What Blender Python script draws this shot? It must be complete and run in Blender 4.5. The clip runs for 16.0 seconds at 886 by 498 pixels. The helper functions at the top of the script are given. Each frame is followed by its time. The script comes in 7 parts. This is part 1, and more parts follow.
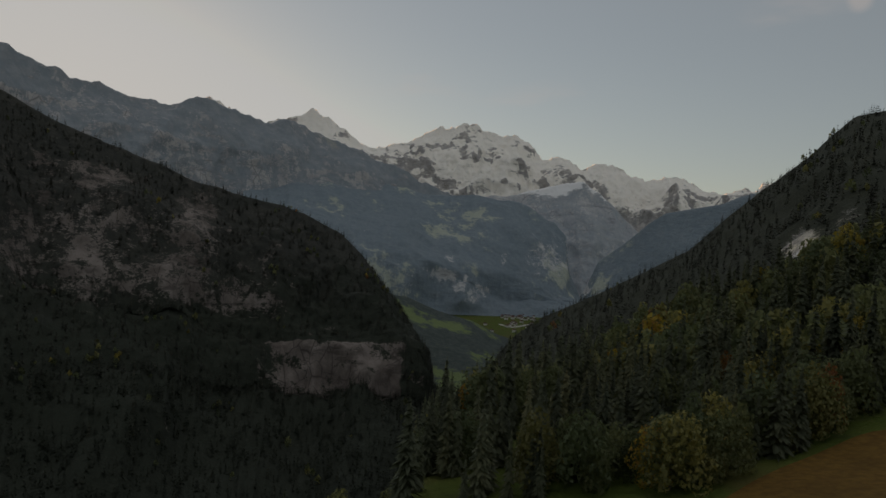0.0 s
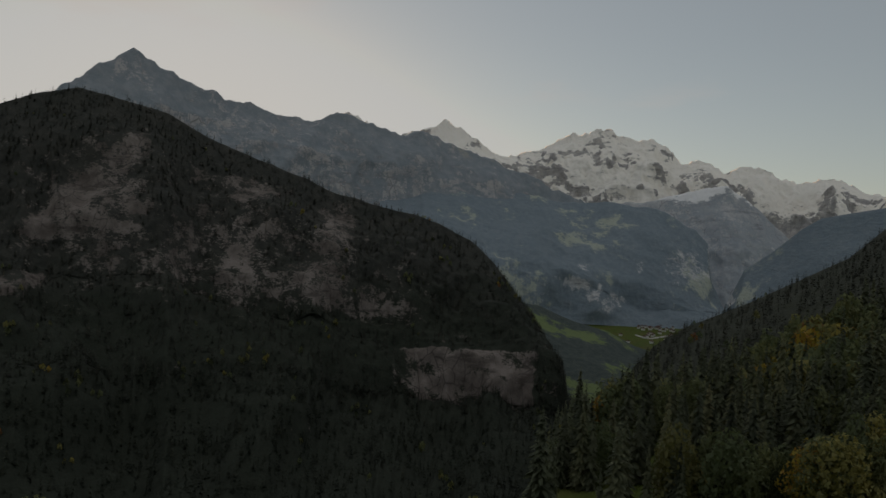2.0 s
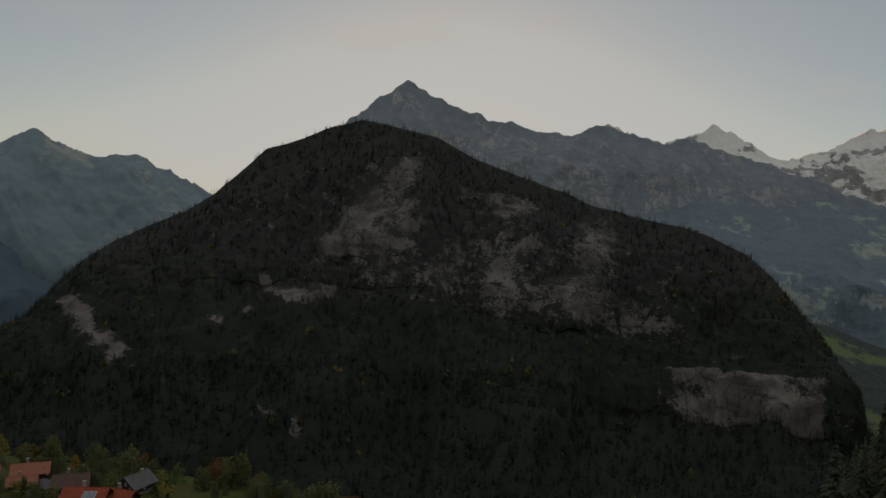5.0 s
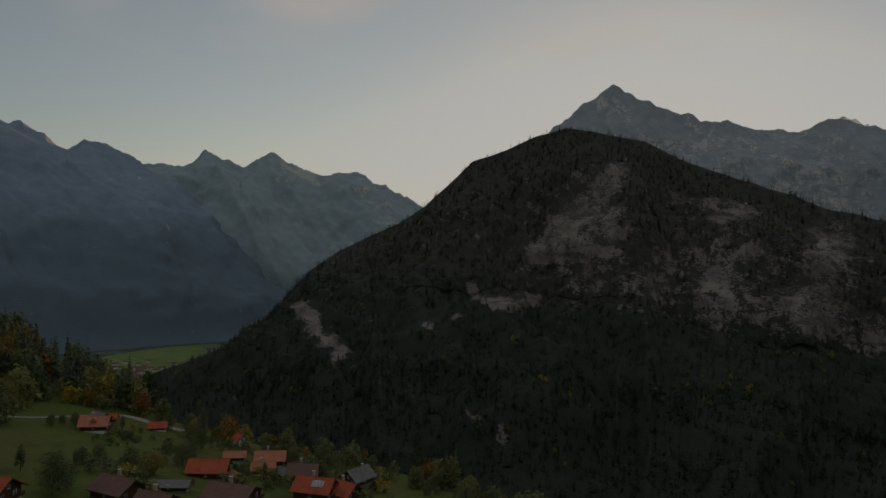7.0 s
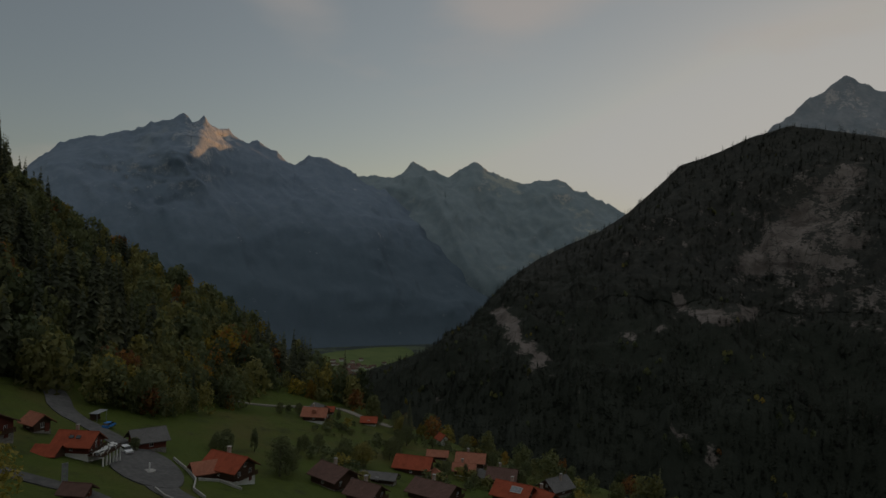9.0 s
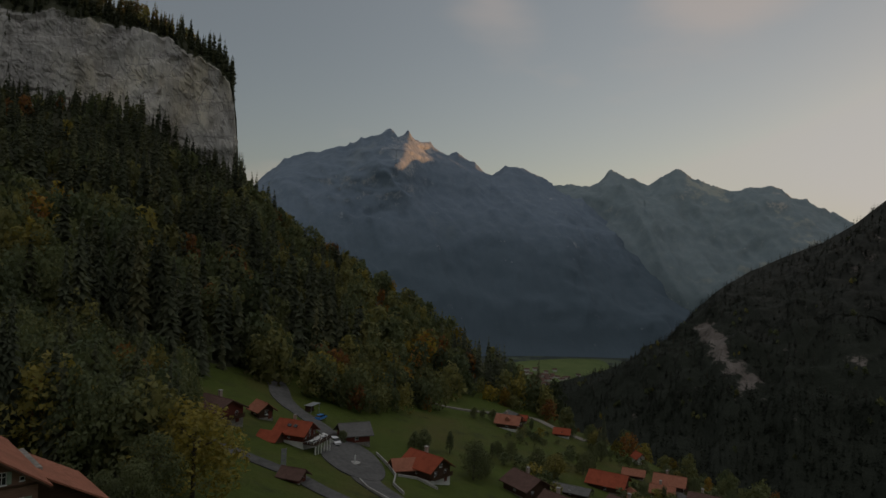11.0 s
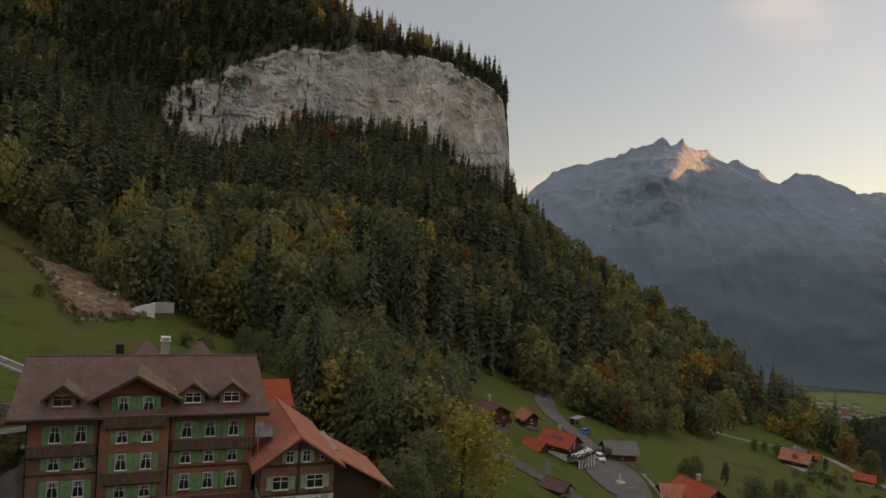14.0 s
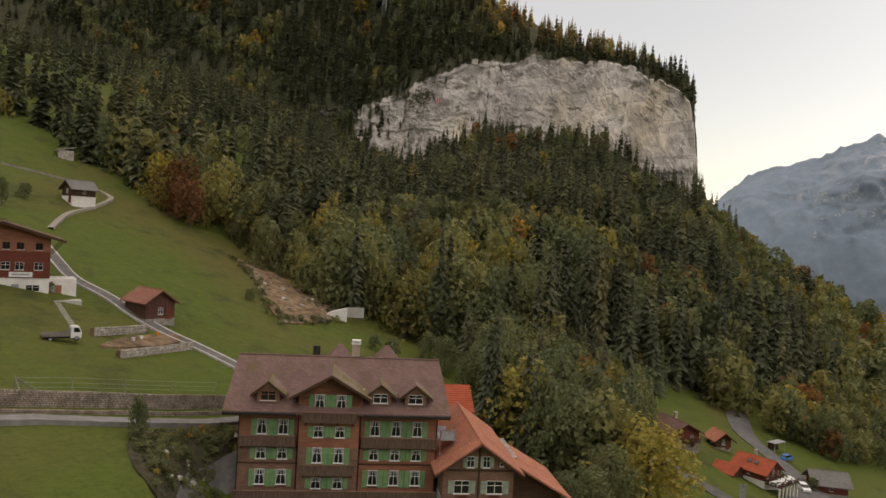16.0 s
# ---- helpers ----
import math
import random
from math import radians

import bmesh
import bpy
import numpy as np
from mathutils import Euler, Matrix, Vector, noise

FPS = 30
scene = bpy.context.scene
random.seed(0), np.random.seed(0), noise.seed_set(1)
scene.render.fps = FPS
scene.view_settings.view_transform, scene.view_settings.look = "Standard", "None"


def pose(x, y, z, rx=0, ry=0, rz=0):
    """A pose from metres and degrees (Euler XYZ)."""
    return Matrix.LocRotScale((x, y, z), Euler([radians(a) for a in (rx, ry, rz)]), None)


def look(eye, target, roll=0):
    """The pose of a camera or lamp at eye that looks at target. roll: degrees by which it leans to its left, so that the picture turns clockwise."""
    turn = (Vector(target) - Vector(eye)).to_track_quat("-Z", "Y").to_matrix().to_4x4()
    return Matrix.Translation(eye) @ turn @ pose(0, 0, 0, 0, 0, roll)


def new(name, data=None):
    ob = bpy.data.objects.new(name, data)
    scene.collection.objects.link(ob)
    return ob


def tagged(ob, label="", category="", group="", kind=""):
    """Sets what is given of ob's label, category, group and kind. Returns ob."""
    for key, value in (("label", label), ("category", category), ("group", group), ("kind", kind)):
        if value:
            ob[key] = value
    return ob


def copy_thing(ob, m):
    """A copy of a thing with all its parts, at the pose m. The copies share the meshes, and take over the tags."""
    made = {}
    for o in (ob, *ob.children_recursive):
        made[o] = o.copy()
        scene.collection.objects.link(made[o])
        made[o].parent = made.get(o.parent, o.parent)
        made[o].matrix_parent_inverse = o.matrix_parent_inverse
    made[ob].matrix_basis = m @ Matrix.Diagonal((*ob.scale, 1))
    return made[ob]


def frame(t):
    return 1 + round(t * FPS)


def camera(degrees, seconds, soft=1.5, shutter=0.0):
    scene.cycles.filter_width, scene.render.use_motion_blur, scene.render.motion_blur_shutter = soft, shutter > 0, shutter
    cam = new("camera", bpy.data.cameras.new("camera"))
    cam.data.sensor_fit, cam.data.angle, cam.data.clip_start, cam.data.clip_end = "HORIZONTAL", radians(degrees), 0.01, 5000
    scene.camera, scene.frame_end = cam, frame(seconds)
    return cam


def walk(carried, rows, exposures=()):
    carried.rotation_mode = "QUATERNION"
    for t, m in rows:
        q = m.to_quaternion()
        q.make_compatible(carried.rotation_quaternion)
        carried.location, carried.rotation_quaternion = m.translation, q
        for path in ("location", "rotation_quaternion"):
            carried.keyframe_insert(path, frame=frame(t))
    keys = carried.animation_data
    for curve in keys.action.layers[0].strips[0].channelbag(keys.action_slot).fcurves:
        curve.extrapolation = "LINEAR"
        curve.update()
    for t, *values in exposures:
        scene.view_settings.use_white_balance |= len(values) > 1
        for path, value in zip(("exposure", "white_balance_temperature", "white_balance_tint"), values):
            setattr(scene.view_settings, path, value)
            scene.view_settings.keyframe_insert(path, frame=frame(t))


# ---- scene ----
cam = camera(64.2, 16.0)
PATH = [
    (0.0, pose(0, 0, 0, 89.40, -3.80, 0.00)),
    (0.5, pose(0, 0, 0, 89.42, -3.66, 2.00)),
    (1.0, pose(0, 0, 0, 89.44, -3.60, 4.71)),
    (1.5, pose(0, 0, 0, 89.41, -3.59, 7.80)),
    (2.0, pose(0, 0, 0, 89.40, -3.53, 10.69)),
    (2.5, pose(0, 0, 0, 89.40, -3.26, 13.82)),
    (3.0, pose(0, 0, 0, 89.38, -3.15, 16.83)),
    (5.5, pose(0, 0, 0, 89.36, -2.81, 35.71)),
    (6.0, pose(0, 0, 0, 89.36, -2.66, 39.90)),
    (6.5, pose(0, 0, 0, 89.35, -2.40, 44.16)),
    (7.0, pose(0, 0, 0, 89.35, -2.24, 48.09)),
    (7.5, pose(0, 0, 0, 89.39, -2.56, 52.27)),
    (8.0, pose(0, 0, 0, 89.36, -2.53, 56.36)),
    (8.5, pose(0, 0, 0, 89.33, -2.43, 60.34)),
    (9.0, pose(0, 0, 0, 89.31, -2.43, 64.22)),
    (9.5, pose(0, 0, 0, 89.31, -2.39, 68.10)),
    (12.0, pose(0, 0, 0, 89.23, -3.25, 87.29)),
    (12.5, pose(0, 0, 0, 89.19, -3.24, 90.67)),
    (13.0, pose(0, 0, 0, 89.17, -3.42, 94.30)),
    (13.5, pose(0, 0, 0, 89.07, -3.40, 97.85)),
    (14.0, pose(0, 0, 0, 89.09, -3.58, 101.44)),
    (14.5, pose(0, 0, 0, 89.08, -3.55, 104.96)),
    (15.0, pose(0, 0, 0, 89.04, -3.55, 108.56)),
    (15.5, pose(0, 0, 0, 88.96, -3.45, 112.10)),
    (16.0, pose(0, 0, 0, 88.93, -3.33, 115.94)),
]
EXPOSURES = [(0.0, -0.36, 6800, 11), (3.0, -0.3, 6800, 10), (5.5, -0.4, 6800, 10), (8.0, -0.6, 6850, 10), (9.5, -0.66, 6850, 10), (11.0, -0.45, 7000, 13), (12.5, -0.12, 7200, 17), (13.5, 0.34, 7500, 18), (14.5, 0.98, 7900, 20), (16.0, 1.5, 8300, 21)]
walk(cam, PATH, EXPOSURES)

# ---- light ----
SUN_AZ, SUN_EL = 31.0, 3.2      # bearing turns left from +y; the sun stands behind the dark mountain
world = bpy.data.worlds.new("dawn_sky")
scene.world = world
world.use_nodes = True
wn, wl = world.node_tree.nodes, world.node_tree.links
sky = wn.new("ShaderNodeTexSky")
sky.sky_type, sky.sun_disc = "NISHITA", False
sky.sun_elevation, sky.sun_rotation = radians(SUN_EL), radians(-SUN_AZ)
sky.altitude, sky.air_density, sky.dust_density, sky.ozone_density = 1100, 1.0, 1.2, 1.5


def sky_mix(fac, a, b, mode="MIX"):
    node = wn.new("ShaderNodeMix")
    node.data_type, node.blend_type = "RGBA", mode
    for sock, v in ((node.inputs[0], fac), (node.inputs[6], a), (node.inputs[7], b)):
        if hasattr(v, "is_output"):
            wl.new(v, sock)
        else:
            sock.default_value = v if isinstance(v, (int, float)) else (*v, 1)
    return node.outputs[2]


# a thin veil of high cloud evens out the glow round the sun; a few pink wisps
SKY = 0.129
veil = sky_mix(1.0, sky.outputs[0], (1.4, 1.4, 1.45), "MULTIPLY")
flat_glow = sky_mix(1.0, veil, (4.95, 5.0, 5.0), "DARKEN")


def world_math(op, a, b):
    node = wn.new("ShaderNodeMath")
    node.operation = op
    for sock, v in zip(node.inputs, (a, b)):
        if hasattr(v, "is_output"):
            wl.new(v, sock)
        else:
            sock.default_value = v
    return node.outputs[0]


grey = wn.new("ShaderNodeRGBToBW")
wl.new(veil, grey.inputs[0])
knee = world_math("POWER", world_math("ADD", 1.0, world_math("POWER", world_math("DIVIDE", grey.outputs[0], 5.1), 3.0)), -0.3333)
soften = wn.new("ShaderNodeVectorMath")
soften.operation = "SCALE"
wl.new(sky_mix(0.7, veil, grey.outputs[0]), soften.inputs[0])
wl.new(knee, soften.inputs["Scale"])
veil = sky_mix(0.5, flat_glow, soften.outputs[0])
co = wn.new("ShaderNodeTexCoord")
height = wn.new("ShaderNodeSeparateXYZ")
wl.new(co.outputs["Generated"], height.inputs[0])
aloft = wn.new("ShaderNodeMapRange")
aloft.interpolation_type = "SMOOTHSTEP"
aloft.inputs["From Min"].default_value, aloft.inputs["From Max"].default_value = 0.25, 0.95
aloft.inputs["To Min"].default_value, aloft.inputs["To Max"].default_value = 0.28, 0.52
wl.new(height.outputs[2], aloft.inputs["Value"])
veil = sky_mix(aloft.outputs[0], veil, sky_mix(aloft.outputs[0], (3.0, 3.3, 3.5), (8.6, 8.7, 8.7)))
clear = wn.new("ShaderNodeVectorMath")
clear.operation = "DISTANCE"
clear.inputs[1].default_value = (-math.sin(radians(108)), math.cos(radians(108)), 0.2)
wl.new(co.outputs["Generated"], clear.inputs[0])
blue = wn.new("ShaderNodeMapRange")
blue.interpolation_type = "SMOOTHSTEP"
blue.inputs["From Min"].default_value, blue.inputs["From Max"].default_value = 0.85, 0.1
wl.new(clear.outputs["Value"], blue.inputs["Value"])
veil = sky_mix(blue.outputs[0], veil, sky_mix(1.0, veil, (0.76, 0.80, 0.84), "MULTIPLY"))
stretch = wn.new("ShaderNodeMapping")
stretch.inputs["Scale"].default_value = (1.6, 1.6, 5.0)
wl.new(co.outputs["Generated"], stretch.inputs["Vector"])
wisp = wn.new("ShaderNodeTexNoise")
wisp.inputs["Scale"].default_value, wisp.inputs["Detail"].default_value = 1.6, 5
wl.new(stretch.outputs[0], wisp.inputs["Vector"])
wisp_ramp = wn.new("ShaderNodeMapRange")
wisp_ramp.interpolation_type = "SMOOTHSTEP"
wisp_ramp.inputs["From Min"].default_value, wisp_ramp.inputs["From Max"].default_value, wisp_ramp.inputs["To Max"].default_value = 0.58, 0.74, 0.35
wl.new(wisp.outputs["Fac"], wisp_ramp.inputs["Value"])
veil = sky_mix(wisp_ramp.outputs[0], veil, (4.6, 4.0, 3.7))


def cloud(az, el, reach, amount, colour):
    """A torn patch of high cloud about one bearing."""
    global veil
    a, e = radians(az), radians(el)
    dot = wn.new("ShaderNodeVectorMath")
    dot.operation = "DISTANCE"
    dot.inputs[1].default_value = (-math.sin(a) * math.cos(e), math.cos(a) * math.cos(e), math.sin(e))
    wl.new(co.outputs["Generated"], dot.inputs[0])
    torn = wn.new("ShaderNodeMath")
    torn.operation = "MULTIPLY_ADD"
    torn.inputs[1].default_value = -reach * 2.6
    wl.new(wisp.outputs["Fac"], torn.inputs[0])
    wl.new(dot.outputs["Value"], torn.inputs[2])
    edge = wn.new("ShaderNodeMapRange")
    edge.interpolation_type = "SMOOTHSTEP"
    edge.inputs["From Min"].default_value, edge.inputs["From Max"].default_value = -0.1 * reach, -1.15 * reach
    edge.inputs["To Max"].default_value = amount
    wl.new(torn.outputs[0], edge.inputs["Value"])
    veil = sky_mix(edge.outputs[0], veil, colour)


for az_, el_, reach_, amount_ in ((77.0, 19.0, 0.08, 0.36), (60, 20, 0.12, 0.5), (-29.5, 18.2, 0.012, 0.35)):
    cloud(az_, el_, reach_, amount_, (4.6, 4.05, 3.75))
wl.new(veil, wn["Background"].inputs["Color"])
wn["Background"].inputs["Strength"].default_value = SKY
sun = new("sun", bpy.data.lights.new("sun", "SUN"))
sun.data.energy, sun.data.angle, sun.data.color = 5.0, radians(0.5), (1.0, 0.5, 0.2)
sun_dir = Vector((-math.sin(radians(SUN_AZ)) * math.cos(radians(SUN_EL)), math.cos(radians(SUN_AZ)) * math.cos(radians(SUN_EL)), math.sin(radians(SUN_EL))))
sun.matrix_world = look(sun_dir * 3000, (0, 0, 0))

# ---- tools ----
rng = np.random.default_rng(7)


def lattice(i, j, k, seed):
    h = (i * 374761393 + j * 668265263 + k * 1442695041 + seed * 974711) & 0x7FFFFFFF
    h = ((h ^ (h >> 13)) * 1274126177) & 0x7FFFFFFF
    return ((h ^ (h >> 16)) & 0xFFFFFF) / float(0xFFFFFF)


def value_noise(p, seed=0):
    """Smooth noise from 0 to 1 at points p (n, 3)."""
    q = np.floor(p).astype(np.int64)
    f = p - q
    f = f * f * f * (f * (f * 6 - 15) + 10)
    out = 0
    for dx in (0, 1):
        for dy in (0, 1):
            for dz in (0, 1):
                w = (f[:, 0] if dx else 1 - f[:, 0]) * (f[:, 1] if dy else 1 - f[:, 1]) * (f[:, 2] if dz else 1 - f[:, 2])
                out = out + w * lattice(q[:, 0] + dx, q[:, 1] + dy, q[:, 2] + dz, seed)
    return out


def fbm(p, scale, octaves=5, seed=0, ridged=False):
    """Layered noise, about -1 to 1; scale is the largest feature in metres."""
    out, amp, total = 0, 1.0, 0.0
    q = p / scale
    for o in range(octaves):
        n = value_noise(q, seed + o * 17) * 2 - 1
        out = out + amp * ((1 - 2 * np.abs(n)) if ridged else n)
        total += amp
        q, amp = q * 2.07 + 11.3, amp * 0.52
    return out / total


def polar(az, el, d):
    """A point at bearing az (left of +y), slope angle el and level distance d from the origin."""
    az, el = np.radians(az), np.radians(el)
    return np.stack([-np.sin(az) * d, np.cos(az) * d, np.tan(el) * d], -1)


def smooth(a, b, x):
    t = np.clip((x - a) / (b - a), 0, 1)
    return t * t * (3 - 2 * t)


def ground_height(x, y):
    """The terrace: a hollow slope that falls away to a brink, then a steep drop to the valley floor."""
    x, y = np.asarray(x, float), np.asarray(y, float)
    r = np.hypot(x, y)
    k = np.minimum(1.0, 340 / np.maximum(r, 1))
    u, v = x * k / 100, y * k / 100
    z = -39.1 + 11.5 * u - 20.35 * v + 12.8 * np.exp(-(r / 110) ** 2) + 2.33 * u * u + 3.97 * u * v + 4.85 * v * v
    bearing = np.degrees(np.arctan2(-x, y))
    brink = -0.342 * x + 0.94 * y - 226 + 82 * smooth(-6, 5, bearing) * (1 - smooth(32, 52, bearing))
    pts = np.stack([x, y, 0 * x], -1).reshape(-1, 3)
    n = fbm(pts, 60, 3, 5).reshape(x.shape)
    drop = np.maximum(0, brink + 10 * n)
    z = z - drop * 0.95 - np.minimum(drop, 25) * 0.25 + 0.8 * n * smooth(90, 180, r)
    # level yard in front of the hotel
    lx, ly = -0.55 * (x + 62.8) + 0.835 * (y + 41.4), -0.835 * (x + 62.8) - 0.55 * (y + 41.4)
    w = smooth(3, -1.5, ly) * smooth(-17, -10.5, lx) * smooth(24, 16, lx)
    z = z * (1 - w) + np.minimum(z, -31.0) * w
    return np.maximum(z, VALLEY + 115 * smooth(1600, 3000, y))


VALLEY = -400.0


def mesh_object(name, verts, faces, mats, smooth_shade=True, attrs=(), parent=None):
    me = bpy.data.meshes.new(name)
    verts = np.ascontiguousarray(verts, dtype=np.float32)
    faces = np.ascontiguousarray(faces, dtype=np.int32)
    n, k = faces.shape
    me.vertices.add(len(verts))
    me.vertices.foreach_set("co", verts.ravel())
    me.loops.add(n * k)
    me.loops.foreach_set("vertex_index", faces.ravel())
    me.polygons.add(n)
    me.polygons.foreach_set("loop_start", np.arange(0, n * k, k, dtype=np.int32))
    me.polygons.foreach_set("loop_total", np.full(n, k, dtype=np.int32))
    me.polygons.foreach_set("use_smooth", np.full(n, smooth_shade))
    me.update(calc_edges=True)
    for key, values in attrs:
        me.attributes.new(key, "FLOAT", "POINT").data.foreach_set("value", np.ascontiguousarray(values, dtype=np.float32).ravel())
    for m in mats:
        me.materials.append(m)
    ob = new(name, me)
    ob.parent = parent
    return ob


def grid_faces(na, ns):
    i = np.arange(na - 1)[:, None] * ns + np.arange(ns - 1)[None, :]
    return np.stack([i, i + 1, i + ns + 1, i + ns], -1).reshape(-1, 4)


def loft(lines, az0, az1, step, rows):
    """A sheet of land through lines of (bearing, slope angle or None for the terrace, distance), from its front foot to its back foot. rows: strips between lines."""
    az = np.arange(az0, az1 + step * 0.5, step)
    curves = []
    for line in lines:
        a = np.array([p[0] for p in line], float)
        d = np.interp(az, a, [p[2] for p in line])
        if line[0][1] is None:
            p = polar(az, 0 * az, d)
            p[:, 2] = ground_height(p[:, 0], p[:, 1]) - 4
        else:
            p = polar(az, np.interp(az, a, [p[1] for p in line]), d)
        curves.append(p)
    parts, s_of = [], []
    for i, n in enumerate(rows):
        t = np.linspace(0, 1, n, endpoint=False)
        parts.append(curves[i][:, None] * (1 - t)[None, :, None] + curves[i + 1][:, None] * t[None, :, None])
        s_of.append(i + t)
    parts.append(curves[-1][:, None])
    s_of.append([len(rows)])
    return az, np.concatenate(s_of), np.concatenate(parts, 1)


def normals_of(g):
    du, dv = np.gradient(g, axis=0), np.gradient(g, axis=1)
    n = np.cross(du, dv)
    n /= np.linalg.norm(n, axis=-1, keepdims=True) + 1e-9
    return n * np.where(n[..., 2:] < 0, -1, 1)

# ---- materials ----


class Nodes:
    """Short hand for one node material."""

    def __init__(self, name, rough=0.9):
        self.mat = bpy.data.materials.new(name)
        self.mat.use_nodes = True
        self.n, self.l = self.mat.node_tree.nodes, self.mat.node_tree.links
        self.bsdf = self.n["Principled BSDF"]
        self.bsdf.inputs["Roughness"].default_value = rough
        self.bsdf.inputs["Specular IOR Level"].default_value = 0.15
        self.co = self.n.new("ShaderNodeNewGeometry").outputs["Position"]

    def noise(self, scale, detail=4, rough=0.6, stretch=None, co=None):
        node = self.n.new("ShaderNodeTexNoise")
        node.inputs["Scale"].default_value, node.inputs["Detail"].default_value, node.inputs["Roughness"].default_value = scale, detail, rough
        src = co or self.co
        if stretch:
            m = self.n.new("ShaderNodeMapping")
            m.inputs["Scale"].default_value = stretch
            self.l.new(src, m.inputs["Vector"])
            src = m.outputs[0]
        self.l.new(src, node.inputs["Vector"])
        return node.outputs["Fac"]

    def attr(self, key):
        node = self.n.new("ShaderNodeAttribute")
        node.attribute_name = key
        return node.outputs["Fac"]

    def ramp(self, fac, stops):
        node = self.n.new("ShaderNodeValToRGB")
        e = node.color_ramp.elements
        while len(e) < len(stops):
            e.new(0.5)
        for el, (pos, col) in zip(e, stops):
            el.position, el.color = pos, (*col, 1) if len(col) == 3 else col
        self.l.new(fac, node.inputs["Fac"])
        return node.outputs["Color"]

    def mix(self, fac, a, b, mode="MIX"):
        node = self.n.new("ShaderNodeMix")
        node.data_type, node.blend_type = "RGBA", mode
        for sock, v in ((node.inputs[0], fac), (node.inputs[6], a), (node.inputs[7], b)):
            if hasattr(v, "is_output"):
                self.l.new(v, sock)
            else:
                sock.default_value = v if isinstance(v, (int, float)) else (*v, 1)
        return node.outputs[2]

    def math(self, op, a, b=0.0, clamp=False):
        node = self.n.new("ShaderNodeMath")
        node.operation, node.use_clamp = op, clamp
        for sock, v in zip(node.inputs, (a, b)):
            if hasattr(v, "is_output"):
                self.l.new(v, sock)
            else:
                sock.default_value = v
        return node.outputs[0]

    def step(self, fac, a, b):
        node = self.n.new("ShaderNodeMapRange")
        node.interpolation_type = "SMOOTHSTEP"
        node.inputs["From Min"].default_value, node.inputs["From Max"].default_value = a, b
        self.l.new(fac, node.inputs["Value"])
        return node.outputs[0]

    def done(self, color, bump=None, strength=0.5, distance=0.1):
        if hasattr(color, "is_output"):
            self.l.new(color, self.bsdf.inputs["Base Color"])
        else:
            self.bsdf.inputs["Base Color"].default_value = (*color, 1)
        if bump is not None:
            b = self.n.new("ShaderNodeBump")
            b.inputs["Strength"].default_value, b.inputs["Distance"].default_value = strength, distance
            self.l.new(bump, b.inputs["Height"])
            self.l.new(b.outputs[0], self.bsdf.inputs["Normal"])
        return self.mat


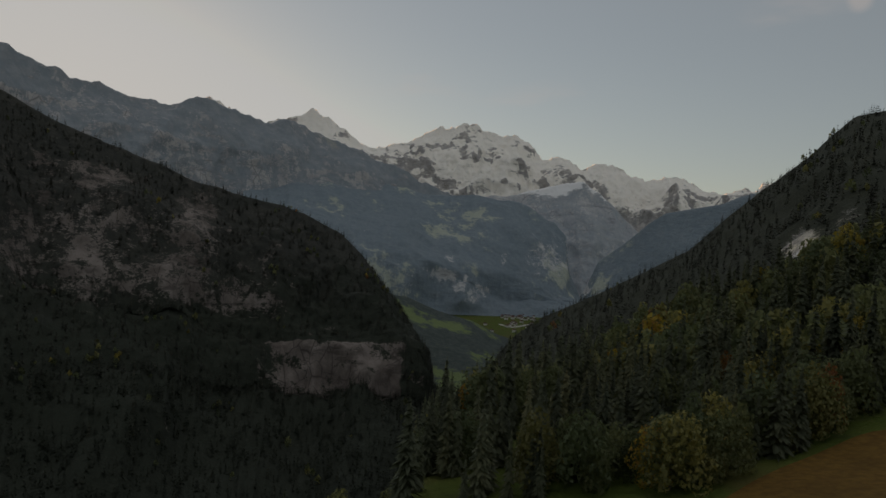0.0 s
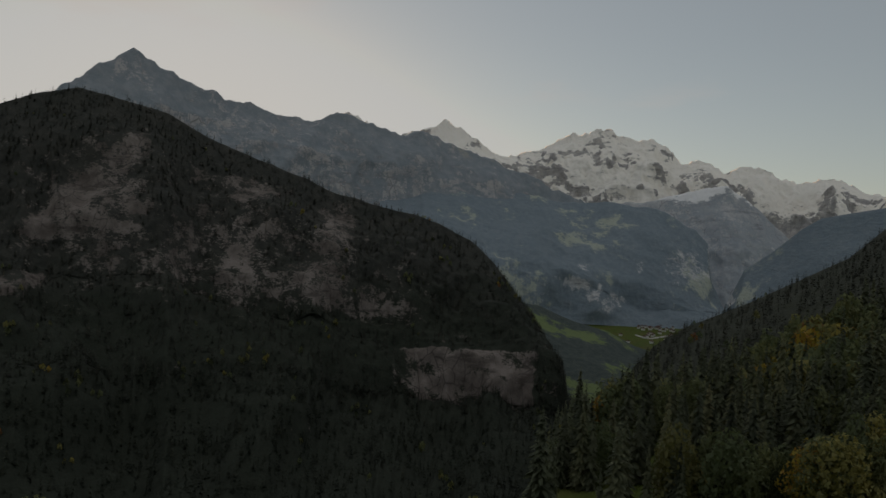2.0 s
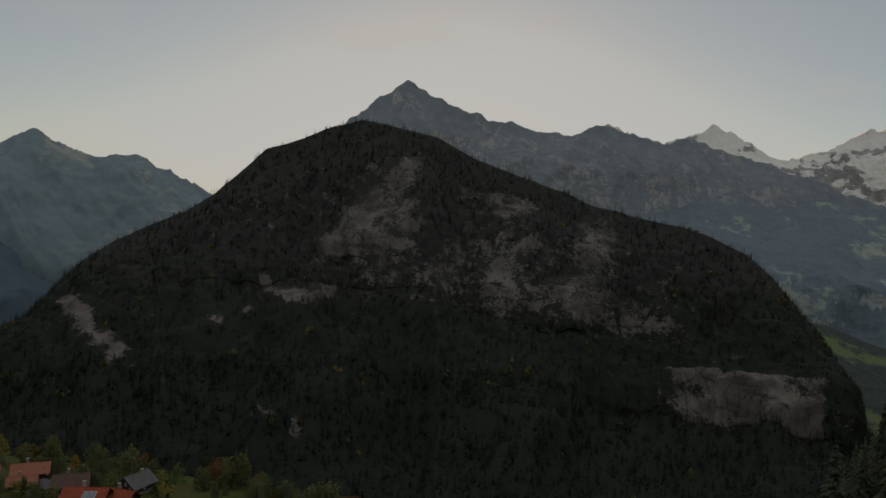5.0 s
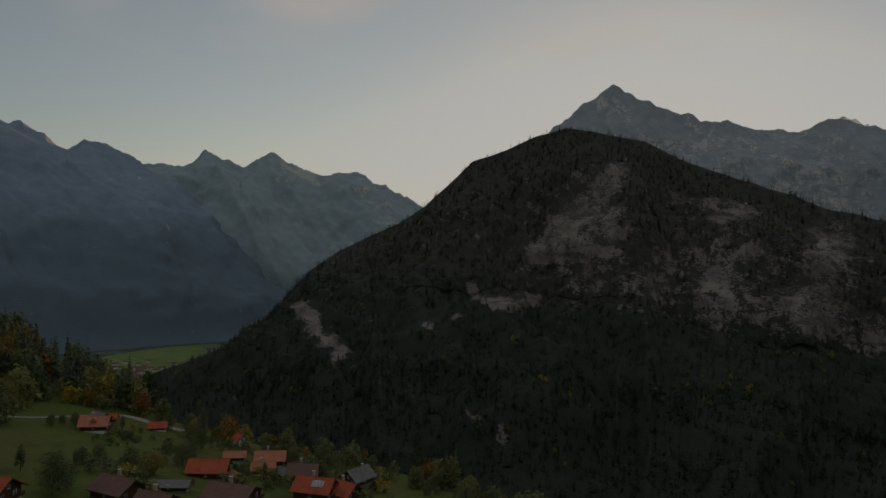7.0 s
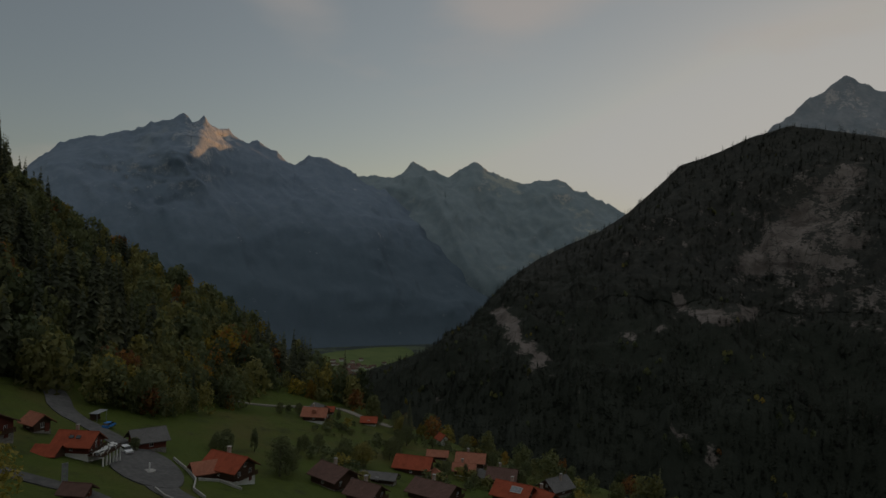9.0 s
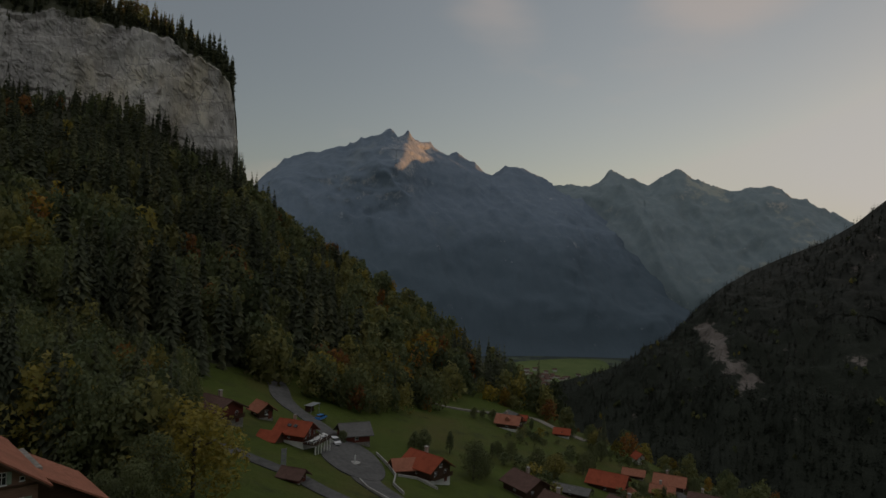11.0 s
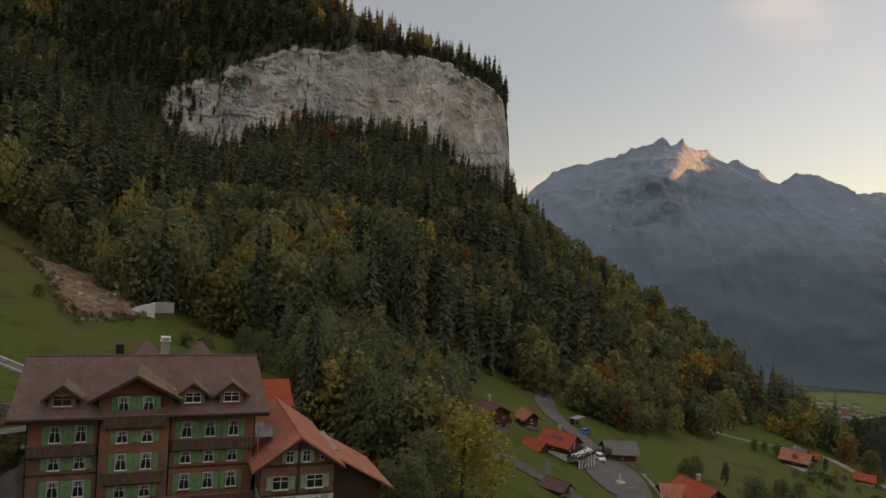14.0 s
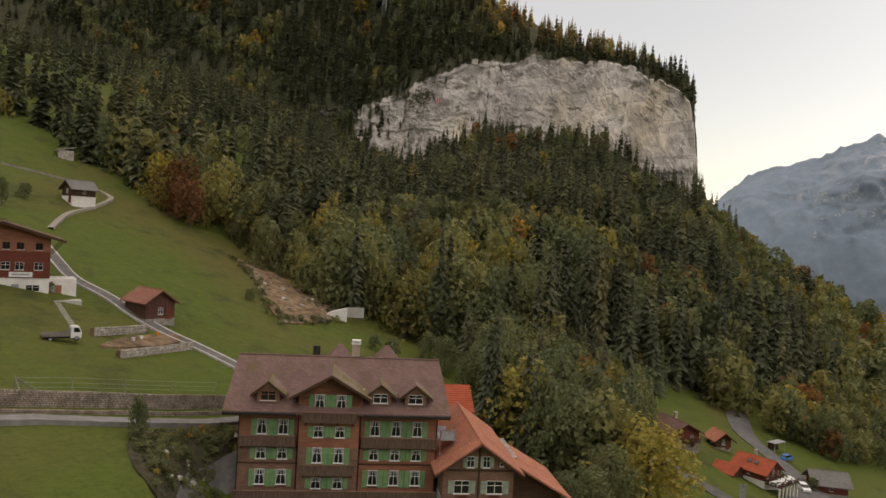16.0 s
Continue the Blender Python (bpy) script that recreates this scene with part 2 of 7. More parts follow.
def land_material(name, woods, rock, other, scale, bump=6.0, other_level=0.62, snow=None, grain=(1, 1, 4), tint=None, ragged=1.0, jointed=False, forest=None):
    """Woods, bare rock (attribute rock) and pasture or scree (noise), with snow where the attribute snow says so.
    The last argument darkens the woods low down, thinner haze there put into the colour: (its upper and lower height,
    two colours)."""
    m = Nodes(name)
    a = m.noise(1.0 / scale, 6, 0.65)
    b = m.noise(9.0 / scale, 5, 0.7)
    c = m.noise(3.0 / scale, 7, 0.72, grain)
    wood = m.mix(m.step(b, 0.35, 0.7), woods[0], woods[1])
    meadow = m.step(m.math("ADD", a, m.math("MULTIPLY", m.math("SUBTRACT", m.noise(14.0 / scale, 5, 0.7), 0.5), 0.22)), other_level, other_level + 0.07)
    base = m.mix(meadow, wood, m.mix(b, other[0], other[1]))
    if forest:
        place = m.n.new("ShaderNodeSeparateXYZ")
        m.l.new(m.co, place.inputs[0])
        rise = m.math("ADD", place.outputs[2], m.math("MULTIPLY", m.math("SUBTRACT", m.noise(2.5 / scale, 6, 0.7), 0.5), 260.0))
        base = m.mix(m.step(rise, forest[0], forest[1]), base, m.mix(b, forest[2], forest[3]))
    stone = m.mix(m.step(c, 0.34, 0.64), rock[0], rock[1])
    if tint:
        stone = m.mix(m.math("MULTIPLY", m.step(m.noise(0.9 / scale, 4, 0.6, (1, 1, 0.6)), 0.45, 0.62), 0.75), stone, m.mix(1.0, stone, tint, "MULTIPLY"))
        stain = m.step(m.noise(2.2 / scale, 6, 0.7, (1, 1, 0.12)), 0.52, 0.72)
        stone = m.mix(m.math("MULTIPLY", stain, 0.35), stone, tuple(0.75 * v for v in rock[0]))
    vor = m.n.new("ShaderNodeTexVoronoi")
    vor.feature = "DISTANCE_TO_EDGE"
    vor.inputs["Scale"].default_value = 9.0 / scale
    warp = m.n.new("ShaderNodeMapping")
    warp.inputs["Scale"].default_value = (1, 1, 0.45)
    m.l.new(m.mix(0.12, m.co, m.mix(1.0, m.co, m.noise(4.0 / scale, 4), "ADD")), warp.inputs["Vector"])
    m.l.new(warp.outputs[0], vor.inputs["Vector"])
    crack = m.math("MULTIPLY", m.math("SUBTRACT", 1.0, m.step(vor.outputs["Distance"], 0.0, 0.05)), m.step(m.noise(2.5 / scale, 3), 0.42, 0.58))
    ledge = m.step(m.noise(5.0 / scale, 7, 0.7, (0.35, 0.35, 2.2)), 0.57, 0.63)
    stone = m.mix(m.math("MULTIPLY", m.math("MAXIMUM", crack, m.math("MULTIPLY", ledge, 0.8)), 0.7), stone, tuple(0.45 * v for v in rock[0]))
    if jointed:
        shift = m.n.new("ShaderNodeTexNoise")
        shift.inputs["Scale"].default_value = 0.06
        m.l.new(m.co, shift.inputs["Vector"])
        bent = m.mix(1.0, m.co, m.mix(1.0, shift.outputs["Color"], (14.0, 14.0, 14.0), "MULTIPLY"), "ADD")
        for size, squash, weight in ((0.05, (1, 1, 0.4), 0.34), (0.13, (0.8, 0.8, 1.1), 0.26)):
            cells, squeeze = m.n.new("ShaderNodeTexVoronoi"), m.n.new("ShaderNodeMapping")
            squeeze.inputs["Scale"].default_value = squash
            cells.inputs["Scale"].default_value = size
            m.l.new(bent, squeeze.inputs["Vector"])
            m.l.new(squeeze.outputs[0], cells.inputs["Vector"])
            tone = m.n.new("ShaderNodeSeparateColor")
            m.l.new(cells.outputs["Color"], tone.inputs[0])
            stone = m.mix(m.math("MULTIPLY", m.step(tone.outputs[0], 0.3, 1.0), weight), stone, tuple(0.6 * v for v in rock[0]))
        strata = m.step(m.noise(0.35, 4, 0.6, (0.22, 0.22, 1.9), bent), 0.6, 0.645)
        cracks = m.step(m.noise(0.32, 4, 0.6, (1.3, 1.3, 0.11), bent), 0.6, 0.66)
        stone = m.mix(m.math("MULTIPLY", strata, 0.62), stone, tuple(0.36 * v for v in rock[0]))
        stone = m.mix(m.math("MULTIPLY", cracks, 0.5), stone, tuple(0.42 * v for v in rock[0]))
    edge = m.math("ADD", m.math("MULTIPLY", m.math("SUBTRACT", m.noise(6.0 / scale, 7, 0.75, (1, 1, 1.6)), 0.5), 1.9 * ragged), m.math("MULTIPLY", m.math("SUBTRACT", m.noise(11.0 / scale, 6, 0.75, (1, 1, 0.35)), 0.5), 1.5 * ragged))
    edge = m.math("ADD", edge, m.math("MULTIPLY", m.math("SUBTRACT", m.noise(40.0 / scale, 5, 0.7, (1, 1, 1.8)), 0.5), 1.3 * ragged))
    mask = m.step(m.math("ADD", m.attr("rock"), edge), 0.40, 0.70)
    col = m.mix(mask, base, stone)
    if snow:
        s = m.step(m.math("ADD", m.attr("snow"), m.math("MULTIPLY", m.math("SUBTRACT", m.noise(4.0 / scale, 9, 0.78, (0.8, 0.8, 2.2)), 0.5), 1.7)), 0.30, 0.46)
        col = m.mix(s, col, snow)
    return m.done(col, m.math("ADD", b, c), 0.8, bump)

# ---- large land forms ----
M_GROUND = Nodes("meadow_and_valley")
_a, _b = M_GROUND.noise(0.02, 5), M_GROUND.noise(0.6, 4)
_g = M_GROUND.mix(_b, (0.06, 0.085, 0.014), (0.10, 0.132, 0.024))
_g = M_GROUND.mix(M_GROUND.step(_a, 0.45, 0.7), _g, (0.11, 0.098, 0.03))
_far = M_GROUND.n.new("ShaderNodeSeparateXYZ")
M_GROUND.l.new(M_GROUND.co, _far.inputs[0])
# Valley floor greyed against the near meadow: haze put into the colour.
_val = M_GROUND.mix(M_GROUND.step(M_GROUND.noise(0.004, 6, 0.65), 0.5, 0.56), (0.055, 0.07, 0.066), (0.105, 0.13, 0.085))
_g = M_GROUND.mix(M_GROUND.step(M_GROUND.noise(0.11, 6, 0.7), 0.5, 0.72), _g, (0.05, 0.06, 0.02))
_g = M_GROUND.mix(M_GROUND.math("MULTIPLY", M_GROUND.step(M_GROUND.noise(1.6, 5, 0.7), 0.45, 0.7), 0.45), _g, (0.035, 0.05, 0.012))
_g = M_GROUND.mix(M_GROUND.math("MULTIPLY", M_GROUND.step(M_GROUND.noise(0.35, 5, 0.7, (1, 0.35, 1)), 0.52, 0.72), 0.4), _g, (0.13, 0.14, 0.035))
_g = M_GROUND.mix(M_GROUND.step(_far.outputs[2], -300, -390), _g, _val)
M_GROUND = M_GROUND.done(_g, M_GROUND.math("ADD", M_GROUND.math("ADD", _b, M_GROUND.noise(2.5, 3)), M_GROUND.math("MULTIPLY", M_GROUND.noise(0.25, 3), 2.0)), 0.7, 0.45)

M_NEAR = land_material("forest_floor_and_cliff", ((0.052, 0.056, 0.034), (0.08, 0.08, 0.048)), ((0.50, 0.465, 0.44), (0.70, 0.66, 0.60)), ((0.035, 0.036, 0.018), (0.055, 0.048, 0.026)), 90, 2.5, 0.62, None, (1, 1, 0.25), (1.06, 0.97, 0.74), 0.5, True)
# M_NEAR again with a darker floor: the slope's shade put into the colour.
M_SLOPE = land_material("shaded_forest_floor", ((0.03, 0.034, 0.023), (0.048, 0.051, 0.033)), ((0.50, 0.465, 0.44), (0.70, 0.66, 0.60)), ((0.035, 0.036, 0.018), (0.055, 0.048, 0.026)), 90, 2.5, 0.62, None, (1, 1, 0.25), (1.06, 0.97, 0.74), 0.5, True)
# Lower woods darker than the upper: haze over height put into the colour.
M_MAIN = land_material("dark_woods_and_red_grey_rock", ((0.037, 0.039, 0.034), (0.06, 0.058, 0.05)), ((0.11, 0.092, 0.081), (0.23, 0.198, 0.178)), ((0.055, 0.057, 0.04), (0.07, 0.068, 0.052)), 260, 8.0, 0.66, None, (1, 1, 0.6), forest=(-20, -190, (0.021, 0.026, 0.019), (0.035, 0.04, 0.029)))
# Pale blue lift on the ridge is air haze put into its colours.
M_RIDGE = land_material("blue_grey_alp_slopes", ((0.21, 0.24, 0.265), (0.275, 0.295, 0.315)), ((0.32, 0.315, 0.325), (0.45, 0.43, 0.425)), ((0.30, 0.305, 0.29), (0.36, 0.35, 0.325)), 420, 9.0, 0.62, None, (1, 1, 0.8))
# Woods and pastures paled and blued, with the valley haze put into them.
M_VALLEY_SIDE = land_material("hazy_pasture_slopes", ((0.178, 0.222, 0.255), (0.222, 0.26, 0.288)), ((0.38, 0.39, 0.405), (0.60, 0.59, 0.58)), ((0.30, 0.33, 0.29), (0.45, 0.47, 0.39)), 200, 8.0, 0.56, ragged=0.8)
# Blue cast, weaker low down, is distance haze put into the slope colours.
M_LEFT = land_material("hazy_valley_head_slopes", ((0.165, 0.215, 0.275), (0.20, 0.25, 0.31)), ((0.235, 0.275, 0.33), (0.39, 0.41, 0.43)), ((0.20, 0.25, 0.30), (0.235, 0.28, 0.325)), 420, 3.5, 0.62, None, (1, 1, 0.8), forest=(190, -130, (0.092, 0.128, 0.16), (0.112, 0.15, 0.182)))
# Rock lightened towards blue, so that haze is part of its base colour.
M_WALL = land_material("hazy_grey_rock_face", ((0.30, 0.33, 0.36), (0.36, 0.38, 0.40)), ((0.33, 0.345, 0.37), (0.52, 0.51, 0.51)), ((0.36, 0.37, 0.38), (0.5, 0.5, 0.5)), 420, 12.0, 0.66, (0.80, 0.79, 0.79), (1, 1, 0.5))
# Snow warmed to stand for sunlight, rock paled for haze, both in the colour.
M_SNOW = land_material("snow_and_ice_over_rock", ((0.34, 0.33, 0.33), (0.46, 0.44, 0.43)), ((0.30, 0.285, 0.28), (0.56, 0.525, 0.49)), ((0.4, 0.39, 0.38), (0.5, 0.48, 0.46)), 300, 16.0, 0.62, (0.95, 0.90, 0.83), (0.6, 0.6, 1.6))


def mountain(name, label, lines, span, rows, mat, amp, scale, seed, rock_spots=(), rock_base=0.0, snow_line=None, crest=None, keep=0.25, terraces=0.0, jag=0.0, steep_rock=0.0, band=None, facet=None, blocks=0.0, ribs=0.0, fade=None, slant=0.0):
    """Land through the given lines, roughened by gullies and ribs. crest: index of the crest line. rock_spots: (bearing, slope angle, half width, half height, amount)."""
    az, s, g = loft(lines, *span, rows)
    flat = g.reshape(-1, 3)
    n = normals_of(g).reshape(-1, 3)
    crest = len(lines) - 2 if crest is None else crest
    away = np.minimum(np.abs(s - crest), 1.0)
    env = (keep + (1 - keep) * smooth(0, 0.5, away)) * smooth(0, 0.35, s)
    env = np.tile(env, len(az))
    if fade:
        env = env * np.repeat(0.06 + 0.94 * smooth(fade[1], fade[0], az), len(s))
    if ribs:
        fan = np.stack([np.repeat(az, len(s)) + slant * np.tile(s, len(az)) + 1.6 * fbm(flat, 700, 3, seed + 51), np.tile(s, len(az)) * 1.5, 0 * env], -1)
        flat = flat + n * (ribs * env * fbm(fan, 5.0, 3, seed + 53, True))[:, None]
    d = fbm(flat, scale, 6, seed, True) * 0.75 + fbm(flat * np.array([1, 1, 0.35]), scale * 0.3, 4, seed + 3) * 0.35
    flat = flat + n * (amp * env * d)[:, None]
    if terraces:
        flat[:, 2] += terraces * np.sin(flat[:, 2] / 22 + 3 * fbm(flat, 300, 3, seed + 9)) * env
    if blocks:
        inside = np.tile(smooth(0.97, 1.03, s) * (1 - smooth(1.97, 2.03, s)), len(az))
        rib = np.floor(3 * fbm(flat * np.array([1, 1, 0.25]), 42, 4, seed + 41)) / 3 + 0.5 * np.floor(2.5 * fbm(flat * np.array([0.3, 0.3, 1.5]), 60, 3, seed + 43))
        rib = rib + 0.3 * np.floor(4 * fbm(flat * np.array([1, 1, 0.4]), 13, 3, seed + 45)) + 0.5 * fbm(flat, 9, 3, seed + 47)
        flat = flat + n * (blocks * inside * rib)[:, None]
    if blocks:
        lip = np.tile(smooth(1.75, 1.98, s) * (1 - smooth(2.02, 2.2, s)), len(az))
        flat[:, 2] += lip * 9 * fbm(flat * np.array([1, 1, 0.1]), 26, 4, seed + 49)
    if jag:
        near = np.tile(1 - smooth(0.0, 0.35, np.abs(s - crest)), len(az))
        flat[:, 2] += jag * near * (fbm(flat * np.array([1, 1, 0.2]), 120, 4, seed + 13, True) - 0.1)
    if facet:
        fa = np.degrees(np.arctan2(-flat[:, 0], flat[:, 1]))
        fe = np.degrees(np.arctan2(flat[:, 2], np.hypot(flat[:, 0], flat[:, 1])))
        rough = 0.7 * fbm(flat, 160, 5, seed + 21)
        pull = facet[2] * smooth(facet[0] + rough, facet[1] + rough, fa) * (1 - smooth(facet[1] + rough, facet[1] + 9.0 + rough, fa)) * smooth(facet[3], facet[3] + 7.0, fe + rough)
        flat *= (1 - pull / np.linalg.norm(flat, axis=1))[:, None]
    dist = np.hypot(flat[:, 0], flat[:, 1])
    a, e = np.degrees(np.arctan2(-flat[:, 0], flat[:, 1])), np.degrees(np.arctan2(flat[:, 2], dist))
    a = np.where(a < span[0] - 40, a + 360, a)
    rock = np.full(len(flat), rock_base) + 0.30 * fbm(flat, scale * 0.8, 5, seed + 5)
    wa, we = a + 1.5 * fbm(flat, 170, 5, seed + 71), e + 1.5 * fbm(flat * np.array([1, 1, 0.6]), 150, 5, seed + 73)
    for ba, be, hw, hh, amount in rock_spots:
        rr = ((wa - ba) / hw) ** 2 + ((we - be) / hh) ** 2
        rock = rock + amount * np.exp(-rr ** 1.5)
    g2 = flat.reshape(g.shape)
    if steep_rock:
        nz = normals_of(g2).reshape(-1, 3)[:, 2]
        rock = rock + steep_rock * smooth(0.62, 0.3, nz)
    if band:
        ss = np.tile(s, len(az))
        rock = rock + (band[4] * (1 - band[5] * (band[1] - ss) / (band[1] - band[0])) + 0.9 * fbm(flat, 45, 4, seed + 31)) * ((ss >= band[0]) & (ss <= band[1])) * smooth(band[2] - 0.4, band[2] + 0.4, a) * (1 - smooth(band[3] - 3, band[3] + 1, a))
    attrs = [("rock", rock)]
    if snow_line is not None:
        steep = normals_of(g2).reshape(-1, 3)[:, 2]
        rib_ = fbm(flat * np.array([1, 1, 0.7]), 170, 6, seed + 61, True)
        attrs.append(("snow", smooth(snow_line[0], snow_line[1], flat[:, 2] + 60 * rib_) * (0.54 - 0.75 * smooth(0.2, 0.75, rib_) + 0.3 * smooth(0.3, 0.7, steep) + 0.3 * np.tile(smooth(0.45, 0.1, away), len(az)))))
    ob = mesh_object(name, flat, grid_faces(len(az), len(s)), [mat], not blocks, attrs)
    tagged(ob, label, "mountain", kind="structure")
    return dict(az=az, s=s, g=g2, rock=rock.reshape(g.shape[:2]), ob=ob)


def line_of(pairs, d0, d1=None, drop=0.0):
    """Bearing and slope angle pairs at a distance that runs from d0 to d1 along the line."""
    d1 = d0 if d1 is None else d1
    lo, hi = pairs[0][0], pairs[-1][0]
    return [(a, e - drop, d0 + (d1 - d0) * (a - lo) / (hi - lo)) for a, e in pairs]


def level(a0, a1, z, d0, d1=None):
    """A level line at height z."""
    d1 = d0 if d1 is None else d1
    out = []
    for k in range(13):
        d = d0 + (d1 - d0) * k / 12
        out.append((a0 + (a1 - a0) * k / 12, math.degrees(math.atan2(z, d)), d))
    return out


# ground: one sheet, fine near the viewpoint and coarse far off
_az = np.radians(np.arange(0, 360.01, 1.2))
_r = np.concatenate([[0.5], np.geomspace(8, 4900, 180)])
_gx, _gy = -np.sin(_az)[:, None] * _r, np.cos(_az)[:, None] * _r
_gz = ground_height(_gx, _gy)
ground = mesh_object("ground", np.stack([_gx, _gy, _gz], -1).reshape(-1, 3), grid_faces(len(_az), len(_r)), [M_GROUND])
tagged(ground, "green meadow terrace falling to a flat valley floor", "ground", kind="structure")

# snow range
SNOW = [(-26, 5.8), (-23.3, 5.3), (-21.8, 4.9), (-20.3, 4.7), (-19.7, 5.2), (-18.7, 5.7), (-17.6, 5.8), (-16.0, 5.7), (-14.7, 6.0), (-13.1, 6.5), (-11.6, 6.5), (-10.3, 6.8), (-8.5, 6.9), (-7.5, 7.2), (-6.8, 7.8), (-5.2, 8.6), (-3.4, 8.8), (-2.2, 9.1),
        (-1.0, 9.4), (0.3, 9.0), (1.5, 8.7), (2.3, 8.3), (3.4, 7.6), (4.8, 7.2), (7.1, 7.3), (8.9, 8.2), (10.1, 9.0), (11.1, 9.4), (12.1, 8.8), (13.1, 8.4), (15, 8.2), (17.1, 8.8), (18.3, 9.6), (18.9, 9.6), (22, 8)]
snow_range = mountain("snow_range", "snow-covered high peaks of pale ice over grey rock", [level(-26, 22, VALLEY, 3600), line_of([(-26, 2.0), (22, 2.5)], 4150), line_of(SNOW, 4600), level(-26, 22, VALLEY, 4900)],
                      (-26, 22, 0.1), [6, 96, 6], M_SNOW, 170, 300, 3, rock_base=0.6, snow_line=(120, 330), keep=0.1, jag=48, ribs=45)

# grey wall below the snow peaks, pasture slopes in front of it
WALL = [(-17, 0), (-14.9, 2.1), (-14.0, 2.8), (-12.2, 4.5), (-11.0, 5.4), (-9.5, 5.2), (-6.2, 4.2), (-3.7, 3.8), (0, 3.0), (6, 2.0)]
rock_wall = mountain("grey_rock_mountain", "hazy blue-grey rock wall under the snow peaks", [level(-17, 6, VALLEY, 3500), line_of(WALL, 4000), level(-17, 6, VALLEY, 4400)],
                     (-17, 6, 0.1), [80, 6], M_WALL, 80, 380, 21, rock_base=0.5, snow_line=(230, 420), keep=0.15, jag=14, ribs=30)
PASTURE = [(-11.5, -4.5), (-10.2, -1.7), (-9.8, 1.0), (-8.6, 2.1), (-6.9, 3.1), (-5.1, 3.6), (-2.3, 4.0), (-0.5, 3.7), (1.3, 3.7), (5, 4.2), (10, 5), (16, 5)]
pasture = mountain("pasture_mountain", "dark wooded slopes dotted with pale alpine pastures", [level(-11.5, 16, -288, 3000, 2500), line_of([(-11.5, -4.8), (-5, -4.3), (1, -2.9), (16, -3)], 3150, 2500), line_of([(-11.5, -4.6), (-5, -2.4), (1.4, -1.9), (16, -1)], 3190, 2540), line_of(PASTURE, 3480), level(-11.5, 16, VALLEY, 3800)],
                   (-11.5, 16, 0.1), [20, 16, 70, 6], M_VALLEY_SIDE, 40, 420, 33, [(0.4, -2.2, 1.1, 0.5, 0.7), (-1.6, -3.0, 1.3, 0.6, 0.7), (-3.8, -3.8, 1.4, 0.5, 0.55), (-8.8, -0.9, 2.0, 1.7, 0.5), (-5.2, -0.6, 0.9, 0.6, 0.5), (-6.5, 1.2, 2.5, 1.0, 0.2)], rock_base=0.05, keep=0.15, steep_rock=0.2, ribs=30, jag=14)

# long ridge behind the dark mountain
RIDGE = [(-9, -7), (-5, -0.5), (-3, 2.0), (-0.6, 3.7), (2.0, 4.7), (4.7, 5.7), (7.8, 6.8), (11.0, 7.8), (12.9, 8.5), (14.3, 8.3), (16.6, 8.6), (18.5, 9.4), (19.4, 9.6), (21.6, 8.8), (24.4, 8.9), (26.4, 9.6), (28.4, 9.7), (29.6, 10.3), (32.3, 11.3), (34.2, 11.9), (35.1, 12.4), (36.0, 11.8), (37.8, 10.6), (39.1, 9.4), (42, 7), (46, 3)]
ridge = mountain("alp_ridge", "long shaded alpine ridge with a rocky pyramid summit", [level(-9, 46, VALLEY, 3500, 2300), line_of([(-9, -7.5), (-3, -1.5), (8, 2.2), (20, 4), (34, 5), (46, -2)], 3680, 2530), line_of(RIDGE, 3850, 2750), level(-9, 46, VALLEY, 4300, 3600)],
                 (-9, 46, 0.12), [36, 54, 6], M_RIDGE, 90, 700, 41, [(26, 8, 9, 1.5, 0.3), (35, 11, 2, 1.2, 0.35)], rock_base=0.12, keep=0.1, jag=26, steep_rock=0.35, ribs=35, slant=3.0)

# mountains at the head of the other valley
LEFT = [(49.1, 2.7), (51.5, 3.3), (52.8, 3.9), (54.6, 4.8), (56.6, 4.9), (58.0, 4.4), (60.1, 5.2), (61.9, 6.2), (64.2, 4.9), (65.6, 5.5), (66.9, 5.95), (67.4, 5.4), (68.7, 4.9), (71.0, 4.6), (72.8, 5.3), (74.4, 6.0), (76.4, 5.6), (79.0, 6.6), (81.2, 7.4), (83.2, 8.4), (84.1, 7.9),
        (84.7, 8.3), (86.1, 7.8), (88.0, 7.0), (90.4, 6.5), (92.2, 5.9), (94.6, 4.0), (98, 1), (106, -2)]
SIDE = [(40, 0.5)] + [p_ for p_ in LEFT if p_[0] < 71.5] + [(74, 4.2), (80, 3)]
LEFT = [(50, -8.5), (56, -5), (62, -1.5), (67, 2.0), (70.2, 4.3)] + [p_ for p_ in LEFT if p_[0] > 70.5]
# Brighter than M_LEFT: glow of sunlit haze put into these slope colours.
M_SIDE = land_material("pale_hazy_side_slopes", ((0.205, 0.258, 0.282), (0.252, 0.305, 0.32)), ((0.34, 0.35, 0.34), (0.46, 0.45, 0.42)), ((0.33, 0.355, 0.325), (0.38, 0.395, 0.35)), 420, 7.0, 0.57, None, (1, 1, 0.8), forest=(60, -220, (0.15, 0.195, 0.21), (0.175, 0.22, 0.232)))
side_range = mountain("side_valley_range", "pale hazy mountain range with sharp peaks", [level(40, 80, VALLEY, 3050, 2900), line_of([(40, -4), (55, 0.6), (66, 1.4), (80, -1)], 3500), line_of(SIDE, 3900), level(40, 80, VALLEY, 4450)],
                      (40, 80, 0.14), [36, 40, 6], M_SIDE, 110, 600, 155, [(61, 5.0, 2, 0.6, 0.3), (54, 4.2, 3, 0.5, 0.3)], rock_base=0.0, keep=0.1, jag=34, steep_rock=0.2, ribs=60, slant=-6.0)
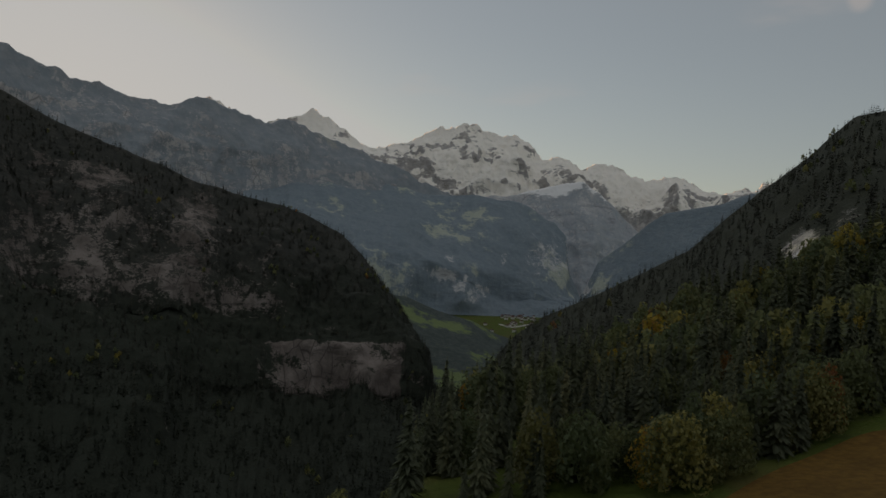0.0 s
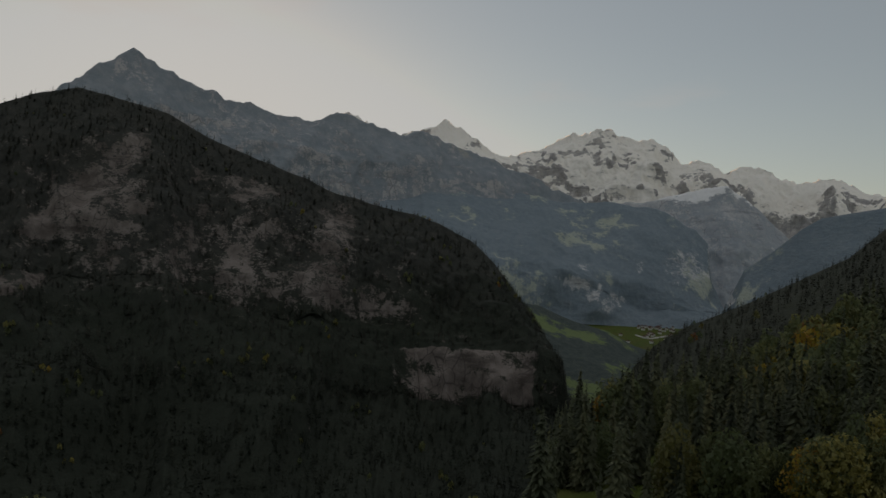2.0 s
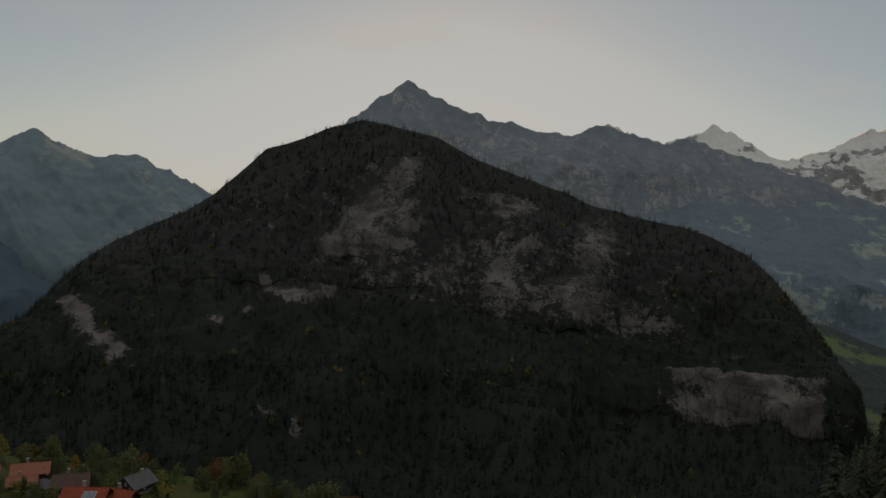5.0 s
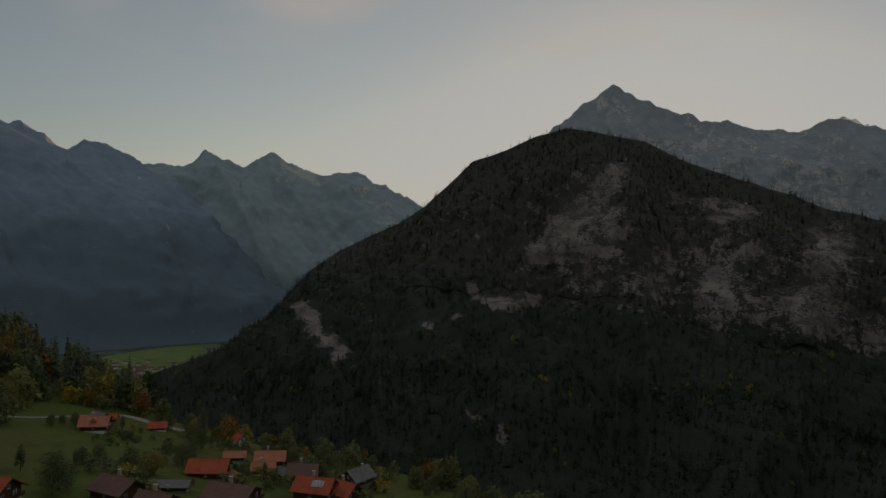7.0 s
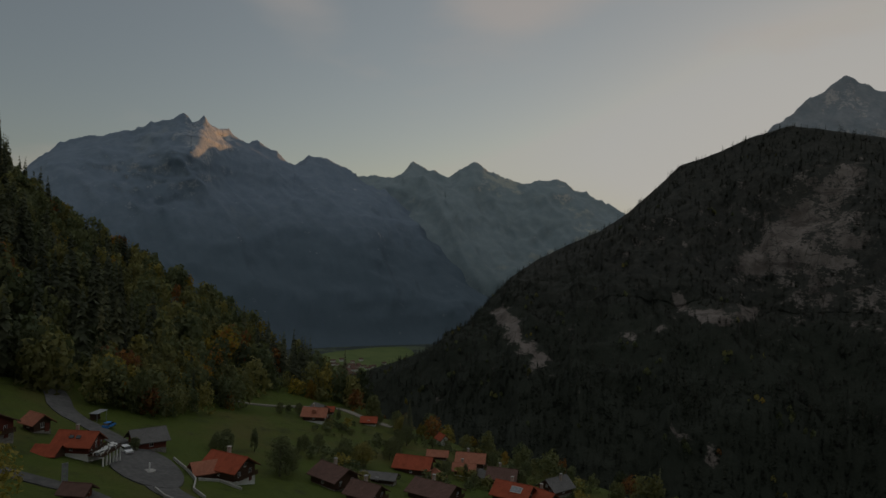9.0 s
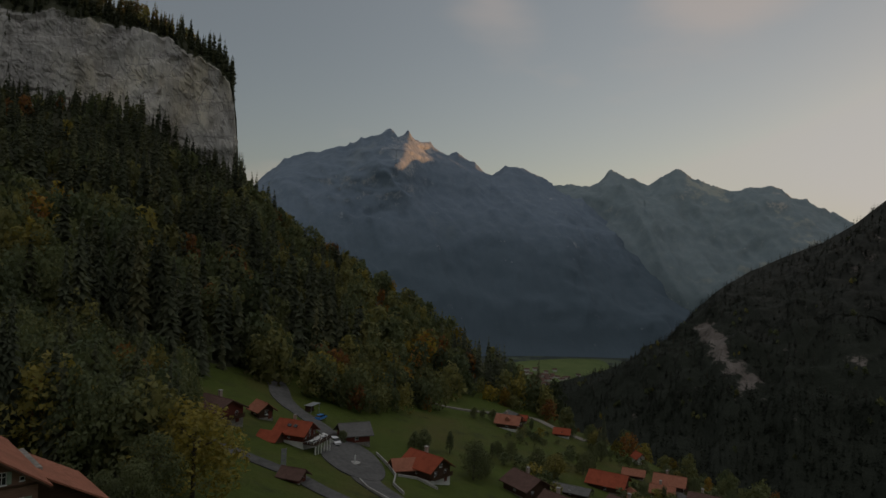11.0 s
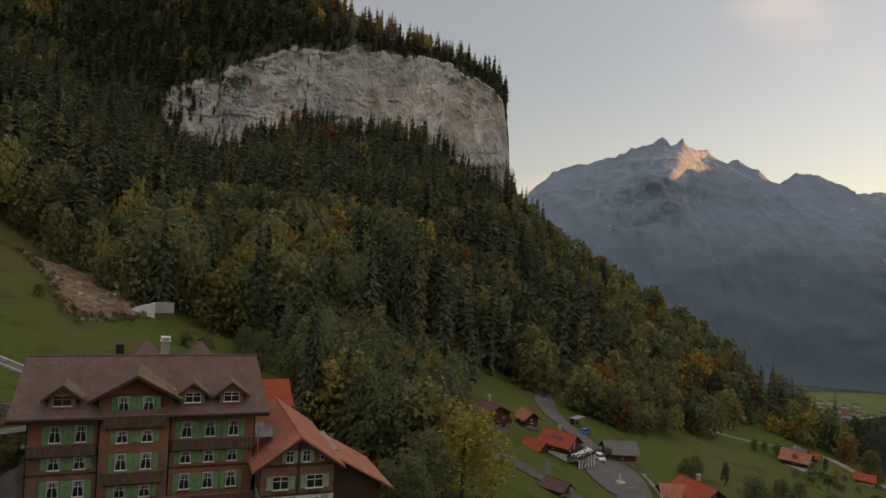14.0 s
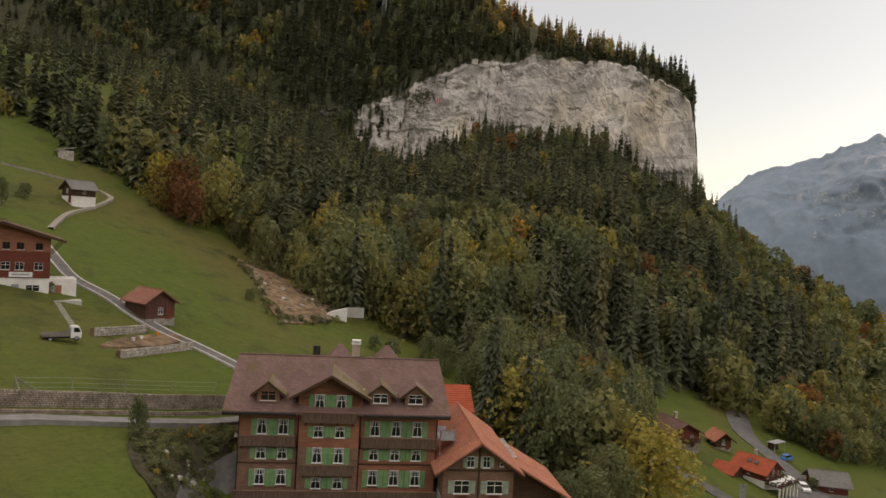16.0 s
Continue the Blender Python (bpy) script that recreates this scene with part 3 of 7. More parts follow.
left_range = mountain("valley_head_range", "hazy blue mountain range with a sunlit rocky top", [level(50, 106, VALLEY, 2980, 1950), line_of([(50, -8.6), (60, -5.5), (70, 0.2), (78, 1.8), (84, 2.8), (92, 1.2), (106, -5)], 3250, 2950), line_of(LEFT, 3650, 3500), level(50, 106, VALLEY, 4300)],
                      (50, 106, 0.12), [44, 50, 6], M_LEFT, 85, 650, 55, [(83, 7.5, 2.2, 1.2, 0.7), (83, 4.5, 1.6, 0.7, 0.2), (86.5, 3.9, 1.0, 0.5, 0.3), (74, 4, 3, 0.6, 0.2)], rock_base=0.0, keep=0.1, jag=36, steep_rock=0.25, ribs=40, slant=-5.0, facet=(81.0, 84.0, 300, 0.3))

# the dark mountain across the valley
MAIN = [(-0.5, -15), (1.0, -11.5), (1.9, -8.6), (2.4, -6.8), (4.0, -4.6), (6.5, -1.6), (8.4, 0.1), (11.2, 1.4), (15.2, 2.4), (19.6, 3.3), (22.3, 4.3), (25.2, 5.3), (29.5, 6.8), (32.4, 8.2), (34.3, 8.5), (36.5, 9.0), (38.5, 9.2),
        (40.7, 8.6), (43.1, 7.5), (45.9, 6.4), (47.9, 4.4), (49.5, 2.8), (51.6, 1.2), (54.0, 0.0), (56.3, -1.2), (58.5, -2.8), (60.4, -4.9), (61.9, -7.0), (64.2, -8.6), (67.7, -10.0), (71.5, -11.2)]
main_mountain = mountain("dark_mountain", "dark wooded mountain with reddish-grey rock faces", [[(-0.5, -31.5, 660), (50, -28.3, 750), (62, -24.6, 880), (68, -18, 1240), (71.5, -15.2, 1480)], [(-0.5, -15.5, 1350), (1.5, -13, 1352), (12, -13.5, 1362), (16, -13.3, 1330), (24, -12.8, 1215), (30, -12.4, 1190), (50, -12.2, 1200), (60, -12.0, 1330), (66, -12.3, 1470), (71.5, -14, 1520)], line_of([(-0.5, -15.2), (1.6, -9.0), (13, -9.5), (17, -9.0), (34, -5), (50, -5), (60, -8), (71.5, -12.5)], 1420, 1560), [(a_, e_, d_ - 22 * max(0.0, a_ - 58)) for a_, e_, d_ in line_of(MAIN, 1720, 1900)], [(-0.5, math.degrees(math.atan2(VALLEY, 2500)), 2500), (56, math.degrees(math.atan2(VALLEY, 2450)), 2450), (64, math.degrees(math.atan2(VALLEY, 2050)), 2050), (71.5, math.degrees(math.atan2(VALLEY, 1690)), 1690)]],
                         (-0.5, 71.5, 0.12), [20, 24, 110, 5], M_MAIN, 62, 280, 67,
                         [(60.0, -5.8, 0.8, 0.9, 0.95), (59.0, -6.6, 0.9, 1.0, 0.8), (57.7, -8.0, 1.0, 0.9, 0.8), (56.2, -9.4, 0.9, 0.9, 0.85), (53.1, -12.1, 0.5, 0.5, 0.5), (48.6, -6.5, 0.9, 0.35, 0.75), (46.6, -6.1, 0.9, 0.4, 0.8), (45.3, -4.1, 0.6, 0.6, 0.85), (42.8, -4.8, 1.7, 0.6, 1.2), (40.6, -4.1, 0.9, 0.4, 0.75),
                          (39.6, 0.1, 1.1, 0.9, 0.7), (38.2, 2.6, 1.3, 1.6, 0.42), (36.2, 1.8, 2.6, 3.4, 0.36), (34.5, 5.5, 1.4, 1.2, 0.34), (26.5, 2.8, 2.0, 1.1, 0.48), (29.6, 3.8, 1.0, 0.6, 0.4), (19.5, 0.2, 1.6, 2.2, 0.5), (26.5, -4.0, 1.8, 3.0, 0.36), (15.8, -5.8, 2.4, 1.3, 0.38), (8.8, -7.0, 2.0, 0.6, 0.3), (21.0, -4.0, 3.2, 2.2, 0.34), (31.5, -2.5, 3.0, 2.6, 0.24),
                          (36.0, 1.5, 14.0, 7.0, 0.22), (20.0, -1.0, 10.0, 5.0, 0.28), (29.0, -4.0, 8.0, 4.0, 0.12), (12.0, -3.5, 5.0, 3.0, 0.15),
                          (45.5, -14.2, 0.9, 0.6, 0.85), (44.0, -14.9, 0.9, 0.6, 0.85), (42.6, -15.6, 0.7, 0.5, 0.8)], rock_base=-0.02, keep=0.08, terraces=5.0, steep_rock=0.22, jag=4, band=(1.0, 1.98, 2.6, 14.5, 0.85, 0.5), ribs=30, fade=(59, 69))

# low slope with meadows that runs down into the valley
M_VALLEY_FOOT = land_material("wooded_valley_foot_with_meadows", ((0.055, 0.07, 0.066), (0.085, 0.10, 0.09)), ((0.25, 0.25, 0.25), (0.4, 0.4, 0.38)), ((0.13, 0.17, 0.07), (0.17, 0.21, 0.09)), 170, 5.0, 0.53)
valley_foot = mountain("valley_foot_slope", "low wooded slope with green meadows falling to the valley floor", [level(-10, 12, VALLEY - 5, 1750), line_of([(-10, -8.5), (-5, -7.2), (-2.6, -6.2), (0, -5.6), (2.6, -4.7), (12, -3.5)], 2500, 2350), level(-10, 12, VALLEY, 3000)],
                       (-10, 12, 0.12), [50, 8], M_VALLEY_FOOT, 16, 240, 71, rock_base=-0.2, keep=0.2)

# wooded spur across the valley mouth
SPUR = [(-24, 5.2), (-22.6, 4.8), (-21.4, 4.2), (-19.0, 3.7), (-17.4, 3.3), (-16.2, 2.5), (-14.2, 0.6), (-12.5, -0.8), (-11.8, -2.6), (-10.5, -5.6)]
SPUR = [(-40, 8)] + SPUR
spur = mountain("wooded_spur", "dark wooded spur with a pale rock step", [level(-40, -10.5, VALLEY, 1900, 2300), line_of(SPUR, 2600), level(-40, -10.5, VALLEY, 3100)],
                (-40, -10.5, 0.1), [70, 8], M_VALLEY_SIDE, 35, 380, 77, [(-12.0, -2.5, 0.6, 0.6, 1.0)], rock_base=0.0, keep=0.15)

# slope on the near side of the valley
NEAR_R = [(-160, 17), (-100, 17), (-60, 15), (-40, 12), (-31.4, 10.9), (-29.7, 10.6), (-28.2, 9.2), (-27.0, 7.9), (-25.3, 6.4), (-23.8, 5.1), (-21.5, 2.9), (-19.2, 0.5), (-16.0, -1.4), (-13.3, -3.0), (-10.5, -4.5), (-8.4, -5.6), (-6.4, -7.1), (-5.2, -8.6), (-4.6, -10.2), (-4.2, -13.4), (-2, -16), (0, -17.5), (6, -23)]
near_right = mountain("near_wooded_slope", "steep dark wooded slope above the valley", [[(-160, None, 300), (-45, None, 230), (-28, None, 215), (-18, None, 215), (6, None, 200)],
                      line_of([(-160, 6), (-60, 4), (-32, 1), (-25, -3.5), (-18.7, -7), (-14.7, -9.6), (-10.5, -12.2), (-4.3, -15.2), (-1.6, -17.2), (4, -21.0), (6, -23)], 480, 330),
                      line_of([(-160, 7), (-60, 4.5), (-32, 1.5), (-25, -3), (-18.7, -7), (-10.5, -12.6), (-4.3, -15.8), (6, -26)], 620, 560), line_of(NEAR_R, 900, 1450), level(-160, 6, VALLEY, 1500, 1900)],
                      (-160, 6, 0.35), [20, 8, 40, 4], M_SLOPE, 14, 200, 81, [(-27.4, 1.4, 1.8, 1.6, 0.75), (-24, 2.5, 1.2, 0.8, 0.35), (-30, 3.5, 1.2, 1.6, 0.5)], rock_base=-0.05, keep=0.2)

# hill with the pale cliff
TOP = [(70, -14), (72.1, -11.6), (74.5, -10.6), (78.2, -9.0), (80.1, -7.8), (82.1, -6.5), (83.8, -5.5), (86.4, -3.5), (90.8, -0.8), (93.1, 0.9), (95.4, 2.6), (96.6, 4.2), (97.0, 8.4), (97.5, 11.9), (99.1, 12.9), (101, 13.6), (103, 14.5), (106.2, 15.5), (109.9, 17), (116, 19.5), (125, 21), (140, 23), (160, 20), (200, 18)]
CLIFF_TOP = [(70, -14.1), (72.1, -11.7), (74.5, -10.7), (78.2, -9.1), (82.1, -6.6), (86.4, -3.6), (90.8, -0.9), (95.4, 2.5), (96.6, 4.1), (97.0, 8.2), (97.4, 11.2), (98.2, 12.1), (99.1, 12.4), (101.4, 13.4), (105.1, 13.9), (109.7, 14.1), (114.2, 13.5), (117.6, 12.3), (120.5, 10.6), (124, 9.6), (130, 10.5), (140, 12), (160, 12), (200, 11)]
CLIFF_FOOT = [(70, -14.3), (74.5, -10.9), (78.2, -9.3), (82.1, -6.8), (86.4, -3.8), (90.8, -1.1), (95.4, 2.3), (96.6, 4), (97.5, 3.3), (98.6, 3.9), (101, 5.1), (103, 6.9), (106.7, 7.6), (109.4, 7.4), (111.7, 7.7), (113.1, 8), (115.6, 6.7), (118.2, 5.3), (121.2, 4.9), (124, 6.2), (130, 9), (140, 11), (160, 11), (200, 10)]
cliff_hill = mountain("cliff_hill", "steep wooded hill with a broad pale limestone cliff", [[(70, None, 345), (76, None, 335), (81, None, 305), (86, None, 270), (92, None, 245), (100, None, 210), (108, None, 178), (115, None, 165), (126, None, 174), (133, None, 200), (140, None, 225), (146, None, 250), (160, None, 300), (200, None, 300)],
                      line_of(CLIFF_FOOT, 420, 1050), line_of(CLIFF_TOP, 428, 1075), line_of(TOP, 450, 1250), level(70, 200, VALLEY, 1500, 1900)],
                      (70, 200, 0.14), [30, 44, 14, 4], M_NEAR, 10, 140, 91, [(124, 8.5, 4, 2.0, 0.35), (128, 9, 3, 1.5, 0.35)], rock_base=-0.08, keep=0.25, band=(0.98, 2.03, 95.6, 124, 1.0, 0.0), blocks=4.6)

# ---- woods ----


def bark_material():
    m = Nodes("bark")
    return m.done(m.mix(m.noise(3, 5, 0.7, (1, 1, 0.2)), (0.05, 0.04, 0.03), (0.14, 0.12, 0.10)), m.noise(6, 3), 0.6, 0.05)


def leaf_material(name, stops, spread, thin=0.38):
    """Leaf colour by the tree's own tone, varied leaf by leaf."""
    m = Nodes(name, 0.75)
    geo = m.n.new("ShaderNodeNewGeometry")
    info = m.n.new("ShaderNodeObjectInfo")
    tone = m.math("ADD", m.attr("tone"), m.math("MULTIPLY", m.attr("single"), info.outputs["Random"]))
    v = m.math("ADD", tone, m.math("MULTIPLY", m.math("SUBTRACT", geo.outputs["Random Per Island"], 0.5), spread))
    col = m.ramp(v, stops)
    dim = m.math("MULTIPLY", m.math("ADD", 0.72, m.math("MULTIPLY", m.noise(0.9, 3), 0.6)), m.math("ADD", 1.0, m.attr("shade")))
    col = m.mix(1.0, col, m.ramp(dim, [(0.0, (0, 0, 0)), (1.0, (1, 1, 1))]), "MULTIPLY")
    mat = m.done(col)
    through_ = m.n.new("ShaderNodeBsdfTranslucent")
    both = m.n.new("ShaderNodeMixShader")
    both.inputs[0].default_value = thin
    m.l.new(m.mix(1.0, col, (1.5, 1.45, 1.0), "MULTIPLY"), through_.inputs["Color"])
    m.l.new(m.bsdf.outputs[0], both.inputs[1])
    m.l.new(through_.outputs[0], both.inputs[2])
    m.l.new(both.outputs[0], m.n["Material Output"].inputs["Surface"])
    return mat


M_BARK = bark_material()
M_LEAF = leaf_material("broad_leaves", [(0.0, (0.105, 0.128, 0.07)), (0.35, (0.162, 0.176, 0.084)), (0.6, (0.238, 0.22, 0.082)), (0.8, (0.36, 0.275, 0.05)), (0.9, (0.31, 0.15, 0.044)), (1.0, (0.18, 0.085, 0.042))], 0.12, 0.3)
# Paler high up, darker at the foot: haze put into the needle colours.
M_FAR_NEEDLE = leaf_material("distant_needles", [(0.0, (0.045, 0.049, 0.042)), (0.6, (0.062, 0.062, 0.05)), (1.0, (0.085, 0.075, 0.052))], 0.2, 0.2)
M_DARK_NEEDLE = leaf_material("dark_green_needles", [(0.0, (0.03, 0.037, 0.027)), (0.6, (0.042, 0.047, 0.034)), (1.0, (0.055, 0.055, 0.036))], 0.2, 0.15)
M_NEEDLE = leaf_material("conifer_needles", [(0.0, (0.08, 0.092, 0.06)), (0.4, (0.12, 0.132, 0.082)), (0.75, (0.184, 0.186, 0.10)), (1.0, (0.235, 0.20, 0.10))], 0.22, 0.2)


def blades(centers, dirs, length, width, droop, r, taper=0.2):
    """Bent leaf sprays: quads that start at centers and reach along dirs."""
    n = len(centers)
    up = np.array([0, 0, 1.0])
    side = np.cross(dirs, up) + r.normal(0, 0.35, (n, 3))
    side /= np.linalg.norm(side, axis=1, keepdims=True) + 1e-9
    tip = centers + dirs * length[:, None] - up * (droop * length)[:, None]
    w0, w1 = side * (width * 0.5)[:, None], side * (width * taper)[:, None]
    v = np.stack([centers - w0, centers + w0, tip + w1, tip - w1], 1).reshape(-1, 3)
    if taper == 0:
        v = np.stack([centers - w0, centers + w0, tip], 1).reshape(-1, 3)
        return v, np.arange(n * 3).reshape(-1, 3)
    return v, np.arange(n * 4).reshape(-1, 4)


def conifer_crown(seed, whorls, per, slim=0.17):
    """A spruce crown one metre high: whorls of hanging sprays, ragged, with a pointed top."""
    r = np.random.default_rng(seed)
    cs, ds, ls, ws = [], [], [], []
    for i in range(whorls):
        t = i / (whorls - 1)
        z = 0.10 + 0.88 * t ** 0.9 + r.normal(0, 0.01)
        reach = slim * (1 - t) ** 0.8 + 0.012
        for k in range(per):
            a = 2 * math.pi * (k + r.random()) / per + i * 1.9
            cs.append((0, 0, z + r.normal(0, 0.026)))
            ds.append((math.cos(a), math.sin(a), 0.05))
            ls.append(reach * r.uniform(0.7, 1.2))
            ws.append(reach * 7.5 / per * r.uniform(0.7, 1.1) + 0.008)
    cs.append((0, 0, 0.93)); ds.append((0.02, 0, 1)); ls.append(0.09); ws.append(0.025)
    return blades(np.array(cs), np.array(ds), np.array(ls), np.array(ws), 0.55, r, 0)


def broad_crown(seed, sprays, size, lobed=11):
    """A broad-leaved crown one metre high: clumps of foliage whose leaf sprays lie over one another like shingles, open and uneven."""
    r = np.random.default_rng(seed)
    lobes = [(np.array([0, 0, 0.60]), 0.24), (np.array([r.normal(0, 0.03), r.normal(0, 0.03), 0.82]), 0.15)]
    for k in range(lobed):
        a = 2.4 * k + r.random()
        h = 0.20 + 0.62 * (k + r.random()) / lobed
        o = 0.27 * math.sin(math.pi * min(0.95, h + 0.08)) ** 0.7 * r.uniform(0.65, 1.1)
        lobes.append((np.array([math.cos(a) * o, math.sin(a) * o, h]), r.uniform(0.09, 0.17)))
    weight = np.array([rad ** 2 for _, rad in lobes])
    pick = r.choice(len(lobes), sprays, p=weight / weight.sum())
    p, rad = np.array([l[0] for l in lobes])[pick], np.array([l[1] for l in lobes])[pick]
    u = r.normal(0, 1, (sprays, 3))
    u /= np.linalg.norm(u, axis=1, keepdims=True)
    c = p + u * (rad * r.uniform(0.78, 1.08, sprays))[:, None]
    face = u + r.normal(0, 0.38, (sprays, 3))
    t = np.cross(face, r.normal(0, 1, (sprays, 3)))
    t /= np.linalg.norm(t, axis=1, keepdims=True)
    b = np.cross(face, t)
    b /= np.linalg.norm(b, axis=1, keepdims=True)
    s = (size * r.uniform(0.6, 1.35, sprays))[:, None]
    c[:, 2] = np.maximum(c[:, 2], 0.1)
    v = np.stack([c + t * s * 0.62, c - t * s * 0.34 + b * s * 0.5, c - t * s * 0.4 - b * s * 0.46], 1).reshape(-1, 3)
    return v, np.arange(sprays * 3).reshape(-1, 3)


def trunk_mesh(height, radius, sides=5, lean=0.0, limbs=0, seed=0):
    """A tapered trunk, with limbs that fork off."""
    r = np.random.default_rng(seed)
    vs, fs = [], []

    def tube(p, q, r0, r1):
        p, q = np.array(p, float), np.array(q, float)
        w = (q - p) / np.linalg.norm(q - p)
        u = np.cross(w, (0.3, 0.9, 0.2)); u /= np.linalg.norm(u)
        v = np.cross(w, u)
        b = len(vs)
        for e, rad in ((p, r0), (q, r1)):
            for k in range(sides):
                a = 2 * math.pi * k / sides
                vs.append(e + rad * (math.cos(a) * u + math.sin(a) * v))
        for k in range(sides):
            fs.append((b + k, b + (k + 1) % sides, b + sides + (k + 1) % sides, b + sides + k))
    mid = (lean * 0.4, 0, height * 0.5)
    tube((0, 0, -0.04), mid, radius, radius * 0.7)
    tube(mid, (lean, 0, height), radius * 0.7, radius * 0.2)
    for k in range(limbs):
        h = height * r.uniform(0.3, 0.85)
        a = r.uniform(0, 6.28)
        o = r.uniform(0.14, 0.27)
        tube((lean * h / height, 0, h), (math.cos(a) * o, math.sin(a) * o, h + r.uniform(0.08, 0.2)), radius * 0.4, radius * 0.1)
    return np.array(vs), np.array(fs)


NEEDLE_FAR = [conifer_crown(200 + k, 6, 4, 0.17) for k in range(3)]
NEEDLE_MID = [conifer_crown(210 + k, 12, 5, 0.16) for k in range(4)]
LEAF_FAR = [broad_crown(220 + k, 40, 0.24) for k in range(3)]
LEAF_MID = [broad_crown(230 + k, 130, 0.125) for k in range(4)]
LEAF_NEXT = [broad_crown(235 + k, 330, 0.085, 12) for k in range(4)]
LEAF_NEAR = [broad_crown(240 + k, 950, 0.05, 16) for k in range(5)]
NEEDLE_NEXT = [conifer_crown(245 + k, 18, 7, 0.15) for k in range(4)]
NEEDLE_NEAR = [conifer_crown(250 + k, 32, 10, 0.15) for k in range(5)]


def woods(name, label, templates, pos, height, width, tone, mat, seed=0):
    """Many trees as one mesh."""
    r = np.random.default_rng(seed)
    vs, fs, ts, sh, n = [], [], [], [], 0
    shade = np.clip(r.normal(0.0, 0.27, len(pos)), -0.5, 0.5)
    pick = r.integers(0, len(templates), len(pos))
    turn = r.uniform(0, 6.28, len(pos))
    for k, (tv, tf) in enumerate(templates):
        i = np.where(pick == k)[0]
        c, s = np.cos(turn[i])[:, None], np.sin(turn[i])[:, None]
        h, w = height[i][:, None], (height[i] * width[i])[:, None]
        v = np.stack([(tv[:, 0] * c - tv[:, 1] * s) * w, (tv[:, 0] * s + tv[:, 1] * c) * w, tv[:, 2] * h], -1) + pos[i][:, None]
        vs.append(v.reshape(-1, 3))
        fs.append((tf[None] + (np.arange(len(i)) * len(tv))[:, None, None]).reshape(-1, tf.shape[1]) + n)
        ts.append(np.repeat(tone[i], len(tv)))
        sh.append(np.repeat(shade[i], len(tv)))
        n += len(i) * len(tv)
    ob = mesh_object(name, np.concatenate(vs), np.concatenate(fs), [mat], False, [("tone", np.concatenate(ts)), ("shade", np.concatenate(sh))])
    return tagged(ob, label, "trees", kind="stuff")


def on_land(land, count, lo, hi, seed, rock_limit=0.4, power=1.0, az=None):
    """Random places on a land form between two of its lines, spread by area."""
    r = np.random.default_rng(seed)
    g, s = land["g"], land["s"]
    e1, e2 = g[1:, :-1] - g[:-1, :-1], g[:-1, 1:] - g[:-1, :-1]
    area = np.linalg.norm(np.cross(e1, e2), axis=-1)
    ok = (s[:-1] >= lo) & (s[:-1] < hi)
    area = area * ok[None]
    if az:
        area = area * ((land["az"][:-1] >= az[0]) & (land["az"][:-1] <= az[1]))[:, None]
    area = area * (land["rock"][:-1, :-1] < rock_limit)
    d = np.linalg.norm(g[:-1, :-1], axis=-1)
    w = (area / d ** power).ravel()
    c = r.choice(w.size, count, p=w / w.sum())
    i, j = np.unravel_index(c, area.shape)
    a, b = r.random((2, count, 1))
    return g[i, j] + e1[i, j] * a + e2[i, j] * b


def patchy(pos, scale, seed):
    return value_noise(pos / scale, seed)


def plant(name, where, pos, seed, leafy, h_con=22, h_broad=17, warm=0.0, far=False, needles=None):
    """Splits places into spruces and broad-leaved trees and plants both."""
    r = np.random.default_rng(seed)
    mixv = patchy(pos, 45, seed) + r.normal(0, 0.14, len(pos))
    broad = mixv < leafy(pos) if callable(leafy) else mixv < leafy
    zone = 3
    if not far:
        zones = np.digitize(np.hypot(pos[:, 0], pos[:, 1]), (225, 370))
        if zones.min() != zones.max():
            for z in range(3):
                if (zones == z).any():
                    plant(name, where, pos[zones == z], seed + 1000 * (z + 1), leafy, h_con, h_broad, warm, far, needles)
            return
        zone = int(zones[0])
        h_con, h_broad = (1.0, 0.85, 0.66)[zone] * h_con, (1.0, 0.9, 0.72)[zone] * h_broad
    p = pos[~broad]
    if len(p):
        woods(name, "dark spruce wood " + where, (NEEDLE_NEAR, NEEDLE_NEXT, NEEDLE_MID, NEEDLE_FAR)[zone], p - [0, 0, 0.5], r.uniform(0.55, 1.35, len(p)) * h_con, r.uniform(0.75, 1.15, len(p)), np.clip(r.normal(0.33, 0.22, len(p)), 0, 0.8), needles or M_NEEDLE, seed + 1)
    p = pos[broad]
    if len(p):
        tone = np.clip(r.normal(0.25, 0.2, len(p)) + 0.35 * np.maximum(0, patchy(p, 30, seed + 4) - 0.55) + (r.random(len(p)) < 0.09) * r.uniform(0.3, 0.65, len(p)) + warm, 0, 0.97)
        woods(name, "green and yellowing broad-leaved wood " + where, (LEAF_NEAR, LEAF_NEXT, LEAF_MID, LEAF_FAR)[zone], p - [0, 0, 1.2], r.uniform(0.6, 1.35, len(p)) * h_broad * 1.08, r.uniform(0.62, 1.0, len(p)), tone, M_LEAF, seed + 2)


# hill with the cliff
_p = on_land(cliff_hill, 4000, 0.0, 0.97, 301, 0.45, 0.75, (70, 150))
plant("hill_wood", "on the steep hill below the cliff", _p, 302, lambda p: 0.61 - 0.42 * smooth(-35, 40, p[:, 2]), 29, 19, 0.03)
_p = on_land(cliff_hill, 4600, 2.02, 3.05, 303, 0.9, 0.9, (97.2, 150))
plant("cliff_top_wood", "on the hill above the cliff", _p, 304, 0.16, 27, 19)
_p = on_land(cliff_hill, 700, 2.0, 2.3, 323, 9.0, 0.5, (97.1, 130))
plant("cliff_edge_wood", "along the upper edge of the cliff", _p, 324, 0.03, 17, 13)
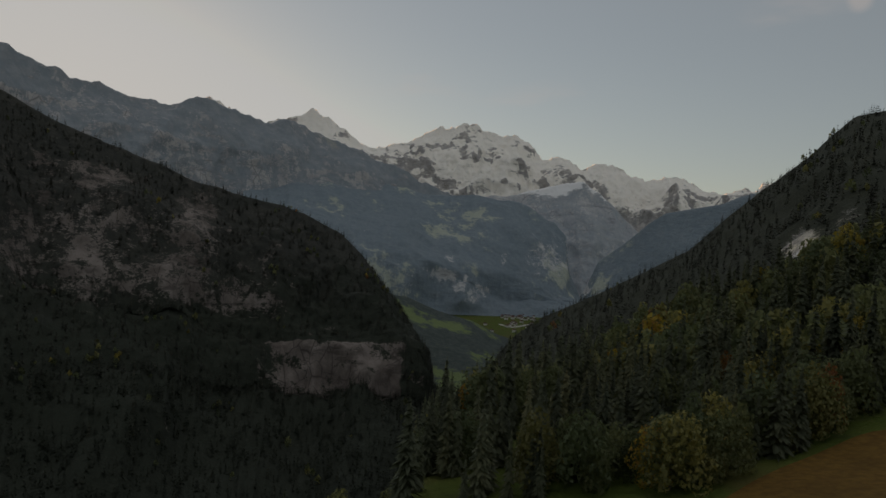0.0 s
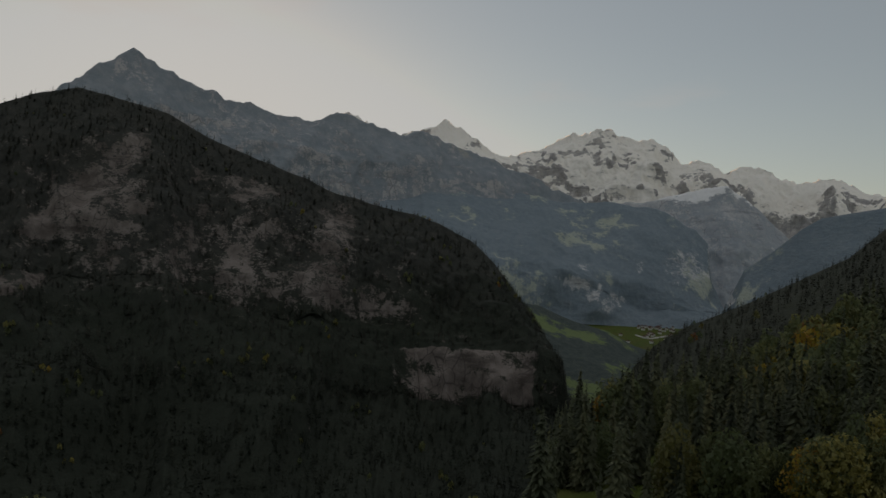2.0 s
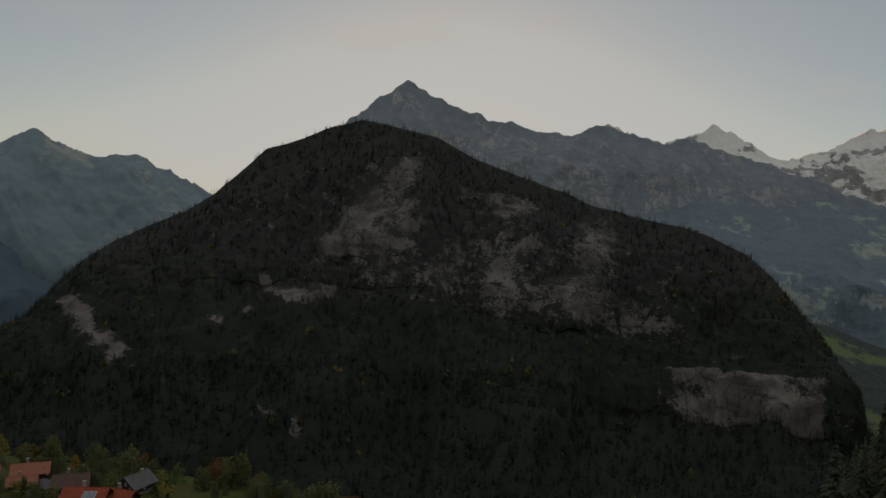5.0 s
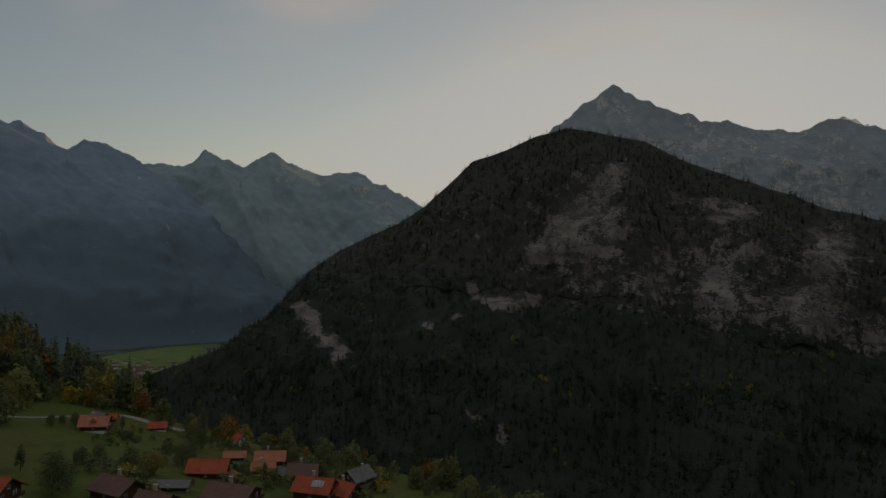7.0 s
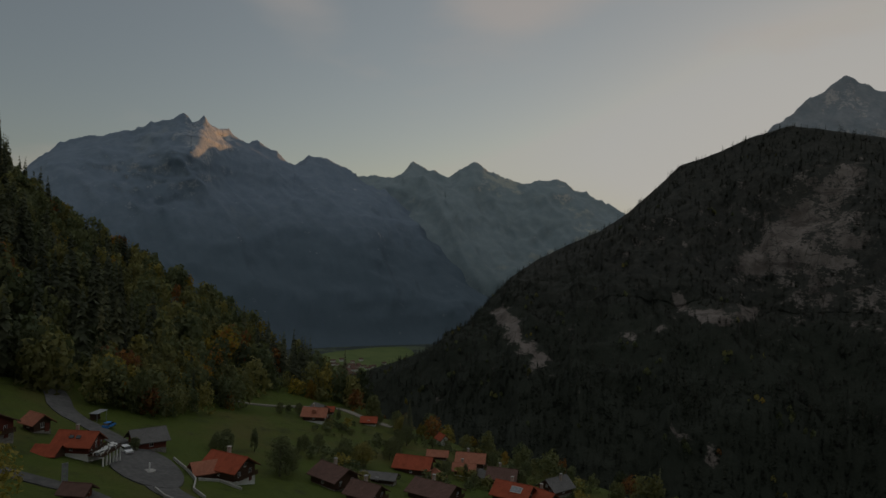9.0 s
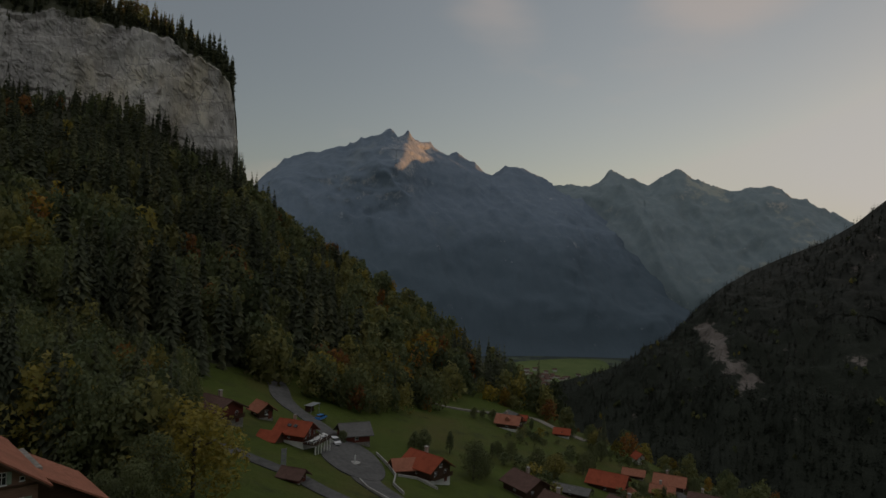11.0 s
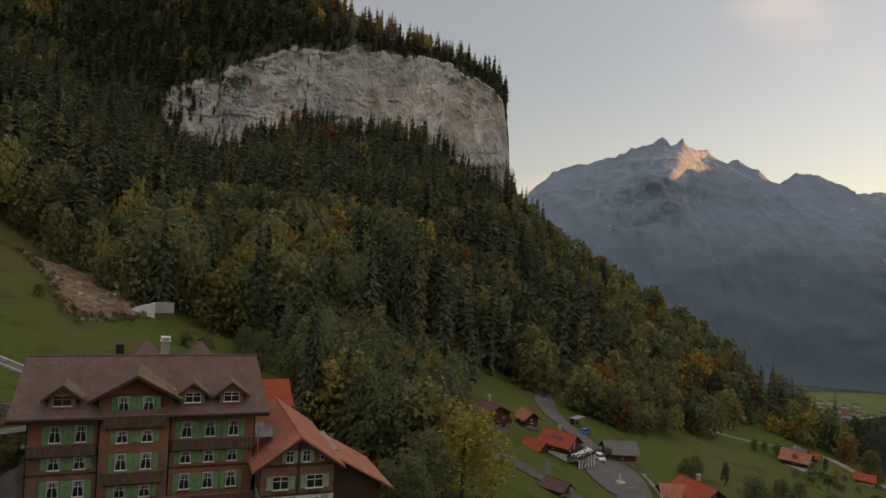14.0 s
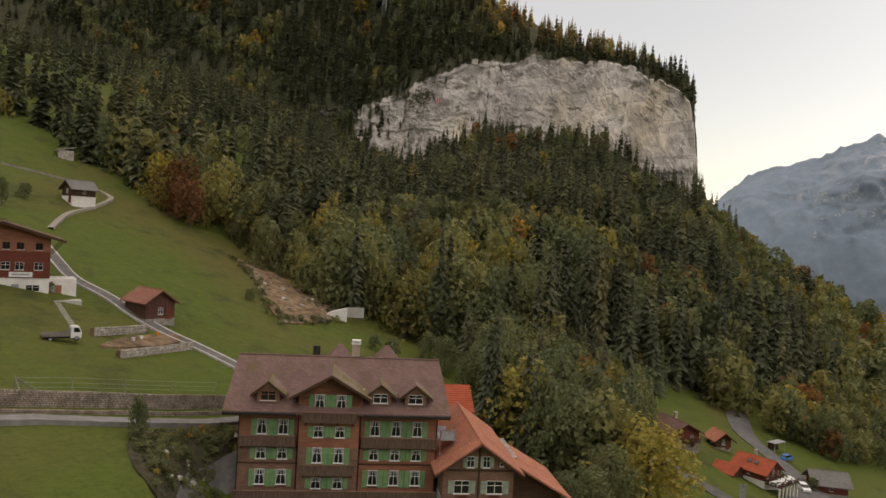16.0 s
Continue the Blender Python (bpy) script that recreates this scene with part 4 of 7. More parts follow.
_p = on_land(cliff_hill, 420, 0.94, 2.1, 331, 9.0, 0.5, (121.5, 146))
plant("gully_wood", "on the rocky shoulder beside the cliff", _p, 332, 0.3, 30, 22)
_p = on_land(cliff_hill, 1100, 2.05, 3.0, 333, 9.0, 0.9, (112, 145))
plant("high_wood", "high on the hill above the cliff", _p, 334, 0.24, 34, 26)
_p = on_land(cliff_hill, 80, 1.0, 2.0, 325, 9.0, 0.5, (111, 127))
plant("ledge_wood", "on the ledges of the cliff", _p, 326, 0.3, 12, 8)
# near slope on the other side
_p = on_land(near_right, 1300, 0.0, 1.15, 305, 0.5, 1.2, (-45, 0))
plant("slope_wood", "on the near slope", _p, 306, 0.36, 26, 20, 0.02)
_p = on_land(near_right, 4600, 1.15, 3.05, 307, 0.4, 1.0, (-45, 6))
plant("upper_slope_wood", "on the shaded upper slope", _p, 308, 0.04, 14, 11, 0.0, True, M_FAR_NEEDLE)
# wood in the hollow below the near slope
_r3 = np.random.default_rng(321)
_a, _d = _r3.uniform(-36, 5.5, 560), np.sqrt(_r3.uniform(118 ** 2, 238 ** 2, 560))
_keep = (_d > 128 + 6.0 * np.maximum(0, -_a - 19)) & (_d > 146 + 1.5 * np.maximum(0, _a + 4))
_q = polar(_a, 0 * _a, _d)[_keep]
_q[:, 2] = ground_height(_q[:, 0], _q[:, 1])
_q = _q[value_noise(_q / 14, 79) > 0.2]
plant("hollow_wood", "in the hollow below the meadow", _q, 322, 0.42, 19, 14, 0.0)
_a, _d = _r3.uniform(4, 51, 420), np.sqrt(_r3.uniform(140 ** 2, 238 ** 2, 420))
_q = polar(_a, 0 * _a, _d)
_q[:, 2] = ground_height(_q[:, 0], _q[:, 1])
_pl = -0.342 * _q[:, 0] + 0.94 * _q[:, 1] - 226 + 82 * (1 - smooth(32, 52, _a))
_q = _q[(value_noise(_q / 22, 77) > 0.25) & (_pl > -26) & (_pl < 12)]
plant("orchard_wood", "below the village meadow", _q, 332, 0.85, 9, 7.0, -0.02)
# wood between the hotel and the hill
_a, _d = _r3.uniform(99.3, 112.0, 170), np.sqrt(_r3.uniform(100 ** 2, 176 ** 2, 170))
_q = polar(_a, 0 * _a, _d)[(_d > 108 + 3.0 * np.maximum(0, _a - 108)) & (_d < 200 - 6.0 * np.maximum(0, 103 - _a))]
_q[:, 2] = ground_height(_q[:, 0], _q[:, 1])
plant("yard_wood", "between the hotel and the hill", _q, 347, 0.55, 17, 13, -0.05)
# wood beside the village road
_a, _d = _r3.uniform(79.5, 90.4, 150), _r3.uniform(230, 300, 150)
_q = polar(_a, 0 * _a, _d)[_d > 231 + 10.0 * np.maximum(0, 84.5 - _a)]
_q[:, 2] = ground_height(_q[:, 0], _q[:, 1])
plant("road_wood", "beside the village road", _q, 352, 0.8, 17, 13, 0.08)
# brink of the terrace
_r2 = np.random.default_rng(309)
_a, _d = _r2.uniform(2, 74, 9000), _r2.uniform(150, 420, 9000)
_q = polar(_a, 0 * _a, _d)
_q[:, 2] = ground_height(_q[:, 0], _q[:, 1])
_pl = -0.342 * _q[:, 0] + 0.94 * _q[:, 1] - 226
_pl = _pl + 82 * smooth(-6, 5, _a) * (1 - smooth(32, 52, _a))
_q = _q[(_pl > -14) & (_pl < 50)]
plant("brink_wood", "along the brink of the terrace", _q[:300], 310, 0.75, 14, 10, 0.05)
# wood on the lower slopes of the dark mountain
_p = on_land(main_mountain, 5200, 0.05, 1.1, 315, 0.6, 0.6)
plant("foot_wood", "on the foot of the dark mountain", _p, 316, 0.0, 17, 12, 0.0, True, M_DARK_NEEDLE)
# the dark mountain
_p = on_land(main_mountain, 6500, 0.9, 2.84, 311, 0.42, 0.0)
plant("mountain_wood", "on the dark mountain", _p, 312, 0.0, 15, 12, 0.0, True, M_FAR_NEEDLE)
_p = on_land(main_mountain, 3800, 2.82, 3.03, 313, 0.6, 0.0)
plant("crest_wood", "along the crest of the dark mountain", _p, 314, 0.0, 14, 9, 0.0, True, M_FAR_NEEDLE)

# ---- building kit ----


def stone_tint(name, a, b, scale=1.5, rough=0.9, bump=0.3, stretch=None, dist=0.03):
    m = Nodes(name, rough)
    n1, n2 = m.noise(scale, 5, 0.65, stretch), m.noise(scale * 0.16, 4, 0.6)
    col = m.mix(m.step(n1, 0.3, 0.7), a, b)
    col = m.mix(m.math("MULTIPLY", m.step(n2, 0.45, 0.75), 0.45), col, tuple(0.55 * c for c in a))
    return m.done(col, n1, bump, dist)


def tile_material(name, a, b, moss=None, course=0.34, spread=0.55):
    """Roof tiles: courses of overlapping tiles, weathered in patches."""
    m = Nodes(name, 0.85)
    uv = m.n.new("ShaderNodeTexCoord").outputs["Object"]
    br = m.n.new("ShaderNodeTexBrick")
    br.inputs["Scale"].default_value = 1.0
    br.inputs["Brick Width"].default_value, br.inputs["Row Height"].default_value, br.inputs["Mortar Size"].default_value = 0.28, course, 0.02
    br.inputs["Color1"].default_value, br.inputs["Color2"].default_value = (*a, 1), (*b, 1)
    br.inputs["Mortar"].default_value = (*[0.72 * c for c in a], 1)
    sep = m.n.new("ShaderNodeSeparateXYZ")
    m.l.new(uv, sep.inputs[0])
    com = m.n.new("ShaderNodeCombineXYZ")
    m.l.new(m.math("ADD", sep.outputs[0], sep.outputs[1]), com.inputs[0])
    m.l.new(m.math("MULTIPLY", sep.outputs[2], 1.7), com.inputs[1])
    m.l.new(com.outputs[0], br.inputs["Vector"])
    col = m.mix(m.math("MULTIPLY", m.step(m.noise(0.5, 5, 0.7), 0.42, 0.7), 0.55), br.outputs["Color"], tuple(0.5 * c for c in b))
    if moss:
        col = m.mix(m.math("MULTIPLY", m.step(m.noise(0.35, 6, 0.75), spread, spread + 0.13), 0.75), col, moss)
    return m.done(col, br.outputs["Fac"], 0.4, -0.02)


M_TILE_RED = tile_material("orange_clay_tiles", (0.45, 0.105, 0.055), (0.36, 0.085, 0.045))
M_TILE_BRICK = tile_material("weathered_red_tiles", (0.40, 0.15, 0.095), (0.50, 0.21, 0.135))
M_TILE_FADED = tile_material("faded_red_tiles", (0.27, 0.115, 0.085), (0.34, 0.155, 0.115))
M_TILE_BROWN = tile_material("brown_weathered_tiles", (0.15, 0.085, 0.07), (0.20, 0.12, 0.10))
M_TILE_HOTEL = tile_material("brown_slate_tiles", (0.165, 0.102, 0.09), (0.21, 0.132, 0.116), (0.125, 0.09, 0.045))
M_TILE_MOSS = tile_material("mossy_slate_tiles", (0.21, 0.15, 0.125), (0.26, 0.19, 0.155), (0.13, 0.12, 0.03), 0.34, 0.44)
M_TILE_GREY = tile_material("grey_slate_roof", (0.16, 0.155, 0.15), (0.22, 0.21, 0.20))
M_TIMBER = stone_tint("dark_brown_boards", (0.06, 0.035, 0.024), (0.11, 0.062, 0.04), 2.0, 0.8, 0.4, (0.3, 0.3, 6))
M_TIMBER_RED = stone_tint("red_brown_boards", (0.13, 0.038, 0.028), (0.20, 0.062, 0.042), 2.0, 0.8, 0.4, (0.3, 0.3, 6))
M_TIMBER_WARM = stone_tint("warm_brown_boards", (0.25, 0.108, 0.07), (0.39, 0.168, 0.105), 2.0, 0.8, 0.4, (0.3, 0.3, 7))
M_TIMBER_DULL = stone_tint("dull_red_brown_boards", (0.085, 0.04, 0.033), (0.15, 0.072, 0.056), 2.0, 0.85, 0.4, (4, 4, 0.3))
M_TIMBER_GREY = stone_tint("grey_weathered_boards", (0.17, 0.15, 0.135), (0.27, 0.245, 0.22), 2.0, 0.85, 0.4, (6, 6, 0.3))
M_TIMBER_FADED = stone_tint("faded_brown_shingles", (0.18, 0.10, 0.072), (0.285, 0.168, 0.12), 3.0, 0.85, 0.5, (0.5, 0.5, 5))
M_BALCONY = stone_tint("weathered_brown_balcony_boards", (0.095, 0.062, 0.046), (0.175, 0.118, 0.09), 2.5, 0.85, 0.4, (3, 3, 0.4))
M_PLASTER = stone_tint("white_plaster", (0.68, 0.66, 0.62), (0.78, 0.77, 0.74), 1.0, 0.9, 0.15)
M_GREEN = stone_tint("green_painted_wood", (0.12, 0.255, 0.11), (0.20, 0.36, 0.165), 1.6, 0.6, 0.2)
M_SAGE = stone_tint("sage_painted_wood", (0.26, 0.33, 0.25), (0.36, 0.42, 0.33), 3.0, 0.6, 0.2)
M_WHITE = stone_tint("white_painted_wood", (0.66, 0.66, 0.64), (0.8, 0.8, 0.78), 3.0, 0.6, 0.1)
M_CLOTH = stone_tint("white_curtain_cloth", (0.24, 0.24, 0.25), (0.36, 0.36, 0.36), 6.0, 0.95, 0.2)
M_METAL = stone_tint("grey_metal", (0.24, 0.25, 0.27), (0.36, 0.37, 0.39), 2.0, 0.5, 0.1)
M_DARK = stone_tint("dark_metal", (0.02, 0.02, 0.022), (0.05, 0.05, 0.05), 2.0, 0.6, 0.1)
M_BRICK = stone_tint("pale_chimney_masonry", (0.36, 0.28, 0.23), (0.5, 0.42, 0.36), 4.0)
M_CONCRETE = stone_tint("pale_concrete", (0.36, 0.35, 0.33), (0.5, 0.48, 0.45), 1.2)
M_ASPHALT = stone_tint("worn_asphalt", (0.10, 0.098, 0.096), (0.16, 0.155, 0.15), 0.8, 0.9, 0.2)
M_ROAD_PALE = stone_tint("pale_worn_asphalt", (0.17, 0.165, 0.16), (0.25, 0.245, 0.235), 0.8, 0.9, 0.2)
M_GRAVEL = stone_tint("pale_gravel", (0.22, 0.20, 0.17), (0.34, 0.31, 0.27), 2.5)
M_STONE = stone_tint("grey_field_stone", (0.17, 0.155, 0.135), (0.40, 0.37, 0.33), 2.2, 0.9, 0.6, None, 0.1)
M_EARTH = stone_tint("bare_brown_earth", (0.10, 0.066, 0.042), (0.29, 0.20, 0.125), 0.55, 0.95, 1.0, None, 0.6)
M_SOIL = stone_tint("dark_garden_soil", (0.03, 0.03, 0.018), (0.085, 0.075, 0.045), 0.9, 0.95, 1.0, None, 0.3)
M_PANEL = Nodes("solar_glass", 0.08).done((0.03, 0.04, 0.06))
M_PANEL.node_tree.nodes["Principled BSDF"].inputs["Specular IOR Level"].default_value = 0.8
M_GLASS = Nodes("window_glass", 0.06).done((0.018, 0.02, 0.022))
M_GLASS.node_tree.nodes["Principled BSDF"].inputs["Specular IOR Level"].default_value = 0.6
M_CARWHITE = Nodes("white_car_paint", 0.25).done((0.75, 0.75, 0.76))
M_CARBLUE = Nodes("blue_car_paint", 0.25).done((0.05, 0.22, 0.55))
M_RUBBER = Nodes("black_rubber", 0.8).done((0.02, 0.02, 0.02))
M_RED_SIGN = Nodes("red_sign_paint", 0.5).done((0.55, 0.05, 0.05))
M_ORANGE = Nodes("orange_plastic", 0.5).done((0.75, 0.2, 0.03))


class Shape:
    """Gathers solids into one mesh."""

    def __init__(self):
        self.v, self.f = [], []

    def add(self, vs, fs):
        n = len(self.v)
        self.v += [tuple(p) for p in vs]
        self.f += [tuple(i + n for i in f) for f in fs]
        return self

    def box(self, x0, x1, y0, y1, z0, z1):
        return self.add([(x0, y0, z0), (x1, y0, z0), (x1, y1, z0), (x0, y1, z0), (x0, y0, z1), (x1, y0, z1), (x1, y1, z1), (x0, y1, z1)],
                        [(0, 3, 2, 1), (4, 5, 6, 7), (0, 1, 5, 4), (1, 2, 6, 5), (2, 3, 7, 6), (3, 0, 4, 7)])

    def prism(self, ring, t):
        """A flat ring of points given a thickness, by the vector t."""
        n = len(ring)
        top = [tuple(a + b for a, b in zip(p, t)) for p in ring]
        return self.add(list(ring) + top, [tuple(range(n))[::-1], tuple(range(n, 2 * n))] + [(k, (k + 1) % n, n + (k + 1) % n, n + k) for k in range(n)])

    def rod(self, p, q, r, sides=8, r1=None):
        p, q = Vector(p), Vector(q)
        w = (q - p).normalized()
        u = w.orthogonal().normalized()
        v = w.cross(u)
        r1 = r if r1 is None else r1
        ring = [p + (u * math.cos(6.2832 * k / sides) + v * math.sin(6.2832 * k / sides)) * r for k in range(sides)]
        ring += [q + (u * math.cos(6.2832 * k / sides) + v * math.sin(6.2832 * k / sides)) * r1 for k in range(sides)]
        return self.add(ring, [tuple(range(sides))[::-1], tuple(range(sides, 2 * sides))] + [(k, (k + 1) % sides, sides + (k + 1) % sides, sides + k) for k in range(sides)])

    def house_body(self, x0, x1, y0, y1, z0, ze, zr):
        """Walls with gables at y0 and y1 (ridge along y)."""
        xm = (x0 + x1) / 2
        ring = [(x0, y0, z0), (x1, y0, z0), (x1, y0, ze), (xm, y0, zr), (x0, y0, ze)]
        return self.prism(ring, (0, y1 - y0, 0))


def part(name, shape, mat, parent, label="", m=None):
    me = bpy.data.meshes.new(name)
    me.from_pydata(shape.v, [], shape.f)
    me.update()
    me.materials.append(mat)
    ob = new(name, me)
    ob.parent = parent
    if m is not None:
        ob.matrix_local = m
    return tagged(ob, label) if label else ob


def share(ob, parent, m):
    """Another part on the same mesh, with its own sub-parts."""
    o = new(ob.name.split(".")[0], ob.data)
    o.parent, o.matrix_local = parent, m
    for k in ("label",):
        if k in ob:
            o[k] = ob[k]
    for c in ob.children:
        share(c, o, c.matrix_local.copy())
    return o


def thing(name, label, category, x, y, z=None, rz=0.0, group="", sink=0.0):
    ob = new(name)
    ob.empty_display_size = 0.5
    zz = float(ground_height(np.array([x]), np.array([y]))[0]) if z is None else z
    ob.matrix_world = pose(x, y, zz - sink, 0, 0, rz)
    return tagged(ob, label, category, group)


def window(parent, w, h, m, frame_mat=M_WHITE, curtains=False, bars=True):
    """A window set in a wall that faces -y: frame, pane, curtains."""
    t = 0.036
    s = Shape().box(-w / 2, -w / 2 + t, -0.06, 0.06, 0, h).box(w / 2 - t, w / 2, -0.06, 0.06, 0, h).box(-w / 2 + t, w / 2 - t, -0.06, 0.06, 0, t).box(-w / 2 + t, w / 2 - t, -0.06, 0.06, h - t, h)
    if bars:
        s.box(-0.025, 0.025, -0.05, 0.05, t, h - t)
        s.box(-w / 2 + t, -0.025, -0.05, 0.05, h * 0.62, h * 0.62 + 0.04).box(0.025, w / 2 - t, -0.05, 0.05, h * 0.62, h * 0.62 + 0.04)
    win = part("window", s, frame_mat, parent, "", m)
    part("pane", Shape().box(-w / 2 + t, w / 2 - t, 0.0, 0.02, t, h - t), M_GLASS, win)
    if curtains:
        for side in (-1, 1):
            ring = [(side * (w / 2 - t), -0.015, h - t), (side * 0.1, -0.015, h - t), (side * w * 0.26, -0.015, h * 0.62), (side * w * 0.41, -0.015, h * 0.3), (side * w * 0.43, -0.015, t), (side * (w / 2 - t), -0.015, t)]
            part("curtain", Shape().prism(ring if side < 0 else ring[::-1], (0, 0.01, 0)), M_CLOTH, win, "white gathered curtain")
    part("sill", Shape().box(-w / 2 - 0.06, w / 2 + 0.06, -0.16, 0.0, -0.07, 0.0), M_WHITE, win)
    return win


def shutter_shape(w, h):
    s = Shape().box(-w / 2, -w / 2 + 0.06, -0.05, 0, 0, h).box(w / 2 - 0.06, w / 2, -0.05, 0, 0, h)
    s.box(-w / 2 + 0.06, w / 2 - 0.06, -0.05, 0, 0, 0.07).box(-w / 2 + 0.06, w / 2 - 0.06, -0.05, 0, h - 0.07, h)
    n = max(4, int(h / 0.16))
    for k in range(n):
        z = 0.07 + (h - 0.14) * k / n
        s.add([(-w / 2 + 0.06, -0.045, z), (w / 2 - 0.06, -0.045, z), (w / 2 - 0.06, -0.01, z + (h - 0.14) / n), (-w / 2 + 0.06, -0.01, z + (h - 0.14) / n)], [(0, 1, 2, 3)])
    return s


def gable_roof(parent, x0, x1, y0, y1, ze, zr, mat, over=0.9, thick=0.22, label="", side_over=0.9):
    """Two roof slopes and a ridge cap over walls x0..x1, ridge along y. over: gable overhang; side_over: eave overhang."""
    xm, k = (x0 + x1) / 2, (zr - ze) / ((x1 - x0) / 2)
    lift = thick * 0.6
    for s, xe in ((-1, x0 - side_over), (1, x1 + side_over)):
        zl = ze - k * side_over + 0.05
        ring = [(xm, y0 - over, zr + 0.05), (xe, y0 - over, zl), (xe, y1 + over, zl), (xm, y1 + over, zr + 0.05)]
        part("roof_slope", Shape().prism(ring if s < 0 else ring[::-1], (0, 0, thick)), mat, parent, label)
    part("ridge_cap", Shape().rod((xm, y0 - over, zr + thick + 0.02), (xm, y1 + over, zr + thick + 0.02), 0.12, 6), mat, parent)
    for yy in (y0 - over, y1 + over):
        s = Shape()
        for sg, xe in ((-1, x0 - side_over), (1, x1 + side_over)):
            zl = ze - k * side_over
            s.prism([(xm, yy - 0.05, zr - 0.12), (xe, yy - 0.05, zl - 0.12), (xe, yy - 0.05, zl + 0.1), (xm, yy - 0.05, zr + 0.1)], (0, 0.08, 0))
        part("verge_board", s, M_TIMBER, parent)


HOUSES = []


def chalet(label, x, y, rz, w, l, wall, rise, roof, walls=M_TIMBER, base=1.2, base_mat=M_STONE, z=None, balcony=True, chimney=True, front=3, group="village houses", name="chalet", side_windows=2, over=0.9, k=None):
    """A mountain house: plastered base, timber walls, wide roof, windows, balcony, chimney. Its front gable faces -y."""
    k = (0.72 if group == "village houses" else 1.0) if k is None else k
    w, l, wall, rise, base = w * k, l * k, wall * (0.2 + 0.8 * k), rise * k, base * k
    front, side_windows = (max(1, front - 1), min(1, side_windows)) if k < 0.9 else (front, side_windows)
    h = thing(name, label, "house", x, y, z, rz, group, 0.6)
    HOUSES.append((x, y))
    x0, x1, y0, y1 = -w / 2, w / 2, -l / 2, l / 2
    part("foundation", Shape().box(x0 - 0.06, x1 + 0.06, y0 - 0.06, y1 + 0.06, -1.5, base + 0.6), base_mat, h)
    part("wall", Shape().house_body(x0, x1, y0, y1, base + 0.6, wall, wall + rise), walls, h)
    gable_roof(h, x0, x1, y0, y1, wall, wall + rise, roof, over, 0.2, "", over)
    floors = [base + 1.3] + ([base + 3.9] if wall > base + 4.0 else [])
    for zf in floors:
        for k in range(front):
            window(h, 0.85, 1.15, pose(x0 + w * (k + 0.5) / front, y0 - 0.01, zf))
        for k in range(side_windows):
            yy = y0 + l * (k + 0.5) / side_windows
            window(h, 0.85, 1.05, pose(x1 + 0.01, yy, zf, 0, 0, 90))
            window(h, 0.85, 1.05, pose(x0 - 0.01, yy, zf, 0, 0, -90))
    if rise > 2.2:
        window(h, 0.8, 0.9, pose(0, y0 - 0.01, wall + 0.2))
    part("door", Shape().box(-0.5, 0.5, -0.06, 0.02, 0, 2.0), M_TIMBER_RED, h, "", pose(x1 * 0.55, y0 - 0.08, 0.6))
    if balcony:
        zb = base + 3.3 if wall > base + 4.0 else base + 0.9
        b = part("balcony", Shape().box(x0 + 0.3, x1 - 0.3, y0 - 1.2, y0, zb, zb + 0.14), M_TIMBER, h)
        s = Shape().box(x0 + 0.3, x1 - 0.3, y0 - 1.2, y0 - 1.12, zb + 0.95, zb + 1.05)
        n = int((w - 0.6) / 0.3)
        for k in range(n):
            xx = x0 + 0.3 + (w - 0.6) * (k + 0.5) / n
            s.box(xx - 0.1, xx + 0.1, y0 - 1.18, y0 - 1.14, zb + 0.14, zb + 0.95)
        part("railing", s, M_TIMBER, b)
    if chimney:
        c = part("chimney", Shape().box(-0.35, 0.35, -0.35, 0.35, -1.0, 1.3), M_BRICK, h, "", pose(w * 0.16, l * 0.12, wall + rise))
        part("chimney_cap", Shape().box(-0.45, 0.45, -0.45, 0.45, 1.3, 1.42), M_CONCRETE, c)
    return h

# ---- the big timber hotel ----
FACE = 123.4
HX, HY, HZ = polar(FACE, 0, 75.2)[0], polar(FACE, 0, 75.2)[1], -31.3
hotel = thing("hotel", "large brown timber hotel with green shutters and slate roof", "hotel", HX, HY, HZ, FACE)
EAVE, RIDGE_Z, DEPTH, HALF = 11.97, 16.52, 12.4, 10.4
LEFT_X, RIGHT_X = -4.2, 2.05
part("stone_base", Shape().box(-HALF - 0.05, HALF + 0.05, -0.05, DEPTH, -3.0, 1.2), M_CONCRETE, hotel)
for name_, x0_, x1_, mat_ in (("left_wall", -HALF, LEFT_X, M_TIMBER_WARM), ("right_wall", RIGHT_X, HALF, M_TIMBER_WARM)):
    part("wall", Shape().box(x0_, x1_, 0.0, DEPTH / 2, 8.4 if x0_ < 0 else 1.2, EAVE + 0.4), mat_, hotel)
part("wall", Shape().box(-HALF, LEFT_X, 0.0, DEPTH / 2, 1.2, 8.4), M_TIMBER_FADED, hotel, "weathered shingled lower wall")
part("wall", Shape().box(LEFT_X, RIGHT_X, -0.55, DEPTH / 2, 1.2, 8.3), M_TIMBER_FADED, hotel, "faded shingled middle wall")
part("wall", Shape().prism([(LEFT_X, -0.55, 8.3), (RIGHT_X, -0.55, 8.3), (RIGHT_X, -0.55, 14.15), ((LEFT_X + RIGHT_X) / 2, -0.55, 15.95), (LEFT_X, -0.55, 14.15)], (0, 6.0, 0)), M_TIMBER_WARM, hotel, "warm brown boarded gable")
part("back_wall", Shape().box(-HALF, HALF, DEPTH / 2, DEPTH, 1.2, EAVE + 0.4), M_TIMBER_FADED, hotel)
